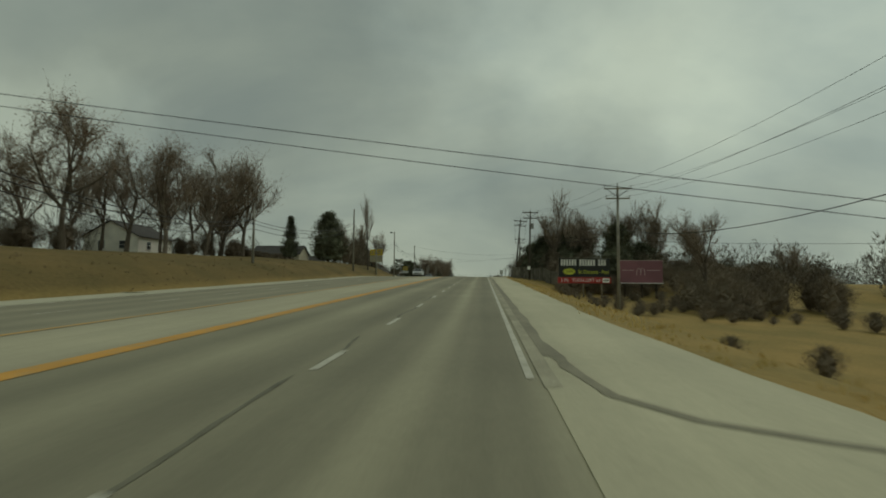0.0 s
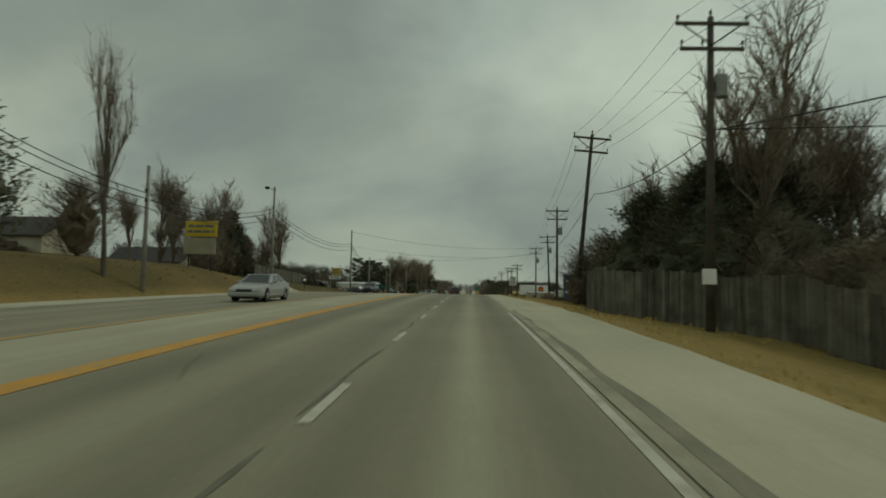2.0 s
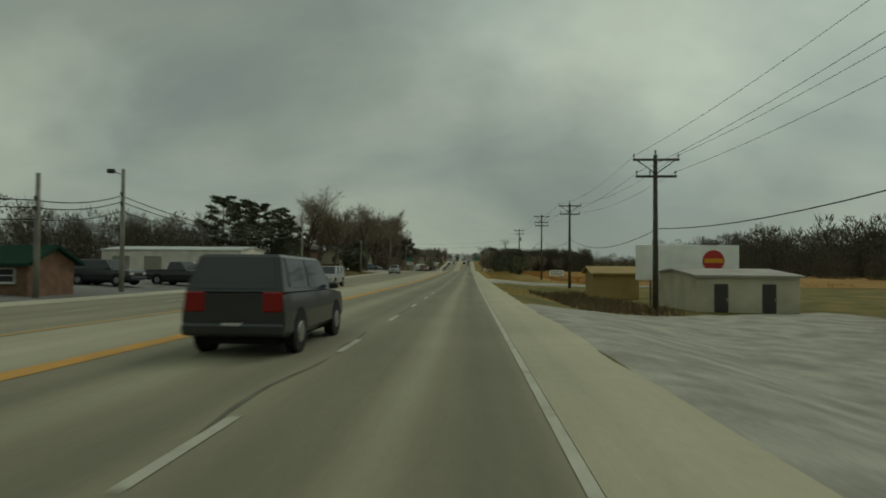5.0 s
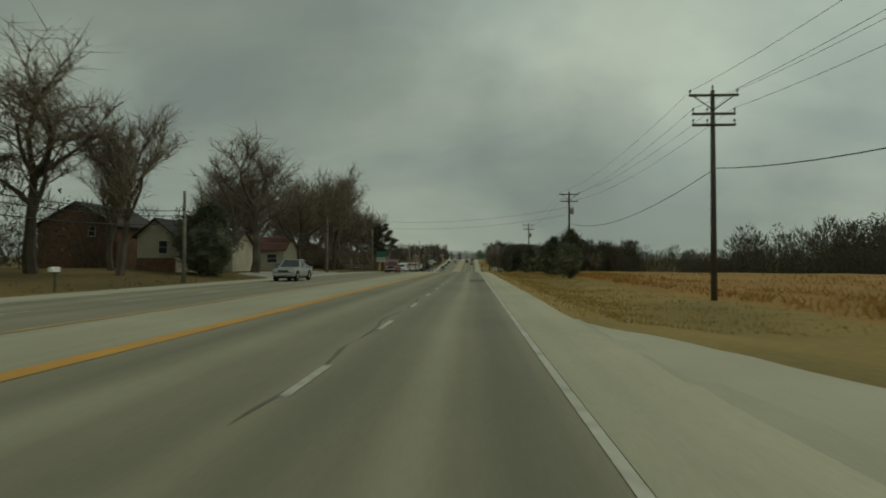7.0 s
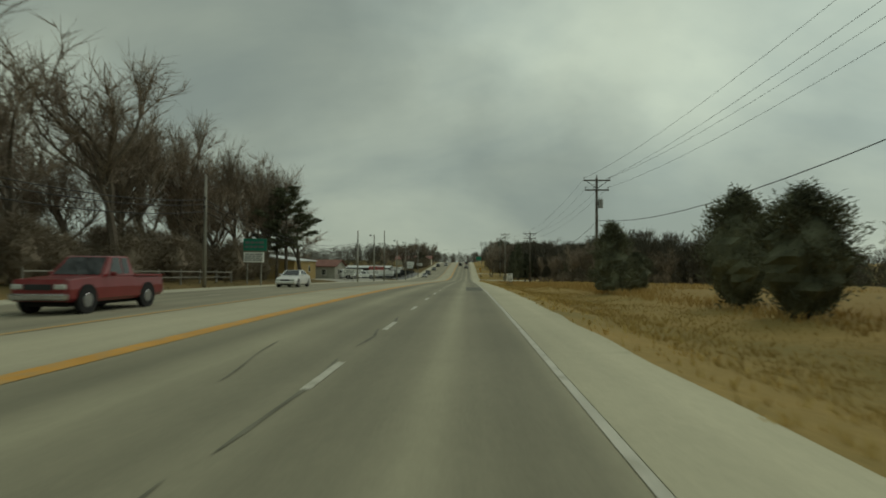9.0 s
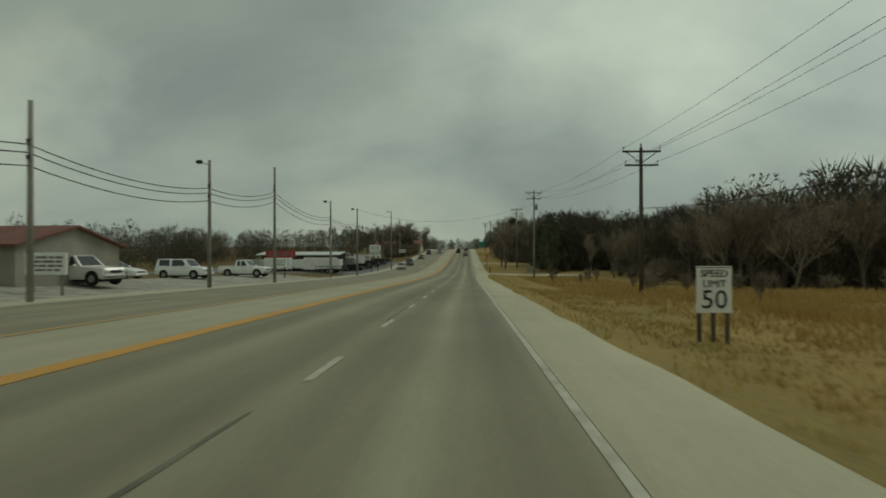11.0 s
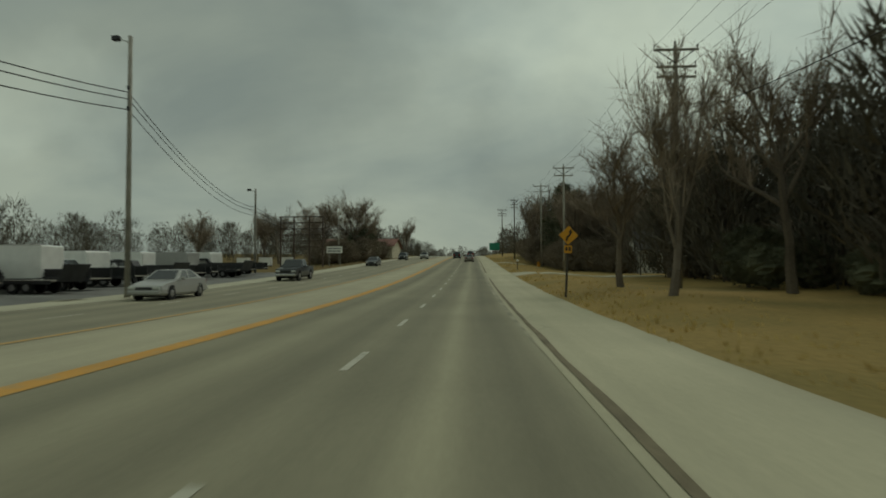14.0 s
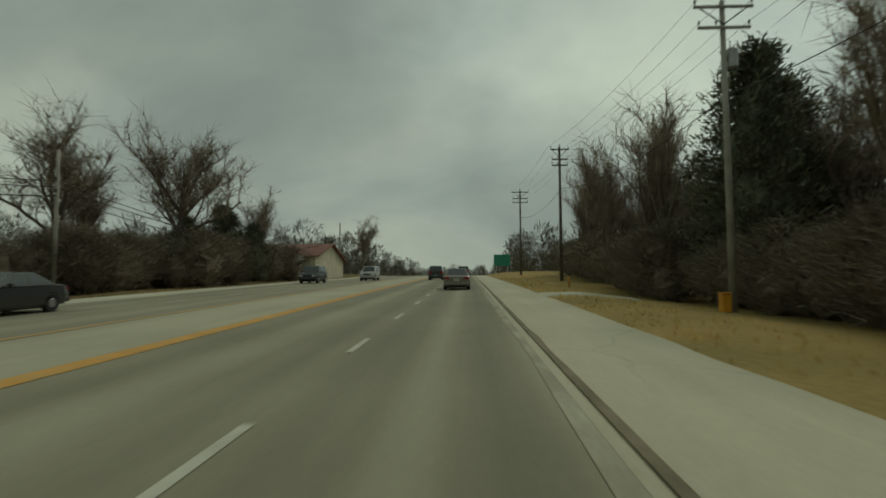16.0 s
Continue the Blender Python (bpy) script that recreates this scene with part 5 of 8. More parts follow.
part("bar", B(0, -0.07, 0, 1.3, 0.02, 0.3, bevel=0.005), M_WARN, em)
board_sign("highway_sign", 7.4, 688.0, prof(688) + 2.0, 3.4, 2.4, M_SIGNGREEN, M_SIGNWHITE, "large green highway guide sign beyond the crest", 0, 2, M_STEEL, category="road sign")
board_sign("shop_sign", -22.5, 588.5, prof(588) + 2.0, 2.6, 1.1, M_SIGNWHITE, M_SIGNGREY, "faded white sign among the bare trees", 2, 2, M_GREYPOLE)
board_sign("lot_sign", -29.0, 193.0, prof(190) + 0.9, 0.95, 0.6, M_SIGNRED, M_SIGNWHITE, "small red and white lot sign", 2, 2, M_DARKSTEEL)


def empty_frame():
    x0, x1, y = -29.9, -22.9, 583.4
    g = land(-26.4, y)
    t = thing("empty_billboard", (x0 + x1) / 2, y, g, "empty rusted billboard frame of posts and rails", "billboard")
    b, h = prof(y) + 3.0 - g, 4.7
    for x in (-3.3, -1.2, 1.2, 3.3):
        part("upright", B(x, 0, (b + h) / 2 - 0.1, 0.2, 0.2, b + h + 0.2, bevel=0.02), M_RUSTSTEEL, t)
    for i in range(6):
        part("rail", B(0, -0.14, b + h * i / 5, 7.1, 0.08, 0.13), M_RUSTSTEEL, t)


empty_frame()


def mailbox(x, y, label, white=False, rz=0):
    g = land(x, y)
    t = thing("mailbox", x, y, g, label, "mailbox", rz=rz)
    part("post", B(0, 0, 0.45, 0.1, 0.1, 1.1, bevel=0.01), M_WOODPOLE, t)
    part("brace", B(0, -0.1, 0.95, 0.08, 0.5, 0.06), M_WOODPOLE, t)
    bm = bmesh.new()
    pts = [(-0.11, 0.98), (0.11, 0.98), (0.11, 1.12)] + [(0.11 * math.cos(a), 1.12 + 0.11 * math.sin(a)) for a in (0.6, 1.2, 1.9, 2.5)] + [(-0.11, 1.12)]
    bx = part("box", poly(bm, pts, "y", -0.35, 0.2), M_SIGNWHITE if white else M_DARKSTEEL, t)
    part("flag", B(0.125, -0.05, 1.2, 0.012, 0.03, 0.18), M_SIGNRED, bx)


mailbox(4.25, 499.0, "dark mailbox on a short wooden post")
mailbox(5.6, 567.5, "white mailbox on a wooden post beside the drive", True)
mailbox(-20.5, 136.5, "white mailbox on a post beside the bank", True)
mailbox(-20.3, 272.8, "white mailbox on a post at the far verge", True)


def marker(x, y, label="short orange plastic marker post"):
    t = thing("marker_post", x, y, land(x, y), label, "marker post", "orange marker posts")
    part("tube", R((0, 0, -0.05), (0, 0, 0.75), 0.06, 0.06, 8), M_ORANGE, t, smooth=True)
    part("cap", R((0, 0, 0.75), (0, 0, 0.82), 0.065, 0.03, 8), M_ORANGE, t)


marker(8.4, 171.0)
pg = thing("cable_pedestal", 10.9, 591.4, land(10.9, 591.4), "squat orange plastic cable pedestal beside the pole", "pedestal")
part("housing", B(0, 0, 0.36, 0.42, 0.42, 0.82, bevel=0.05), M_ORANGE, pg)
part("lid", B(0, 0, 0.79, 0.46, 0.46, 0.06, bevel=0.02), M_ORANGE, pg)
marker(8.0, 612.0)


# ---------------------------------------------------------------- fences
def board_fence():
    """A tall grey privacy fence that follows the verge."""
    pts = [(11.5, 117.0), (7.9, 109.0), (6.7, 103.0), (5.6, 95.6), (5.7, 94.0), (8.6, 89.8), (10.8, 85.0), (12.0, 83.0)]
    t = thing("privacy_fence", 0, 0, 0, "tall weathered grey board fence behind the pole", "fence")
    n = 0
    meshes = {}
    for (xa, ya), (xb, yb) in zip(pts, pts[1:]):
        L = math.hypot(xb - xa, yb - ya)
        k = int(L / 0.17)
        ang = math.degrees(math.atan2(yb - ya, xb - xa))
        for i in range(k):
            s = (i + 0.5) / k
            x, y = xa + (xb - xa) * s, ya + (yb - ya) * s
            key = n % 5
            if key not in meshes:
                bm = B(0, 0, 1.0, 0.155, 0.025, 2.1 + 0.05 * (key % 3), bevel=0.006)
                meshes[key] = mesh_of("board", bm, M_FENCE)
            ob = new("board", meshes[key])
            ob.parent = t
            sec = 0.12 if (n // 14) % 2 else 0.0
            ob.matrix_basis = pose(x, y, land(x, y) - 0.1 + sec, random.uniform(-1, 1), random.uniform(-1, 1), ang)
            n += 1
        for zz in (0.5, 1.6):
            za, zb = land(xa, ya) + zz, land(xb, yb) + zz
            part("rail", R((xa + 0.06, ya, za), (xb + 0.06, yb, zb), 0.045, 0.045, 5), M_FENCE, t)
    for x, y in pts:
        part("post", B(x + 0.12, y, land(x, y) + 0.9, 0.1, 0.1, 2.1), M_FENCE, t)


board_fence()


def yard_fence(x, y0, y1, h):
    """A straight dark board fence along the bank."""
    t = thing("yard_fence", x, y0, land(x, y0), "dark weathered board fence on the bank", "fence")
    n = int((y1 - y0) / 0.3)
    rf = random.Random(14)
    for i in range(n):
        y = y0 + 0.3 * i
        zb = land(x, y) - land(x, y0)
        ob = new("board", part_board)
        ob.parent = t
        ob.matrix_basis = pose(rf.uniform(-0.015, 0.015), y - y0, zb, 0, 0, 0) @ Matrix.Diagonal((1, 1, h * rf.uniform(0.95, 1.04), 1))
    for z in (0.35, 0.8):
        part("rail", R((-0.06, 0, h * z), (-0.06, y1 - y0, h * z + land(x, y1) - land(x, y0)), 0.04, 0.04, 4), M_FENCE, t)


part_board = mesh_of("board", B(0, 0, 0.5, 0.03, 0.28, 1.0), M_FENCE)
yard_fence(-26.5, 136, 156, 1.7)


def rail_fence(points, label, rails=(0.5, 0.95)):
    t = thing("rail_fence", 0, 0, 0, label, "fence")
    for x, y in points:
        part("post", R((x, y, land(x, y) - 0.2), (x, y, land(x, y) + 1.15), 0.07, 0.06, 7), M_GREYPOLE, t)
    for (xa, ya), (xb, yb) in zip(points, points[1:]):
        for zz in rails:
            part("rail", R((xa, ya, land(xa, ya) + zz), (xb, yb, land(xb, yb) + zz), 0.045, 0.045, 5), M_GREYPOLE, t)


rail_fence([(-22.3, 346 + 3.2 * i) for i in range(9)], "weathered split-rail fence beneath the bare trees")
rail_fence([(16.5 + 2.0 * i, 246.5 - 0.3 * i) for i in range(4)], "short leaning field fence posts", (0.6,))

pb = thing("pole_notice", 8.0, 88.05, land(8.1, 88.3) + 1.7, "white notice board fixed to the utility pole", "notice")
part("plate", B(0, 0, 0.2, 0.5, 0.03, 0.55, bevel=0.008), M_SIGNWHITE, pb)


# ---------------------------------------------------------------- buildings
def window(parent, x, y, z, w, h, face="-y", trim=None):
    """A window with frame, sill and pane on a wall that faces -y or +x or -x."""
    tr = trim or M_TRIM
    d = 0.05
    if face == "-y":
        f = part("window_frame", B(x, y - d / 2, z, w + 0.14, d, h + 0.14, bevel=0.01), tr, parent)
        part("pane", B(x, y - d - 0.006, z, w, 0.012, h), M_PANE, f)
        part("glazing_bar", B(x, y - d - 0.02, z, w, 0.02, 0.04), tr, f)
        part("sill", B(x, y - d - 0.03, z - h / 2 - 0.08, w + 0.2, 0.1, 0.05), tr, f)
    else:
        s = 1 if face == "+x" else -1
        f = part("window_frame", B(x + s * d / 2, y, z, d, w + 0.14, h + 0.14, bevel=0.01), tr, parent)
        part("pane", B(x + s * (d + 0.006), y, z, 0.012, w, h), M_PANE, f)
        part("glazing_bar", B(x + s * (d + 0.02), y, z, 0.02, w, 0.04), tr, f)
        part("sill", B(x + s * (d + 0.03), y, z - h / 2 - 0.08, 0.1, w + 0.2, 0.05), tr, f)


def door(parent, x, y, w, h, face="-y", material=None):
    d = 0.06
    mm = material or M_DOOR
    if face == "-y":
        f = part("door", B(x, y - d / 2, h / 2, w, d, h, bevel=0.01), mm, parent)
        part("handle", B(x + w * 0.38, y - d - 0.03, h * 0.48, 0.04, 0.05, 0.14), M_STEEL, f)
    else:
        s = 1 if face == "+x" else -1
        f = part("door", B(x + s * d / 2, y, h / 2, d, w, h, bevel=0.01), mm, parent)
        part("handle", B(x + s * (d + 0.03), y + w * 0.38, h * 0.48, 0.05, 0.04, 0.14), M_STEEL, f)


def house(name, x, y, w, d, h, rise, wall, roof, label, ridge="x", rz=0.0, sink=0.3, z=None, over=0.35, category="building"):
    """Walls with thickness, a pitched roof and gable ends. x, y is the middle of its plan."""
    zz = land(x, y) if z is None else z
    t = thing(name, x, y, zz, label, category, rz=rz)
    part("wall", B(0, -d / 2 + 0.1, h / 2 - sink / 2, w, 0.2, h + sink), wall, t)
    part("wall", B(0, d / 2 - 0.1, h / 2 - sink / 2, w, 0.2, h + sink), wall, t)
    part("wall", B(-w / 2 + 0.1, 0, h / 2 - sink / 2, 0.2, d - 0.4, h + sink), wall, t)
    part("wall", B(w / 2 - 0.1, 0, h / 2 - sink / 2, 0.2, d - 0.4, h + sink), wall, t)
    th = 0.14
    if ridge == "x":
        for s in (-1, 1):
            pts = [(s * (d / 2 + over), h - over * rise / (d / 2)), (0, h + rise), (0, h + rise + th), (s * (d / 2 + over), h - over * rise / (d / 2) + th)]
            part("roof", poly(bmesh.new(), pts, "x", -w / 2 - over, w / 2 + over), roof, t)
        for s in (-1, 1):
            part("gable", poly(bmesh.new(), [(-d / 2, h), (d / 2, h), (0, h + rise)], "x", s * (w / 2 - 0.2), s * w / 2), wall, t)
    else:
        for s in (-1, 1):
            pts = [(s * (w / 2 + over), h - over * rise / (w / 2)), (0, h + rise), (0, h + rise + th), (s * (w / 2 + over), h - over * rise / (w / 2) + th)]
            part("roof", poly(bmesh.new(), pts, "y", -d / 2 - over, d / 2 + over), roof, t)
        for s in (-1, 1):
            part("gable", poly(bmesh.new(), [(-w / 2, h), (w / 2, h), (0, h + rise)], "y", s * (d / 2 - 0.2), s * d / 2), wall, t)
    return t


def hip_roof(t, x0, x1, y0, y1, z, rise, top, material, over=0.8, th=0.16):
    """Four sloping planes over a plan, up to a short ridge along y of the given half length."""
    a, b, c, d = x0 - over, x1 + over, y0 - over, y1 + over
    mx, my = (x0 + x1) / 2, (y0 + y1) / 2
    for k, quad in enumerate((((a, c), (a, d), (mx, my + top), (mx, my - top)), ((b, d), (b, c), (mx, my - top), (mx, my + top)),
                              ((b, c), (a, c), (mx, my - top), (mx, my - top)), ((a, d), (b, d), (mx, my + top), (mx, my + top)))):
        bm = bmesh.new()
        pts = quad if k < 2 else quad[:3]
        lo = [bm.verts.new((px, py, z if i < 2 else z + rise)) for i, (px, py) in enumerate(pts)]
        hi = [bm.verts.new((px, py, (z if i < 2 else z + rise) + th)) for i, (px, py) in enumerate(pts)]
        bm.faces.new(lo)
        bm.faces.new(hi[::-1])
        for i in range(len(pts)):
            j = (i + 1) % len(pts)
            bm.faces.new((lo[i], lo[j], hi[j], hi[i]))
        part("roof", bm, material, t)


# left, first rise
hh = house("house", -58.5, 84.0, 9.0, 10.0, 3.0, 2.4, M_SIDING, M_DARKROOF, "white two-storey house behind bare trees", "y")
window(hh, 2.0, -5.0, 1.6, 1.0, 1.2)
window(hh, -1.5, -5.0, 1.6, 1.0, 1.2)
window(hh, 4.5, -2.0, 1.6, 1.0, 1.2, "+x")
hh = house("house", -47.0, 124.0, 11.0, 7.0, 2.7, 2.0, M_CREAM, M_DARKROOF, "pale low house behind the tall bare tree", "x")
window(hh, -2.5, -3.5, 1.5, 1.4, 1.1)
window(hh, 2.5, -3.5, 1.5, 1.4, 1.1)
door(hh, 0.3, -3.5, 0.95, 2.05)
hh = house("house", -52.0, 160.0, 12.0, 8.0, 2.8, 2.4, M_CREAM, M_DARKROOF, "brown-roofed house behind the car lot", "x")
window(hh, -3, -4.0, 1.5, 1.4, 1.1)
window(hh, 3, -4.0, 1.5, 1.4, 1.1)
hh = house("shop_building", -42.0, 183.5, 21.0, 11.0, 2.6, 0.55, M_BROWNWALL, M_BROWNWALL, "long dark brown shop with a broad overhanging roof", "x", over=1.1)
for xx in (-7, -4, 4, 7):
    window(hh, xx, -5.5, 1.3, 1.8, 1.3)
door(hh, 0.0, -5.5, 1.6, 2.1)
part("pale_bay", B(2.2, -5.56, 1.1, 1.5, 0.1, 2.2), M_SIGNTAN, hh, "pale tan bay of the front")
window(hh, 10.5, -2.0, 1.3, 1.6, 1.2, "+x")
window(hh, 10.5, 2.0, 1.3, 1.6, 1.2, "+x")
hh = house("warehouse", -40.5, 257.0, 19.5, 9.0, 3.4, 0.5, M_SIDING, M_WHITEROOF, "long low white metal warehouse", "x", over=0.15)
for xx in (-7.0, -2.5):
    part("loading_door", B(xx, -4.53, 1.3, 2.4, 0.06, 2.6), M_GREYWALL, hh)
hh = house("sales_hut", -22.6, 203.2, 4.2, 3.2, 1.5, 0.75, M_BRICK, M_GREENROOF, "small brick sales hut with a green roof", "x")
window(hh, -0.9, -1.6, 0.9, 0.9, 0.6)
window(hh, 1.0, -1.6, 0.9, 0.9, 0.6)

# right: green-roofed shop
GZ = 2.45
hh = thing("shop_building", 28.2, 187.0, GZ, "long grey shop building with a green metal hip roof", "building", rz=-8.0)
for xx, yy, sx, sy in ((4.0, -18.9, 22.0, 0.2), (4.0, 18.9, 22.0, 0.2), (-6.9, 0, 0.2, 37.6), (14.9, 0, 0.2, 37.6)):
    part("wall", B(xx, yy, 1.5, sx, sy, 3.6), M_GREYWALL, hh)
hip_roof(hh, -7.0, 15.0, -19.0, 19.0, 3.2, 3.9, 4.0, M_GREENROOF, 0.9)
for yy in (-14, -9, 4, 12):
    window(hh, -7.0, yy, 1.6, 1.5, 1.1, "-x")
for yy in (-12, -3, 8):
    door(hh, -7.0, yy, 1.1, 2.1, "-x")
for yy in (-18, -11.7, -6, 0, 6, 15):
    part("wall_post", B(-7.06, yy, 1.6, 0.14, 0.3, 3.2), M_SIDING, hh)
part("fascia", B(-7.93, 0, 3.18, 0.06, 39.6, 0.28), M_TRIM, hh)
hh = house("storage_shed", 20.2, 199.5, 2.6, 3.0, 2.6, 0.15, M_SIDING, M_WHITEROOF, "plain white storage shed", "x", z=prof(199) - 1.1, over=0.08)
hh = house("workshop", 17.0, 214.5, 6.0, 8.0, 2.2, 0.35, M_CREAM, M_GREYWALL, "low cream workshop with dark doorways", "x", z=prof(214) - 0.95, over=0.2)
for xx in (-1.6, 1.2):
    door(hh, xx, -4.0, 0.8, 1.8)
hh = house("storage_shed", 13.4, 229.0, 4.0, 3.5, 2.0, 0.5, M_TANWALL, M_TANWALL, "small ochre shed beside the field", "x", z=prof(229) - 0.7)

# left, houses beneath trees
hh = house("house", -29.3, 301.0, 3.6, 6.5, 3.2, 1.5, M_CREAM, M_DARKROOF, "cream gabled house with a brown lower wall", "y")
window(hh, 0.7, -3.25, 2.1, 0.75, 1.15)
part("plinth", B(0, -3.27, 0.45, 3.7, 0.1, 1.3), M_BRICK, hh)
part("vent", B(-0.2, -3.27, 3.9, 0.5, 0.06, 0.35), M_TRIM, hh)
hh = house("house", -38.5, 304.0, 8.0, 8.0, 4.2, 2.2, M_BRICK, M_DARKROOF, "brown brick house with a steep roof and chimney", "y")
window(hh, 1.5, -4.0, 3.6, 0.6, 0.9)
part("chimney", B(2.6, -1.0, 6.6, 0.8, 0.8, 2.2), M_BRICK, hh)
hh = house("house", -30.2, 327.0, 8.5, 6.0, 2.7, 1.8, M_CREAM, M_REDROOF, "low house with a rust-red roof behind the parked sedan", "x")
window(hh, -2.6, -3.0, 1.5, 1.3, 1.1)
window(hh, 2.6, -3.0, 1.5, 1.3, 1.1)
door(hh, 0.2, -3.0, 0.95, 2.05)
hh = house("house", -30.0, 309.5, 8.5, 6.0, 2.5, 1.7, M_CREAM, M_BRICKROOF, "low cream house with a brown roof beneath a spreading tree", "x")
window(hh, -2.4, -3.0, 1.4, 1.2, 1.0)
window(hh, 2.9, -3.0, 1.4, 1.2, 1.0)
door(hh, 0.6, -3.0, 0.95, 2.05)
hh = house("porch_house", -35.5, 351.0, 9.0, 6.0, 2.5, 1.5, M_BROWNWALL, M_DARKROOF, "dark low house beneath bare trees", "x", over=0.8)
window(hh, 2.5, -3.0, 1.4, 1.3, 1.0)
hh = house("metal_barn", -34.0, 408.0, 17.0, 12.0, 2.7, 1.1, M_TANWALL, M_WHITEROOF, "long tan metal building with a pale roof", "y", over=0.2)
for xx in (-5, -1, 3):
    window(hh, xx, -6.0, 1.6, 0.9, 0.7)
window(hh, 8.5, 2.0, 1.5, 0.8, 0.8, "+x")
hh = house("metal_barn", -43.0, 395.0, 12.0, 9.0, 2.4, 0.9, M_TANWALL, M_WHITEROOF, "tan shed with a pale lean roof", "x", over=0.2)
hh = house("shop_building", -27.0, 424.0, 7.0, 9.0, 2.3, 1.1, M_GREYWALL, M_REDROOF, "small grey shop with a rust-red roof", "x")
window(hh, 1.5, -4.5, 1.3, 0.7, 0.9)
window(hh, 3.5, -2.0, 1.3, 0.7, 0.9, "+x")
# Closed dark walls stand in for the shaded inside of an open shed.
hh = house("open_shed", -33.5, 508.6, 15.0, 9.0, 3.3, 0.5, M_BROWNWALL, M_WHITEROOF, "long pale-roofed sales shed, dark walls painting its shaded inside", "x", over=0.9)
hh = house("shop_building", -31.0, 655.0, 20.0, 18.0, 2.9, 2.2, M_CREAM, M_REDROOF, "pale shop with a broad red-brown roof and white porch", "x", over=0.6)
part("porch_front", B(4.0, -9.6, 2.6, 9.0, 0.3, 0.9), M_SIDING, hh, "white porch fascia")
for xx in (0.0, 4.0, 8.0):
    part("porch_post", B(xx, -9.5, 1.1, 0.2, 0.2, 2.2), M_SIDING, hh)
# right, last stretch
hh = house("house", 26.7, 568.0, 13.5, 6.0, 3.0, 2.1, M_SIDING, M_DARKROOF, "white single-storey house with a dark roof beneath trees", "x")
window(hh, -5.2, -3.0, 1.4, 1.0, 1.3)
window(hh, -1.8, -3.0, 1.4, 1.5, 1.3)
window(hh, 2.4, -3.0, 1.4, 1.5, 1.3)
door(hh, -3.6, -3.0, 0.95, 2.05)
hh = house("barn", 36.0, 512.0, 12.0, 8.0, 2.4, 1.2, M_GREYWALL, M_WHITEROOF, "pale-roofed shed far behind the trees", "x")


# ---------------------------------------------------------------- vehicles
def loft(bm, rings):
    """Joins rings of equal point counts and closes both ends."""
    vs = [[bm.verts.new(p) for p in r] for r in rings]
    n = len(vs[0])
    for a, b in zip(vs, vs[1:]):
        for i in range(n):
            j = (i + 1) % n
            bm.faces.new((a[i], a[j], b[j], b[i]))
    bm.faces.new(vs[0][::-1])
    bm.faces.new(vs[-1])
    return bm


def body_ring(y, w, zb, zt):
    zm = zb + (zt - zb) * 0.55
    return [(-w * 0.92, y, zb), (-w, y, zb + 0.1), (-w, y, zm), (-w * 0.95, y, zt - 0.03), (-w * 0.86, y, zt), (w * 0.86, y, zt), (w * 0.95, y, zt - 0.03), (w, y, zm), (w, y, zb + 0.1), (w * 0.92, y, zb)]


CARS = {
    "sedan": dict(body=((-2.33, .70, .32, .60), (-2.22, .82, .24, .70), (-1.6, .87, .20, .84), (-0.85, .88, .20, .93), (1.35, .88, .20, .96), (2.1, .86, .24, .95), (2.3, .80, .32, .86)),
                  cabin=((-0.95, .93, .82), (-0.15, 1.40, .62), (0.85, 1.41, .62), (1.65, .96, .80)), wheels=(-1.42, 1.38), r=0.31),
    "suv": dict(body=((-2.30, .74, .42, .85), (-2.2, .86, .34, .98), (-1.3, .90, .30, 1.06), (-0.9, .90, .30, 1.08), (1.9, .90, .30, 1.10), (2.25, .88, .36, 1.08)),
                cabin=((-1.05, 1.06, .86), (-0.45, 1.72, .70), (2.0, 1.74, .70), (2.22, 1.10, .85)), wheels=(-1.40, 1.40), r=0.36),
    "pickup": dict(body=((-2.60, .76, .46, .90), (-2.5, .90, .38, 1.04), (-1.4, .94, .34, 1.12), (-0.9, .94, .34, 1.14), (0.75, .94, .34, 1.14), (0.8, .94, .34, 1.10), (2.55, .93, .40, 1.10), (2.65, .90, .46, 1.06)),
                   cabin=((-1.0, 1.12, .90), (-0.35, 1.78, .72), (0.60, 1.79, .72), (0.78, 1.14, .88)), wheels=(-1.75, 1.55), r=0.40),
}


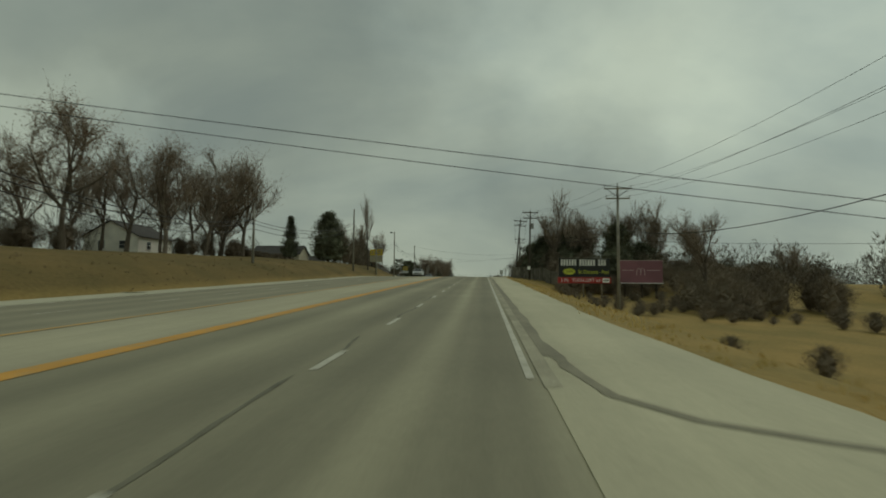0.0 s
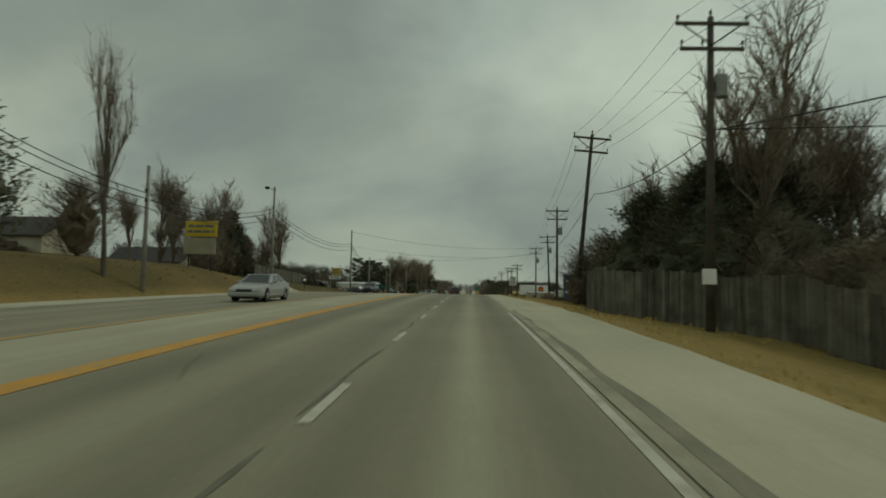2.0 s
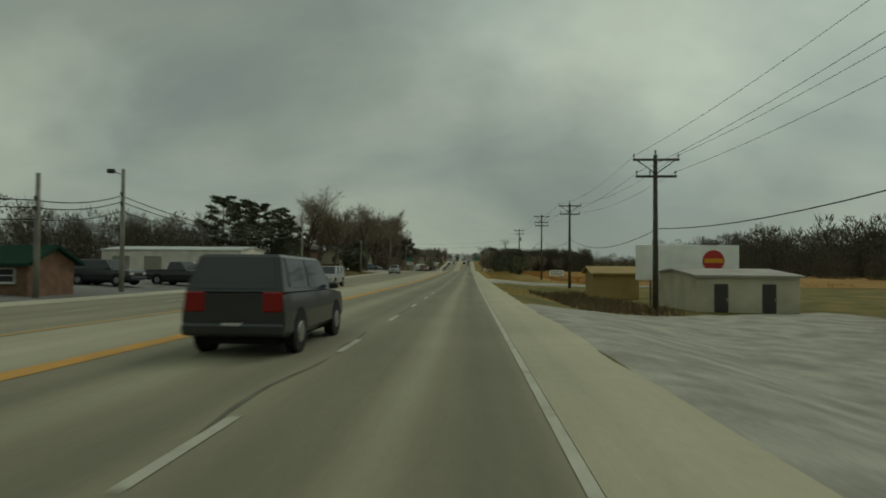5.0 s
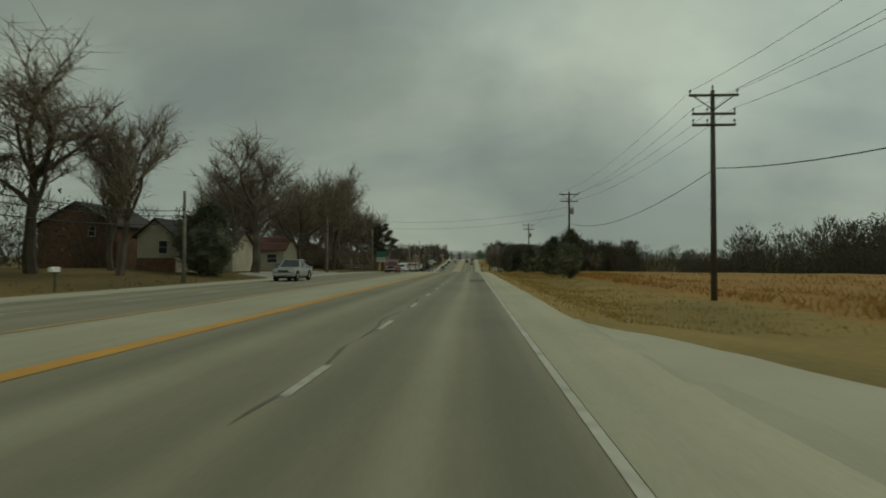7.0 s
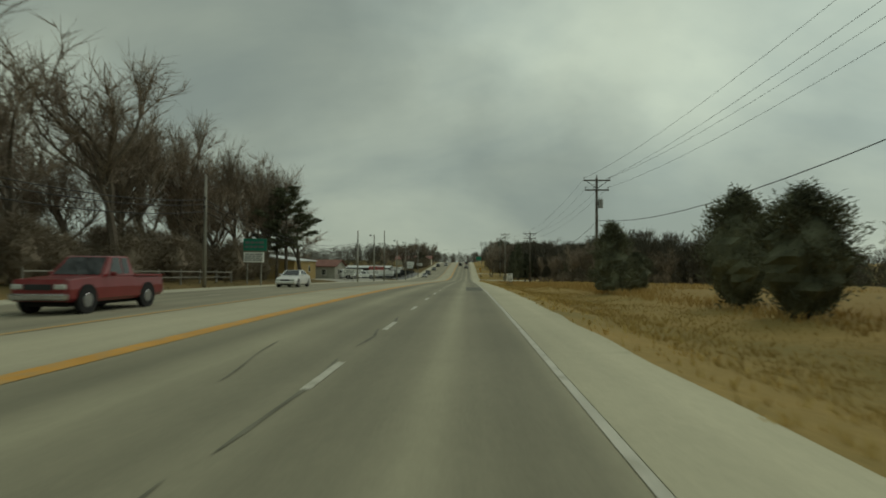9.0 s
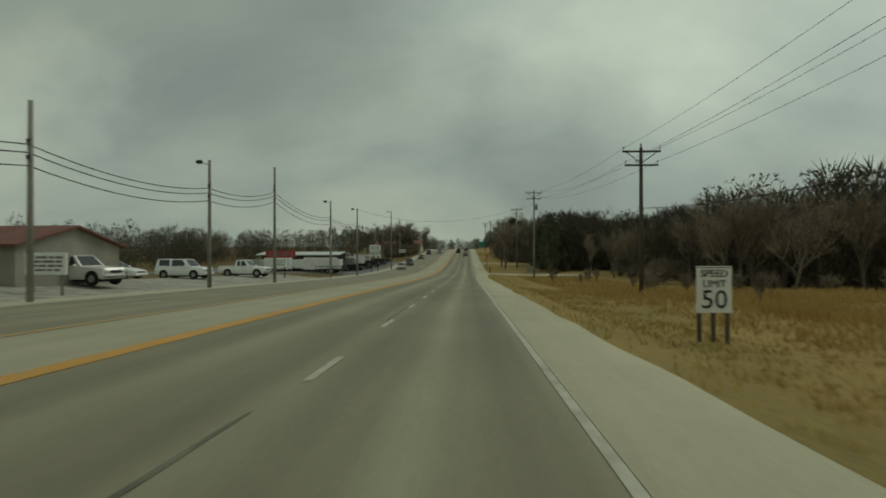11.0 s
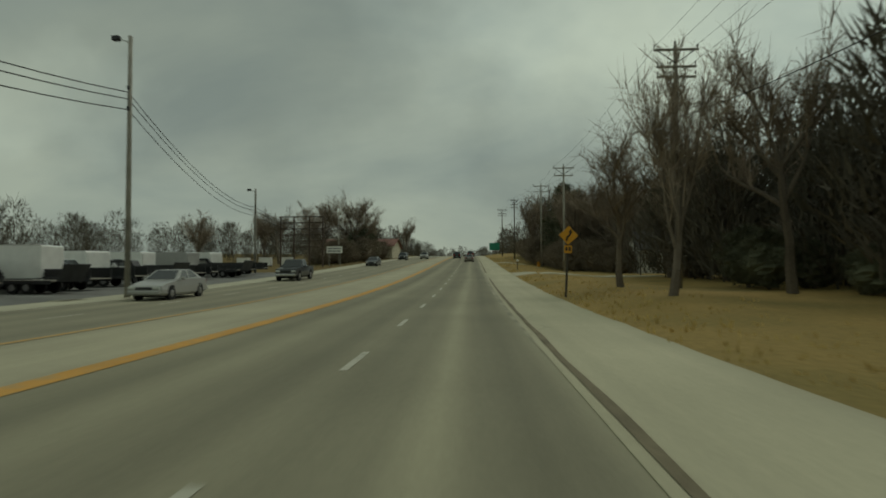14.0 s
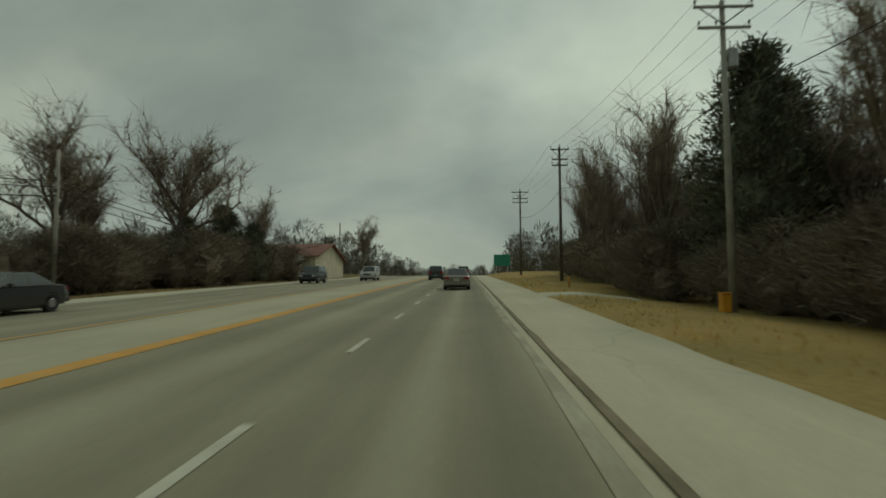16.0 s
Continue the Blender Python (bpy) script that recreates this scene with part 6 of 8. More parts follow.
def vehicle(kind, x, y, colour, label, rz=0.0, category="car", lift=None, group=""):
    """A car whose nose points to -y before it is turned by rz."""
    c = CARS[kind]
    z = (prof(y) if LEFT_EDGE < x < 3 else land(x, y) + 0.05) + 0.012 if lift is None else lift
    t = thing({"sedan": "sedan", "suv": "sport_utility_vehicle", "pickup": "pickup_truck"}[kind], x, y, z, label, category, group, rz=rz)
    slope = math.degrees(math.atan2(prof(y + 2) - prof(y - 2), 4.0))
    t.rotation_euler = (radians(slope * math.cos(radians(rz))), 0, radians(rz))
    bd = part("body", loft(bmesh.new(), [body_ring(*r) for r in c["body"]]), colour, t)
    (y0, z0, w0), (y1, z1, w1), (y2, z2, w2), (y3, z3, w3) = c["cabin"]
    bm = bmesh.new()
    v = [bm.verts.new(p) for p in ((-w0, y0, z0), (w0, y0, z0), (-w1, y1, z1), (w1, y1, z1), (-w2, y2, z2), (w2, y2, z2), (-w3, y3, z3), (w3, y3, z3))]
    for f in ((0, 1, 3, 2), (2, 3, 5, 4), (4, 5, 7, 6), (0, 2, 4, 6), (1, 7, 5, 3), (0, 6, 7, 1)):
        bm.faces.new([v[i] for i in f])
    edges = [e for e in bm.edges if all(abs(q.co.z) > z0 + 0.2 for q in e.verts)]
    bmesh.ops.bevel(bm, geom=edges, offset=0.05, segments=1, affect="EDGES")
    cab = part("cabin", bm, colour, t)

    def pane(name, quad, inset, off):
        q = [Vector(p) for p in quad]
        mid = sum(q, Vector()) / 4
        nrm = (q[1] - q[0]).cross(q[2] - q[0]).normalized()
        if nrm.dot(mid - Vector((0, (y1 + y2) / 2, 0.9))) < 0:
            nrm = -nrm
        bm2 = bmesh.new()
        lo = [bm2.verts.new(mid + (p - mid) * inset + nrm * off) for p in q]
        hi = [bm2.verts.new(mid + (p - mid) * inset + nrm * (off - 0.02)) for p in q]
        bm2.faces.new(lo)
        bm2.faces.new(hi[::-1])
        for i in range(4):
            bm2.faces.new((lo[i], lo[(i + 1) % 4], hi[(i + 1) % 4], hi[i]))
        part(name, bm2, M_PANE, cab, "dark glass")

    pane("windscreen", ((-w0, y0, z0), (w0, y0, z0), (w1, y1, z1), (-w1, y1, z1)), 0.86, 0.012)
    pane("rear_window", ((-w3, y3, z3), (w3, y3, z3), (w2, y2, z2), (-w2, y2, z2)), 0.84, 0.012)
    for s in (-1, 1):
        ym = (y1 + y2) / 2
        wm = (w1 + w2) / 2
        pane("side_window", ((s * w0, y0 + 0.28, z0 + 0.02), (s * (w0 + w3) / 2, ym, z0 + 0.02), (s * wm, ym, z1), (s * w1, y1 + 0.06, z1)), 0.84, 0.012)
        pane("side_window", ((s * (w0 + w3) / 2, ym, z0 + 0.02), (s * w3, y3 - 0.25, z3 + 0.02), (s * w2, y2 - 0.04, z2), (s * wm, ym, z1)), 0.82, 0.012)
    yf, yr = c["body"][0][0], c["body"][-1][0]
    wf, zf0, zf1 = c["body"][1][1], c["body"][1][2], c["body"][1][3]
    wr, zr0, zr1 = c["body"][-2][1], c["body"][-2][2], c["body"][-2][3]
    part("front_bumper", B(0, yf + 0.02, zf0 + 0.14, 2 * wf * 0.96, 0.22, 0.2, bevel=0.04), M_CHROME if kind == "pickup" else colour, t)
    part("rear_bumper", B(0, yr - 0.02, zr0 + 0.17, 2 * wr * 0.97, 0.22, 0.2, bevel=0.04), M_CHROME if kind == "pickup" else colour, t)
    part("grille", B(0, yf - 0.005, (zf0 + zf1) / 2 + 0.1, wf * 0.95, 0.06, (zf1 - zf0) * 0.26, bevel=0.01), M_DARKSTEEL, t)
    for s in (-1, 1):
        part("headlight", B(s * wf * 0.72, yf + 0.02, (zf0 + zf1) / 2 + 0.11, wf * 0.40, 0.1, 0.15, bevel=0.03), M_LAMP, t, "clear headlight")
        part("tail_light", B(s * wr * 0.74, yr - 0.03, zr1 - 0.17, wr * 0.38, 0.1, 0.15 if kind == "sedan" else 0.34, bevel=0.02), M_TAIL, t, "red tail light")
        part("mirror", B(s * (w0 + 0.13), y0 + 0.35, z0 + 0.08, 0.2, 0.1, 0.13, bevel=0.03), colour, t)
    pl = part("number_plate", B(0, yr + (0.07 if kind != "pickup" else 0.1), zr0 + (0.42 if kind == "sedan" else 0.2), 0.34, 0.02, 0.17), M_PLATE, t, "pale plate")
    part("print_bar", B(0, yr + (0.083 if kind != "pickup" else 0.113), zr0 + (0.42 if kind == "sedan" else 0.2), 0.24, 0.006, 0.07), M_SIGNGREY, pl)
    part("underbody", B(0, 0, c["r"] * 0.8, 1.3, (yr - yf) * 0.86, 0.2), M_UNDER, t)
    for yy in c["wheels"]:
        for s in (-1, 1):
            wx = s * (c["body"][2][1] - 0.10)
            ty = part("wheel", R((wx - s * 0.11, yy, c["r"]), (wx + s * 0.11, yy, c["r"]), c["r"], c["r"] * 0.97, 18), M_TYRE, t)
            part("rim", R((wx + s * 0.085, yy, c["r"]), (wx + s * 0.122, yy, c["r"]), c["r"] * 0.62, c["r"] * 0.5, 14), M_RIM, ty)
            # A flush black disc paints the shaded wheel opening on the solid side.
            part("wheel_opening_shade", R((wx + s * 0.02, yy, c["r"] + 0.03), (wx + s * 0.105, yy, c["r"] + 0.03), c["r"] * 1.16, c["r"] * 1.16, 18), M_UNDER, t)
    if kind == "pickup":
        # The body is solid here; a black sheet imitates the bed's shaded hollow.
        part("bed_hollow_shade", B(0, 1.68, 1.105, 1.62, 1.66, 0.012), M_UNDER, t, "black sheet for the shaded hollow of the bed")
        for s in (-1, 1):
            part("bed_rail", B(s * 0.88, 1.68, 1.13, 0.10, 1.74, 0.07, bevel=0.01), colour, t)
        part("tailgate", B(0, 2.58, 1.0, 1.7, 0.07, 0.34, bevel=0.01), colour, t)
    return t


# ahead on the own side
vehicle("sedan", -0.6, 606.5, P_GOLD, "grey-gold sedan seen from behind in the own lane", 180)
vehicle("suv", -3.8, 640.0, P_DARKGREEN, "dark green sport utility vehicle in the inner lane", 180, "car")
vehicle("pickup", -0.5, 662.0, P_DARK, "charcoal pickup truck far ahead in the own lane", 180, "truck")
# oncoming
ON = "oncoming cars"
vehicle("suv", -3.6, 187.0, P_DARK, "charcoal sport utility vehicle in the inner lane, seen from behind", 180)
vehicle("sedan", -11.5, 97.5, P_SILVER, "silver sedan in the inner oncoming lane", group=ON)
vehicle("sedan", -14.2, 146.5, P_NAVY, "dark navy hatch sedan in the oncoming lane", group=ON)
vehicle("sedan", -11.8, 206.0, P_GOLD, "grey sedan in the oncoming lane", group=ON)
vehicle("suv", -11.6, 224.0, P_SILVER, "silver sport utility vehicle in the oncoming lane", group=ON)
vehicle("pickup", -15.0, 293.5, P_SILVER, "silver pickup truck in the outer oncoming lane", category="truck", group=ON)
vehicle("pickup", -12.6, 337.0, P_RED, "deep red pickup truck in the oncoming lane", category="truck", group=ON)
vehicle("sedan", -14.8, 366.5, P_WHITE, "white sedan in the oncoming lane", group=ON)
vehicle("sedan", -15.2, 523.5, P_SILVER, "silver sedan in the outer oncoming lane", group=ON)
vehicle("pickup", -15.5, 545.0, P_DARK, "charcoal pickup truck in the outer oncoming lane", category="truck", group=ON)
vehicle("sedan", -15.5, 585.2, P_BLACK, "black sedan in the outer oncoming lane", group=ON)
vehicle("suv", -15.6, 625.0, P_DARK, "dark sport utility vehicle in the outer oncoming lane", group=ON)
vehicle("suv", -11.8, 637.0, P_SILVER, "silver sport utility vehicle in the inner oncoming lane", group=ON)
# parked
vehicle("sedan", -24.3, 322.5, P_BLUE, "pale blue sedan parked across the house frontage", 62)
vehicle("pickup", 14.6, 173.2, P_WHITE, "white pickup truck parked before the grey shop", -78, "truck")
vehicle("pickup", -23.5, 424.5, P_WHITE, "white pickup truck parked at the grey shop", 80, "truck")
LOT = "cars on the lot"
lot = ((-33, 205, "sedan", P_WHITE, 70), (-30, 206, "sedan", P_SILVER, 80), (-27.5, 208, "suv", P_SILVER, 60), (-36.5, 203, "sedan", P_SILVER, 75), (-27.0, 214, "sedan", P_DARK, 95), (-24.0, 213, "suv", P_DARK, 85),
       (-21.8, 219, "pickup", P_DARK, 80), (-31, 222, "sedan", P_WHITE, 90), (-38, 214, "suv", P_WHITE, 80), (-24.5, 225, "suv", P_WHITE, 20), (-26.5, 200, "sedan", P_DARK, 80))
for x, y, k, p, r in lot:
    vehicle(k, x, y, p, {P_WHITE: "white", P_SILVER: "silver", P_DARK: "charcoal"}[p] + " " + {"sedan": "sedan", "suv": "sport utility vehicle", "pickup": "pickup truck"}[k] + " parked on the sales lot", r, group=LOT)
for x, y, k, p, r, lab in ((-31.5, 152.0, "pickup", P_NAVY, 75, "dark navy pickup truck parked on the bank"), (-35.5, 149.0, "suv", P_BLUE, 80, "pale blue sport utility vehicle parked on the bank"), (-27.0, 163.5, "sedan", P_NAVY, 80, "dark navy sedan parked behind the lot sign"),
                           (-28.5, 436.0, "sedan", P_WHITE, 85, "white sedan parked at the dealer"), (-25.0, 440.5, "suv", P_WHITE, 85, "white sport utility vehicle parked at the dealer"), (-24.0, 452.0, "pickup", P_WHITE, 85, "white pickup truck parked at the dealer"),
                           (-27.5, 463.0, "sedan", P_DARK, 85, "charcoal sedan parked at the dealer"), (-26.0, 645.0, "pickup", P_RED, 80, "red pickup truck parked at the shop")):
    vehicle(k, x, y, p, lab, r)


def wheels_pair(t, xs, y, z, r=0.34):
    for x in xs:
        for s in (-1, 1):
            ty = part("wheel", R((x, s * y - 0.1, z), (x, s * y + 0.1, z), r, r, 14), M_TYRE, t)
            part("rim", R((x, s * (y + 0.09), z), (x, s * (y + 0.115), z), r * 0.55, r * 0.5, 10), M_RIM, ty)


def box_trailer(x, y, length, height, colour, label, rz=0.0, windows=0, nose=0.0):
    """A closed trailer on two axles, its length along its own x."""
    t = thing("cargo_trailer", x, y, land(x, y) + 0.06, label, "trailer", "closed trailers on the lot", rz=rz)
    pts = [(-length / 2, 0.55), (length / 2, 0.55), (length / 2 + nose, 0.55 + height * 0.45), (length / 2 + nose, 0.52 + height), (length / 2 + nose - 0.1, 0.6 + height), (-length / 2 + 0.1, 0.6 + height), (-length / 2, 0.52 + height)]
    b = part("box", poly(bmesh.new(), pts, "y", -1.05, 1.05), colour, t)
    part("lower_trim", B(0, -1.06, 0.62, length, 0.03, 0.16), M_STEEL, b)
    part("roof_rail", B(nose / 2, -1.04, 0.58 + height, length + nose, 0.06, 0.06), M_TRIM, b)
    part("rear_door", B(-length / 2 - 0.02, 0, 0.6 + height * 0.47, 0.05, 1.8, height * 0.86), colour, b)
    for i in range(windows):
        part("side_window", B(-length * 0.3 + i * length * 0.28, -1.065, 0.55 + height * 0.68, 0.6, 0.03, 0.4), M_PANE, b)
    part("fender", B(-0.4, -1.09, 0.78, 1.9, 0.12, 0.1, bevel=0.03), M_DARKSTEEL, t)
    wheels_pair(t, (-0.85, 0.0), 0.98, 0.34)
    part("tongue", R((length / 2, 0, 0.5), (length / 2 + 1.2, 0, 0.5), 0.06, 0.05, 6), M_DARKSTEEL, t)
    part("jack", R((length / 2 + 0.9, 0, 0.0), (length / 2 + 0.9, 0, 0.75), 0.04, 0.04, 6), M_STEEL, t)
    return t


def flat_trailer(x, y, length, label, rz=0.0, rails=True, ramp=False, goose=False, sides=False):
    t = thing("flatbed_trailer", x, y, land(x, y) + 0.06, label, "trailer", "flatbed trailers on the lot", rz=rz)
    part("deck", B(0, 0, 0.68, length, 1.95, 0.08, bevel=0.01), M_GREYPOLE, t, "grey plank deck")
    for s in (-1, 1):
        part("side_beam", B(0, s * 1.0, 0.62, length, 0.08, 0.2), M_DARKSTEEL, t)
    if rails:
        for s in (-1, 1):
            part("rail", B(0, s * 1.0, 1.15, length, 0.05, 0.06), M_DARKSTEEL, t)
            for i in range(5):
                part("stanchion", B(-length / 2 + length * i / 4, s * 1.0, 0.92, 0.05, 0.05, 0.5), M_DARKSTEEL, t)
    if sides:
        for s in (-1, 1):
            part("side_panel", B(0, s * 0.98, 0.98, length * 0.98, 0.05, 0.55), P_BLACK, t, "black steel side")
        part("end_panel", B(length / 2 - 0.05, 0, 0.98, 0.05, 1.9, 0.55), P_BLACK, t)
    wheels_pair(t, (-0.75, 0.1), 0.86, 0.34)
    for s in (-1, 1):
        part("fender", B(-0.32, s * 1.08, 0.78, 1.8, 0.2, 0.06, bevel=0.02), M_DARKSTEEL, t)
    if goose:
        part("gooseneck", poly(bmesh.new(), [(length / 2 - 0.3, 0.6), (length / 2 + 0.4, 1.7), (length / 2 + 2.0, 1.7), (length / 2 + 2.0, 1.5), (length / 2 + 0.6, 1.5), (length / 2, 0.6)], "y", -0.5, 0.5), M_DARKSTEEL, t)
        part("jack", R((length / 2 + 1.7, 0, 0.0), (length / 2 + 1.7, 0, 1.5), 0.06, 0.06, 6), M_DARKSTEEL, t)
    else:
        part("tongue", R((length / 2, 0, 0.58), (length / 2 + 1.3, 0, 0.5), 0.07, 0.05, 6), M_DARKSTEEL, t)
        part("jack", R((length / 2 + 1.0, 0, 0.0), (length / 2 + 1.0, 0, 0.8), 0.04, 0.04, 6), M_STEEL, t)
    if ramp:
        part("ramp", B(-length / 2 - 0.5, 0, 1.1, 0.06, 1.8, 1.0, ry=-25), M_DARKSTEEL, t)
    return t


box_trailer(-34.8, 495.5, 4.6, 2.0, P_WHITE, "white closed cargo trailer on the grass", 178)
box_trailer(-34.0, 502.0, 8.0, 1.7, P_WHITE, "long white gooseneck horse trailer with dark windows", 2, 3, 1.6)
box_trailer(-28.4, 499.2, 5.0, 2.1, P_WHITE, "white horse trailer beside the shed", 10, 2, 1.2)
box_trailer(-32.0, 517.6, 3.6, 2.0, P_REDBOX, "red closed trailer in the row", 8)
box_trailer(-28.0, 520.4, 3.4, 1.9, P_REDBOX, "red closed trailer in the row", 4)
box_trailer(-26.0, 516.0, 3.0, 2.0, P_SILVER, "silver closed trailer in the row", 5)
box_trailer(-27.0, 527.5, 5.0, 2.0, P_WHITE, "white closed trailer in the row", 5)
box_trailer(-37.0, 523.0, 5.0, 2.1, P_WHITE, "white closed trailer at the back of the lot", 0, 1)
box_trailer(-41.0, 499.0, 4.0, 1.7, P_SILVER, "pale closed trailer at the back of the grass", 175)
for i in range(18):
    y = 489 + i * 3.9 + 0.7 * (i % 2)
    if 498 < y < 503:
        continue
    flat_trailer(-23.6 - 0.7 * (i % 3), y, 4.4 + 0.6 * (i % 3), ("black high-sided utility trailer" if i % 3 else "black steel flatbed trailer with a grey plank deck"), 174 + 7 * ((i * 7) % 3), i % 2 == 0, i % 3 == 0, i % 4 == 1, i % 3 != 0)
for i, y in enumerate((519.5, 526.0, 533.0, 540.5, 547.0, 554.0)):
    box_trailer(-28.8 - 0.8 * (i % 2), y + 3.0, 3.6, 1.75, P_WHITE if i % 3 != 1 else P_SILVER, "short white-topped closed trailer behind the row", 178 - 5 * (i % 3))
box_trailer(-25.6, 492.6, 6.4, 1.75, P_WHITE, "white gooseneck horse trailer near the road", 176, 2, 1.5)
for i in range(5):
    flat_trailer(-32.5, 530 + i * 7.5, 5.2, "black gooseneck flatbed trailer", 175 + 6 * (i % 3), False, False, True)
for i in range(4):
    vehicle("pickup", -28.5 - 1.5 * (i % 2), 534 + 8 * i, (P_WHITE, P_SILVER, P_WHITE, P_WHITE)[i], "white or silver pickup truck parked among trailers", 85, "truck", group="trucks among the trailers")
for i, (x, y) in enumerate(((-43.5, 591.0), (-38.4, 590.5), (-35.2, 592.0), (-31.2, 591.6), (-47.5, 592.5))):
    t = thing("storage_tank", x, y, land(x, y), "white box-shaped utility trailer at the lot's edge", "trailer", "white boxes")
    part("shell", B(0, 0, 0.75, 1.9, 1.4, 1.3, bevel=0.06), P_WHITE, t)
    part("skid", B(0, 0, 0.05, 1.9, 1.0, 0.14), M_DARKSTEEL, t)
    part("lid", B(0, 0, 1.43, 1.96, 1.46, 0.08, bevel=0.02), M_TRIM, t)


# ---------------------------------------------------------------- trees
def tube_mesh(name, segs, material, sides):
    """Tapered prisms for branches: (p0, p1, r0, r1)."""
    n = len(segs)
    P0 = np.array([s[0] for s in segs], float)
    P1 = np.array([s[1] for s in segs], float)
    r0 = np.array([s[2] for s in segs], float)[:, None]
    r1 = np.array([s[3] for s in segs], float)[:, None]
    d = P1 - P0
    d /= np.linalg.norm(d, axis=1, keepdims=True) + 1e-9
    ref = np.where(np.abs(d[:, 2:3]) > 0.9, np.array([[1.0, 0, 0]]), np.array([[0, 0, 1.0]]))
    u = np.cross(d, ref)
    u /= np.linalg.norm(u, axis=1, keepdims=True) + 1e-9
    v = np.cross(d, u)
    rings = []
    for P, r in ((P0, r0), (P1, r1)):
        for k in range(sides):
            a = 2 * math.pi * k / sides
            rings.append(P + (u * math.cos(a) + v * math.sin(a)) * r)
    V = np.stack(rings, 1).reshape(-1, 3)
    base = np.arange(n)[:, None] * 2 * sides
    quads = []
    for k in range(sides):
        j = (k + 1) % sides
        quads.append(np.concatenate([base + k, base + j, base + sides + j, base + sides + k], 1))
    F = np.concatenate(quads, 0)
    me = bpy.data.meshes.new(name)
    me.from_pydata(V.tolist(), [], F.tolist())
    me.materials.append(material)
    return me


def grow(rng, h, spread, upright, fork, dense):
    """Segments of a bare tree: limbs, branches and hair-fine twigs."""
    limbs, fine, hair = [], [], []

    def branch(p, d, length, r, level):
        steps = (5, 4, 3, 2)[level]
        pts = [p]
        for i in range(steps):
            d = d + rng.normal(0, 0.09 + 0.05 * level, 3)
            d[2] += (0.10 * upright if level else 0.05)
            d = d / np.linalg.norm(d)
            q = pts[-1] + d * length / steps
            ra, rb = r * (1 - 0.6 * i / steps), r * (1 - 0.6 * (i + 1) / steps)
            (limbs if level <= 1 else fine).append((pts[-1], q, ra, rb))
            pts.append(q)
        if level == 3:
            for _ in range(dense):
                s = rng.uniform(0.0, 1.0)
                i = min(int(s * steps), steps - 1)
                base = pts[i] + (pts[i + 1] - pts[i]) * (s * steps - i)
                nd = d * 0.7 + rng.normal(0, 0.55, 3)
                nd[2] += 0.25 * upright
                nd = nd / np.linalg.norm(nd)
                hair.append((base, base + nd * length * rng.uniform(0.5, 1.1)))
            return
        n = (fork, 7, 6)[level]
        for k in range(n):
            s = rng.uniform(0.30, 1.0) if level == 0 else rng.uniform(0.25, 1.0)
            i = min(int(s * steps), steps - 1)
            base = pts[i] + (pts[i + 1] - pts[i]) * (s * steps - i)
            a = rng.uniform(0, 6.283)
            out = np.array([math.cos(a), math.sin(a), 0.0]) * spread
            nd = d * rng.uniform(0.4, 0.9) + out * rng.uniform(0.5, 1.0)
            nd[2] += 0.35 * upright + rng.normal(0, 0.18)
            nd = nd / np.linalg.norm(nd)
            branch(base, nd, length * (rng.uniform(0.55, 0.85) if level == 0 else rng.uniform(0.42, 0.66)), r * (0.46 if level == 0 else 0.42), level + 1)

    branch(np.array([0, 0, -0.2]), np.array([rng.normal(0, 0.04), rng.normal(0, 0.04), 1.0]), h * 0.55, h * 0.017 + 0.05, 0)
    top = np.percentile([s[1][2] for s in hair], 99.5)
    k = h / top
    return ([(a * k, b * k, r, q) for a, b, r, q in limbs], [(a * k, b * k, max(r, 0.014), max(q, 0.010)) for a, b, r, q in fine], [(a * k, b * k) for a, b in hair])


def leaf_cards(points, size, rng, slim=0.8, lean=None):
    """Small three-cornered leaf clumps at the points."""
    n = len(points)
    P = np.asarray(points)
    a = rng.normal(0, 1, (n, 3))
    if lean is not None:
        a = a * 0.55 + lean
    a /= np.linalg.norm(a, axis=1, keepdims=True)
    b = np.cross(a, rng.normal(0, 1, (n, 3)))
    b /= np.linalg.norm(b, axis=1, keepdims=True)
    s = size * rng.uniform(0.5, 1.3, (n, 1))
    V = np.stack([P + a * s, P - a * s * 0.5 + b * s * slim, P - a * s * 0.5 - b * s * slim], 1).reshape(-1, 3)
    F = np.arange(3 * n).reshape(-1, 3)
    return V, F


PROTO = {}


def bare_proto(key, h, spread, upright, fork, seed, leaves=0, dense=7):
    rng = np.random.default_rng(seed)
    limbs, fine, hair = grow(rng, h, spread, upright, fork, dense)
    trunk = tube_mesh("trunk", limbs, M_BARK, 6)
    crown = tube_mesh("crown", fine, M_TWIG, 3)
    # hair-fine twigs: slim three-cornered slivers added to the crown
    V = [tuple(v.co) for v in crown.vertices]
    F = [tuple(p.vertices) for p in crown.polygons]
    for a, b in hair:
        d = b - a
        u = np.cross(d, rng.normal(0, 1, 3))
        u = u / np.linalg.norm(u) * 0.019
        i = len(V)
        V += [tuple(a - u), tuple(a + u), tuple(b)]
        F.append((i, i + 1, i + 2))
    crown = bpy.data.meshes.new("crown")
    crown.from_pydata(V, [], F)
    crown.materials.append(M_TWIG)
    leaf = None
    if leaves:
        pts = [hair[rng.integers(len(hair))][1] + rng.normal(0, 0.04, 3) for _ in range(leaves)]
        V, F = leaf_cards(pts, 0.055, rng)
        leaf = bpy.data.meshes.new("foliage")
        leaf.from_pydata(V.tolist(), [], F.tolist())
        leaf.materials.append(M_OAKLEAF)
    PROTO[key] = (h, trunk, crown, leaf)


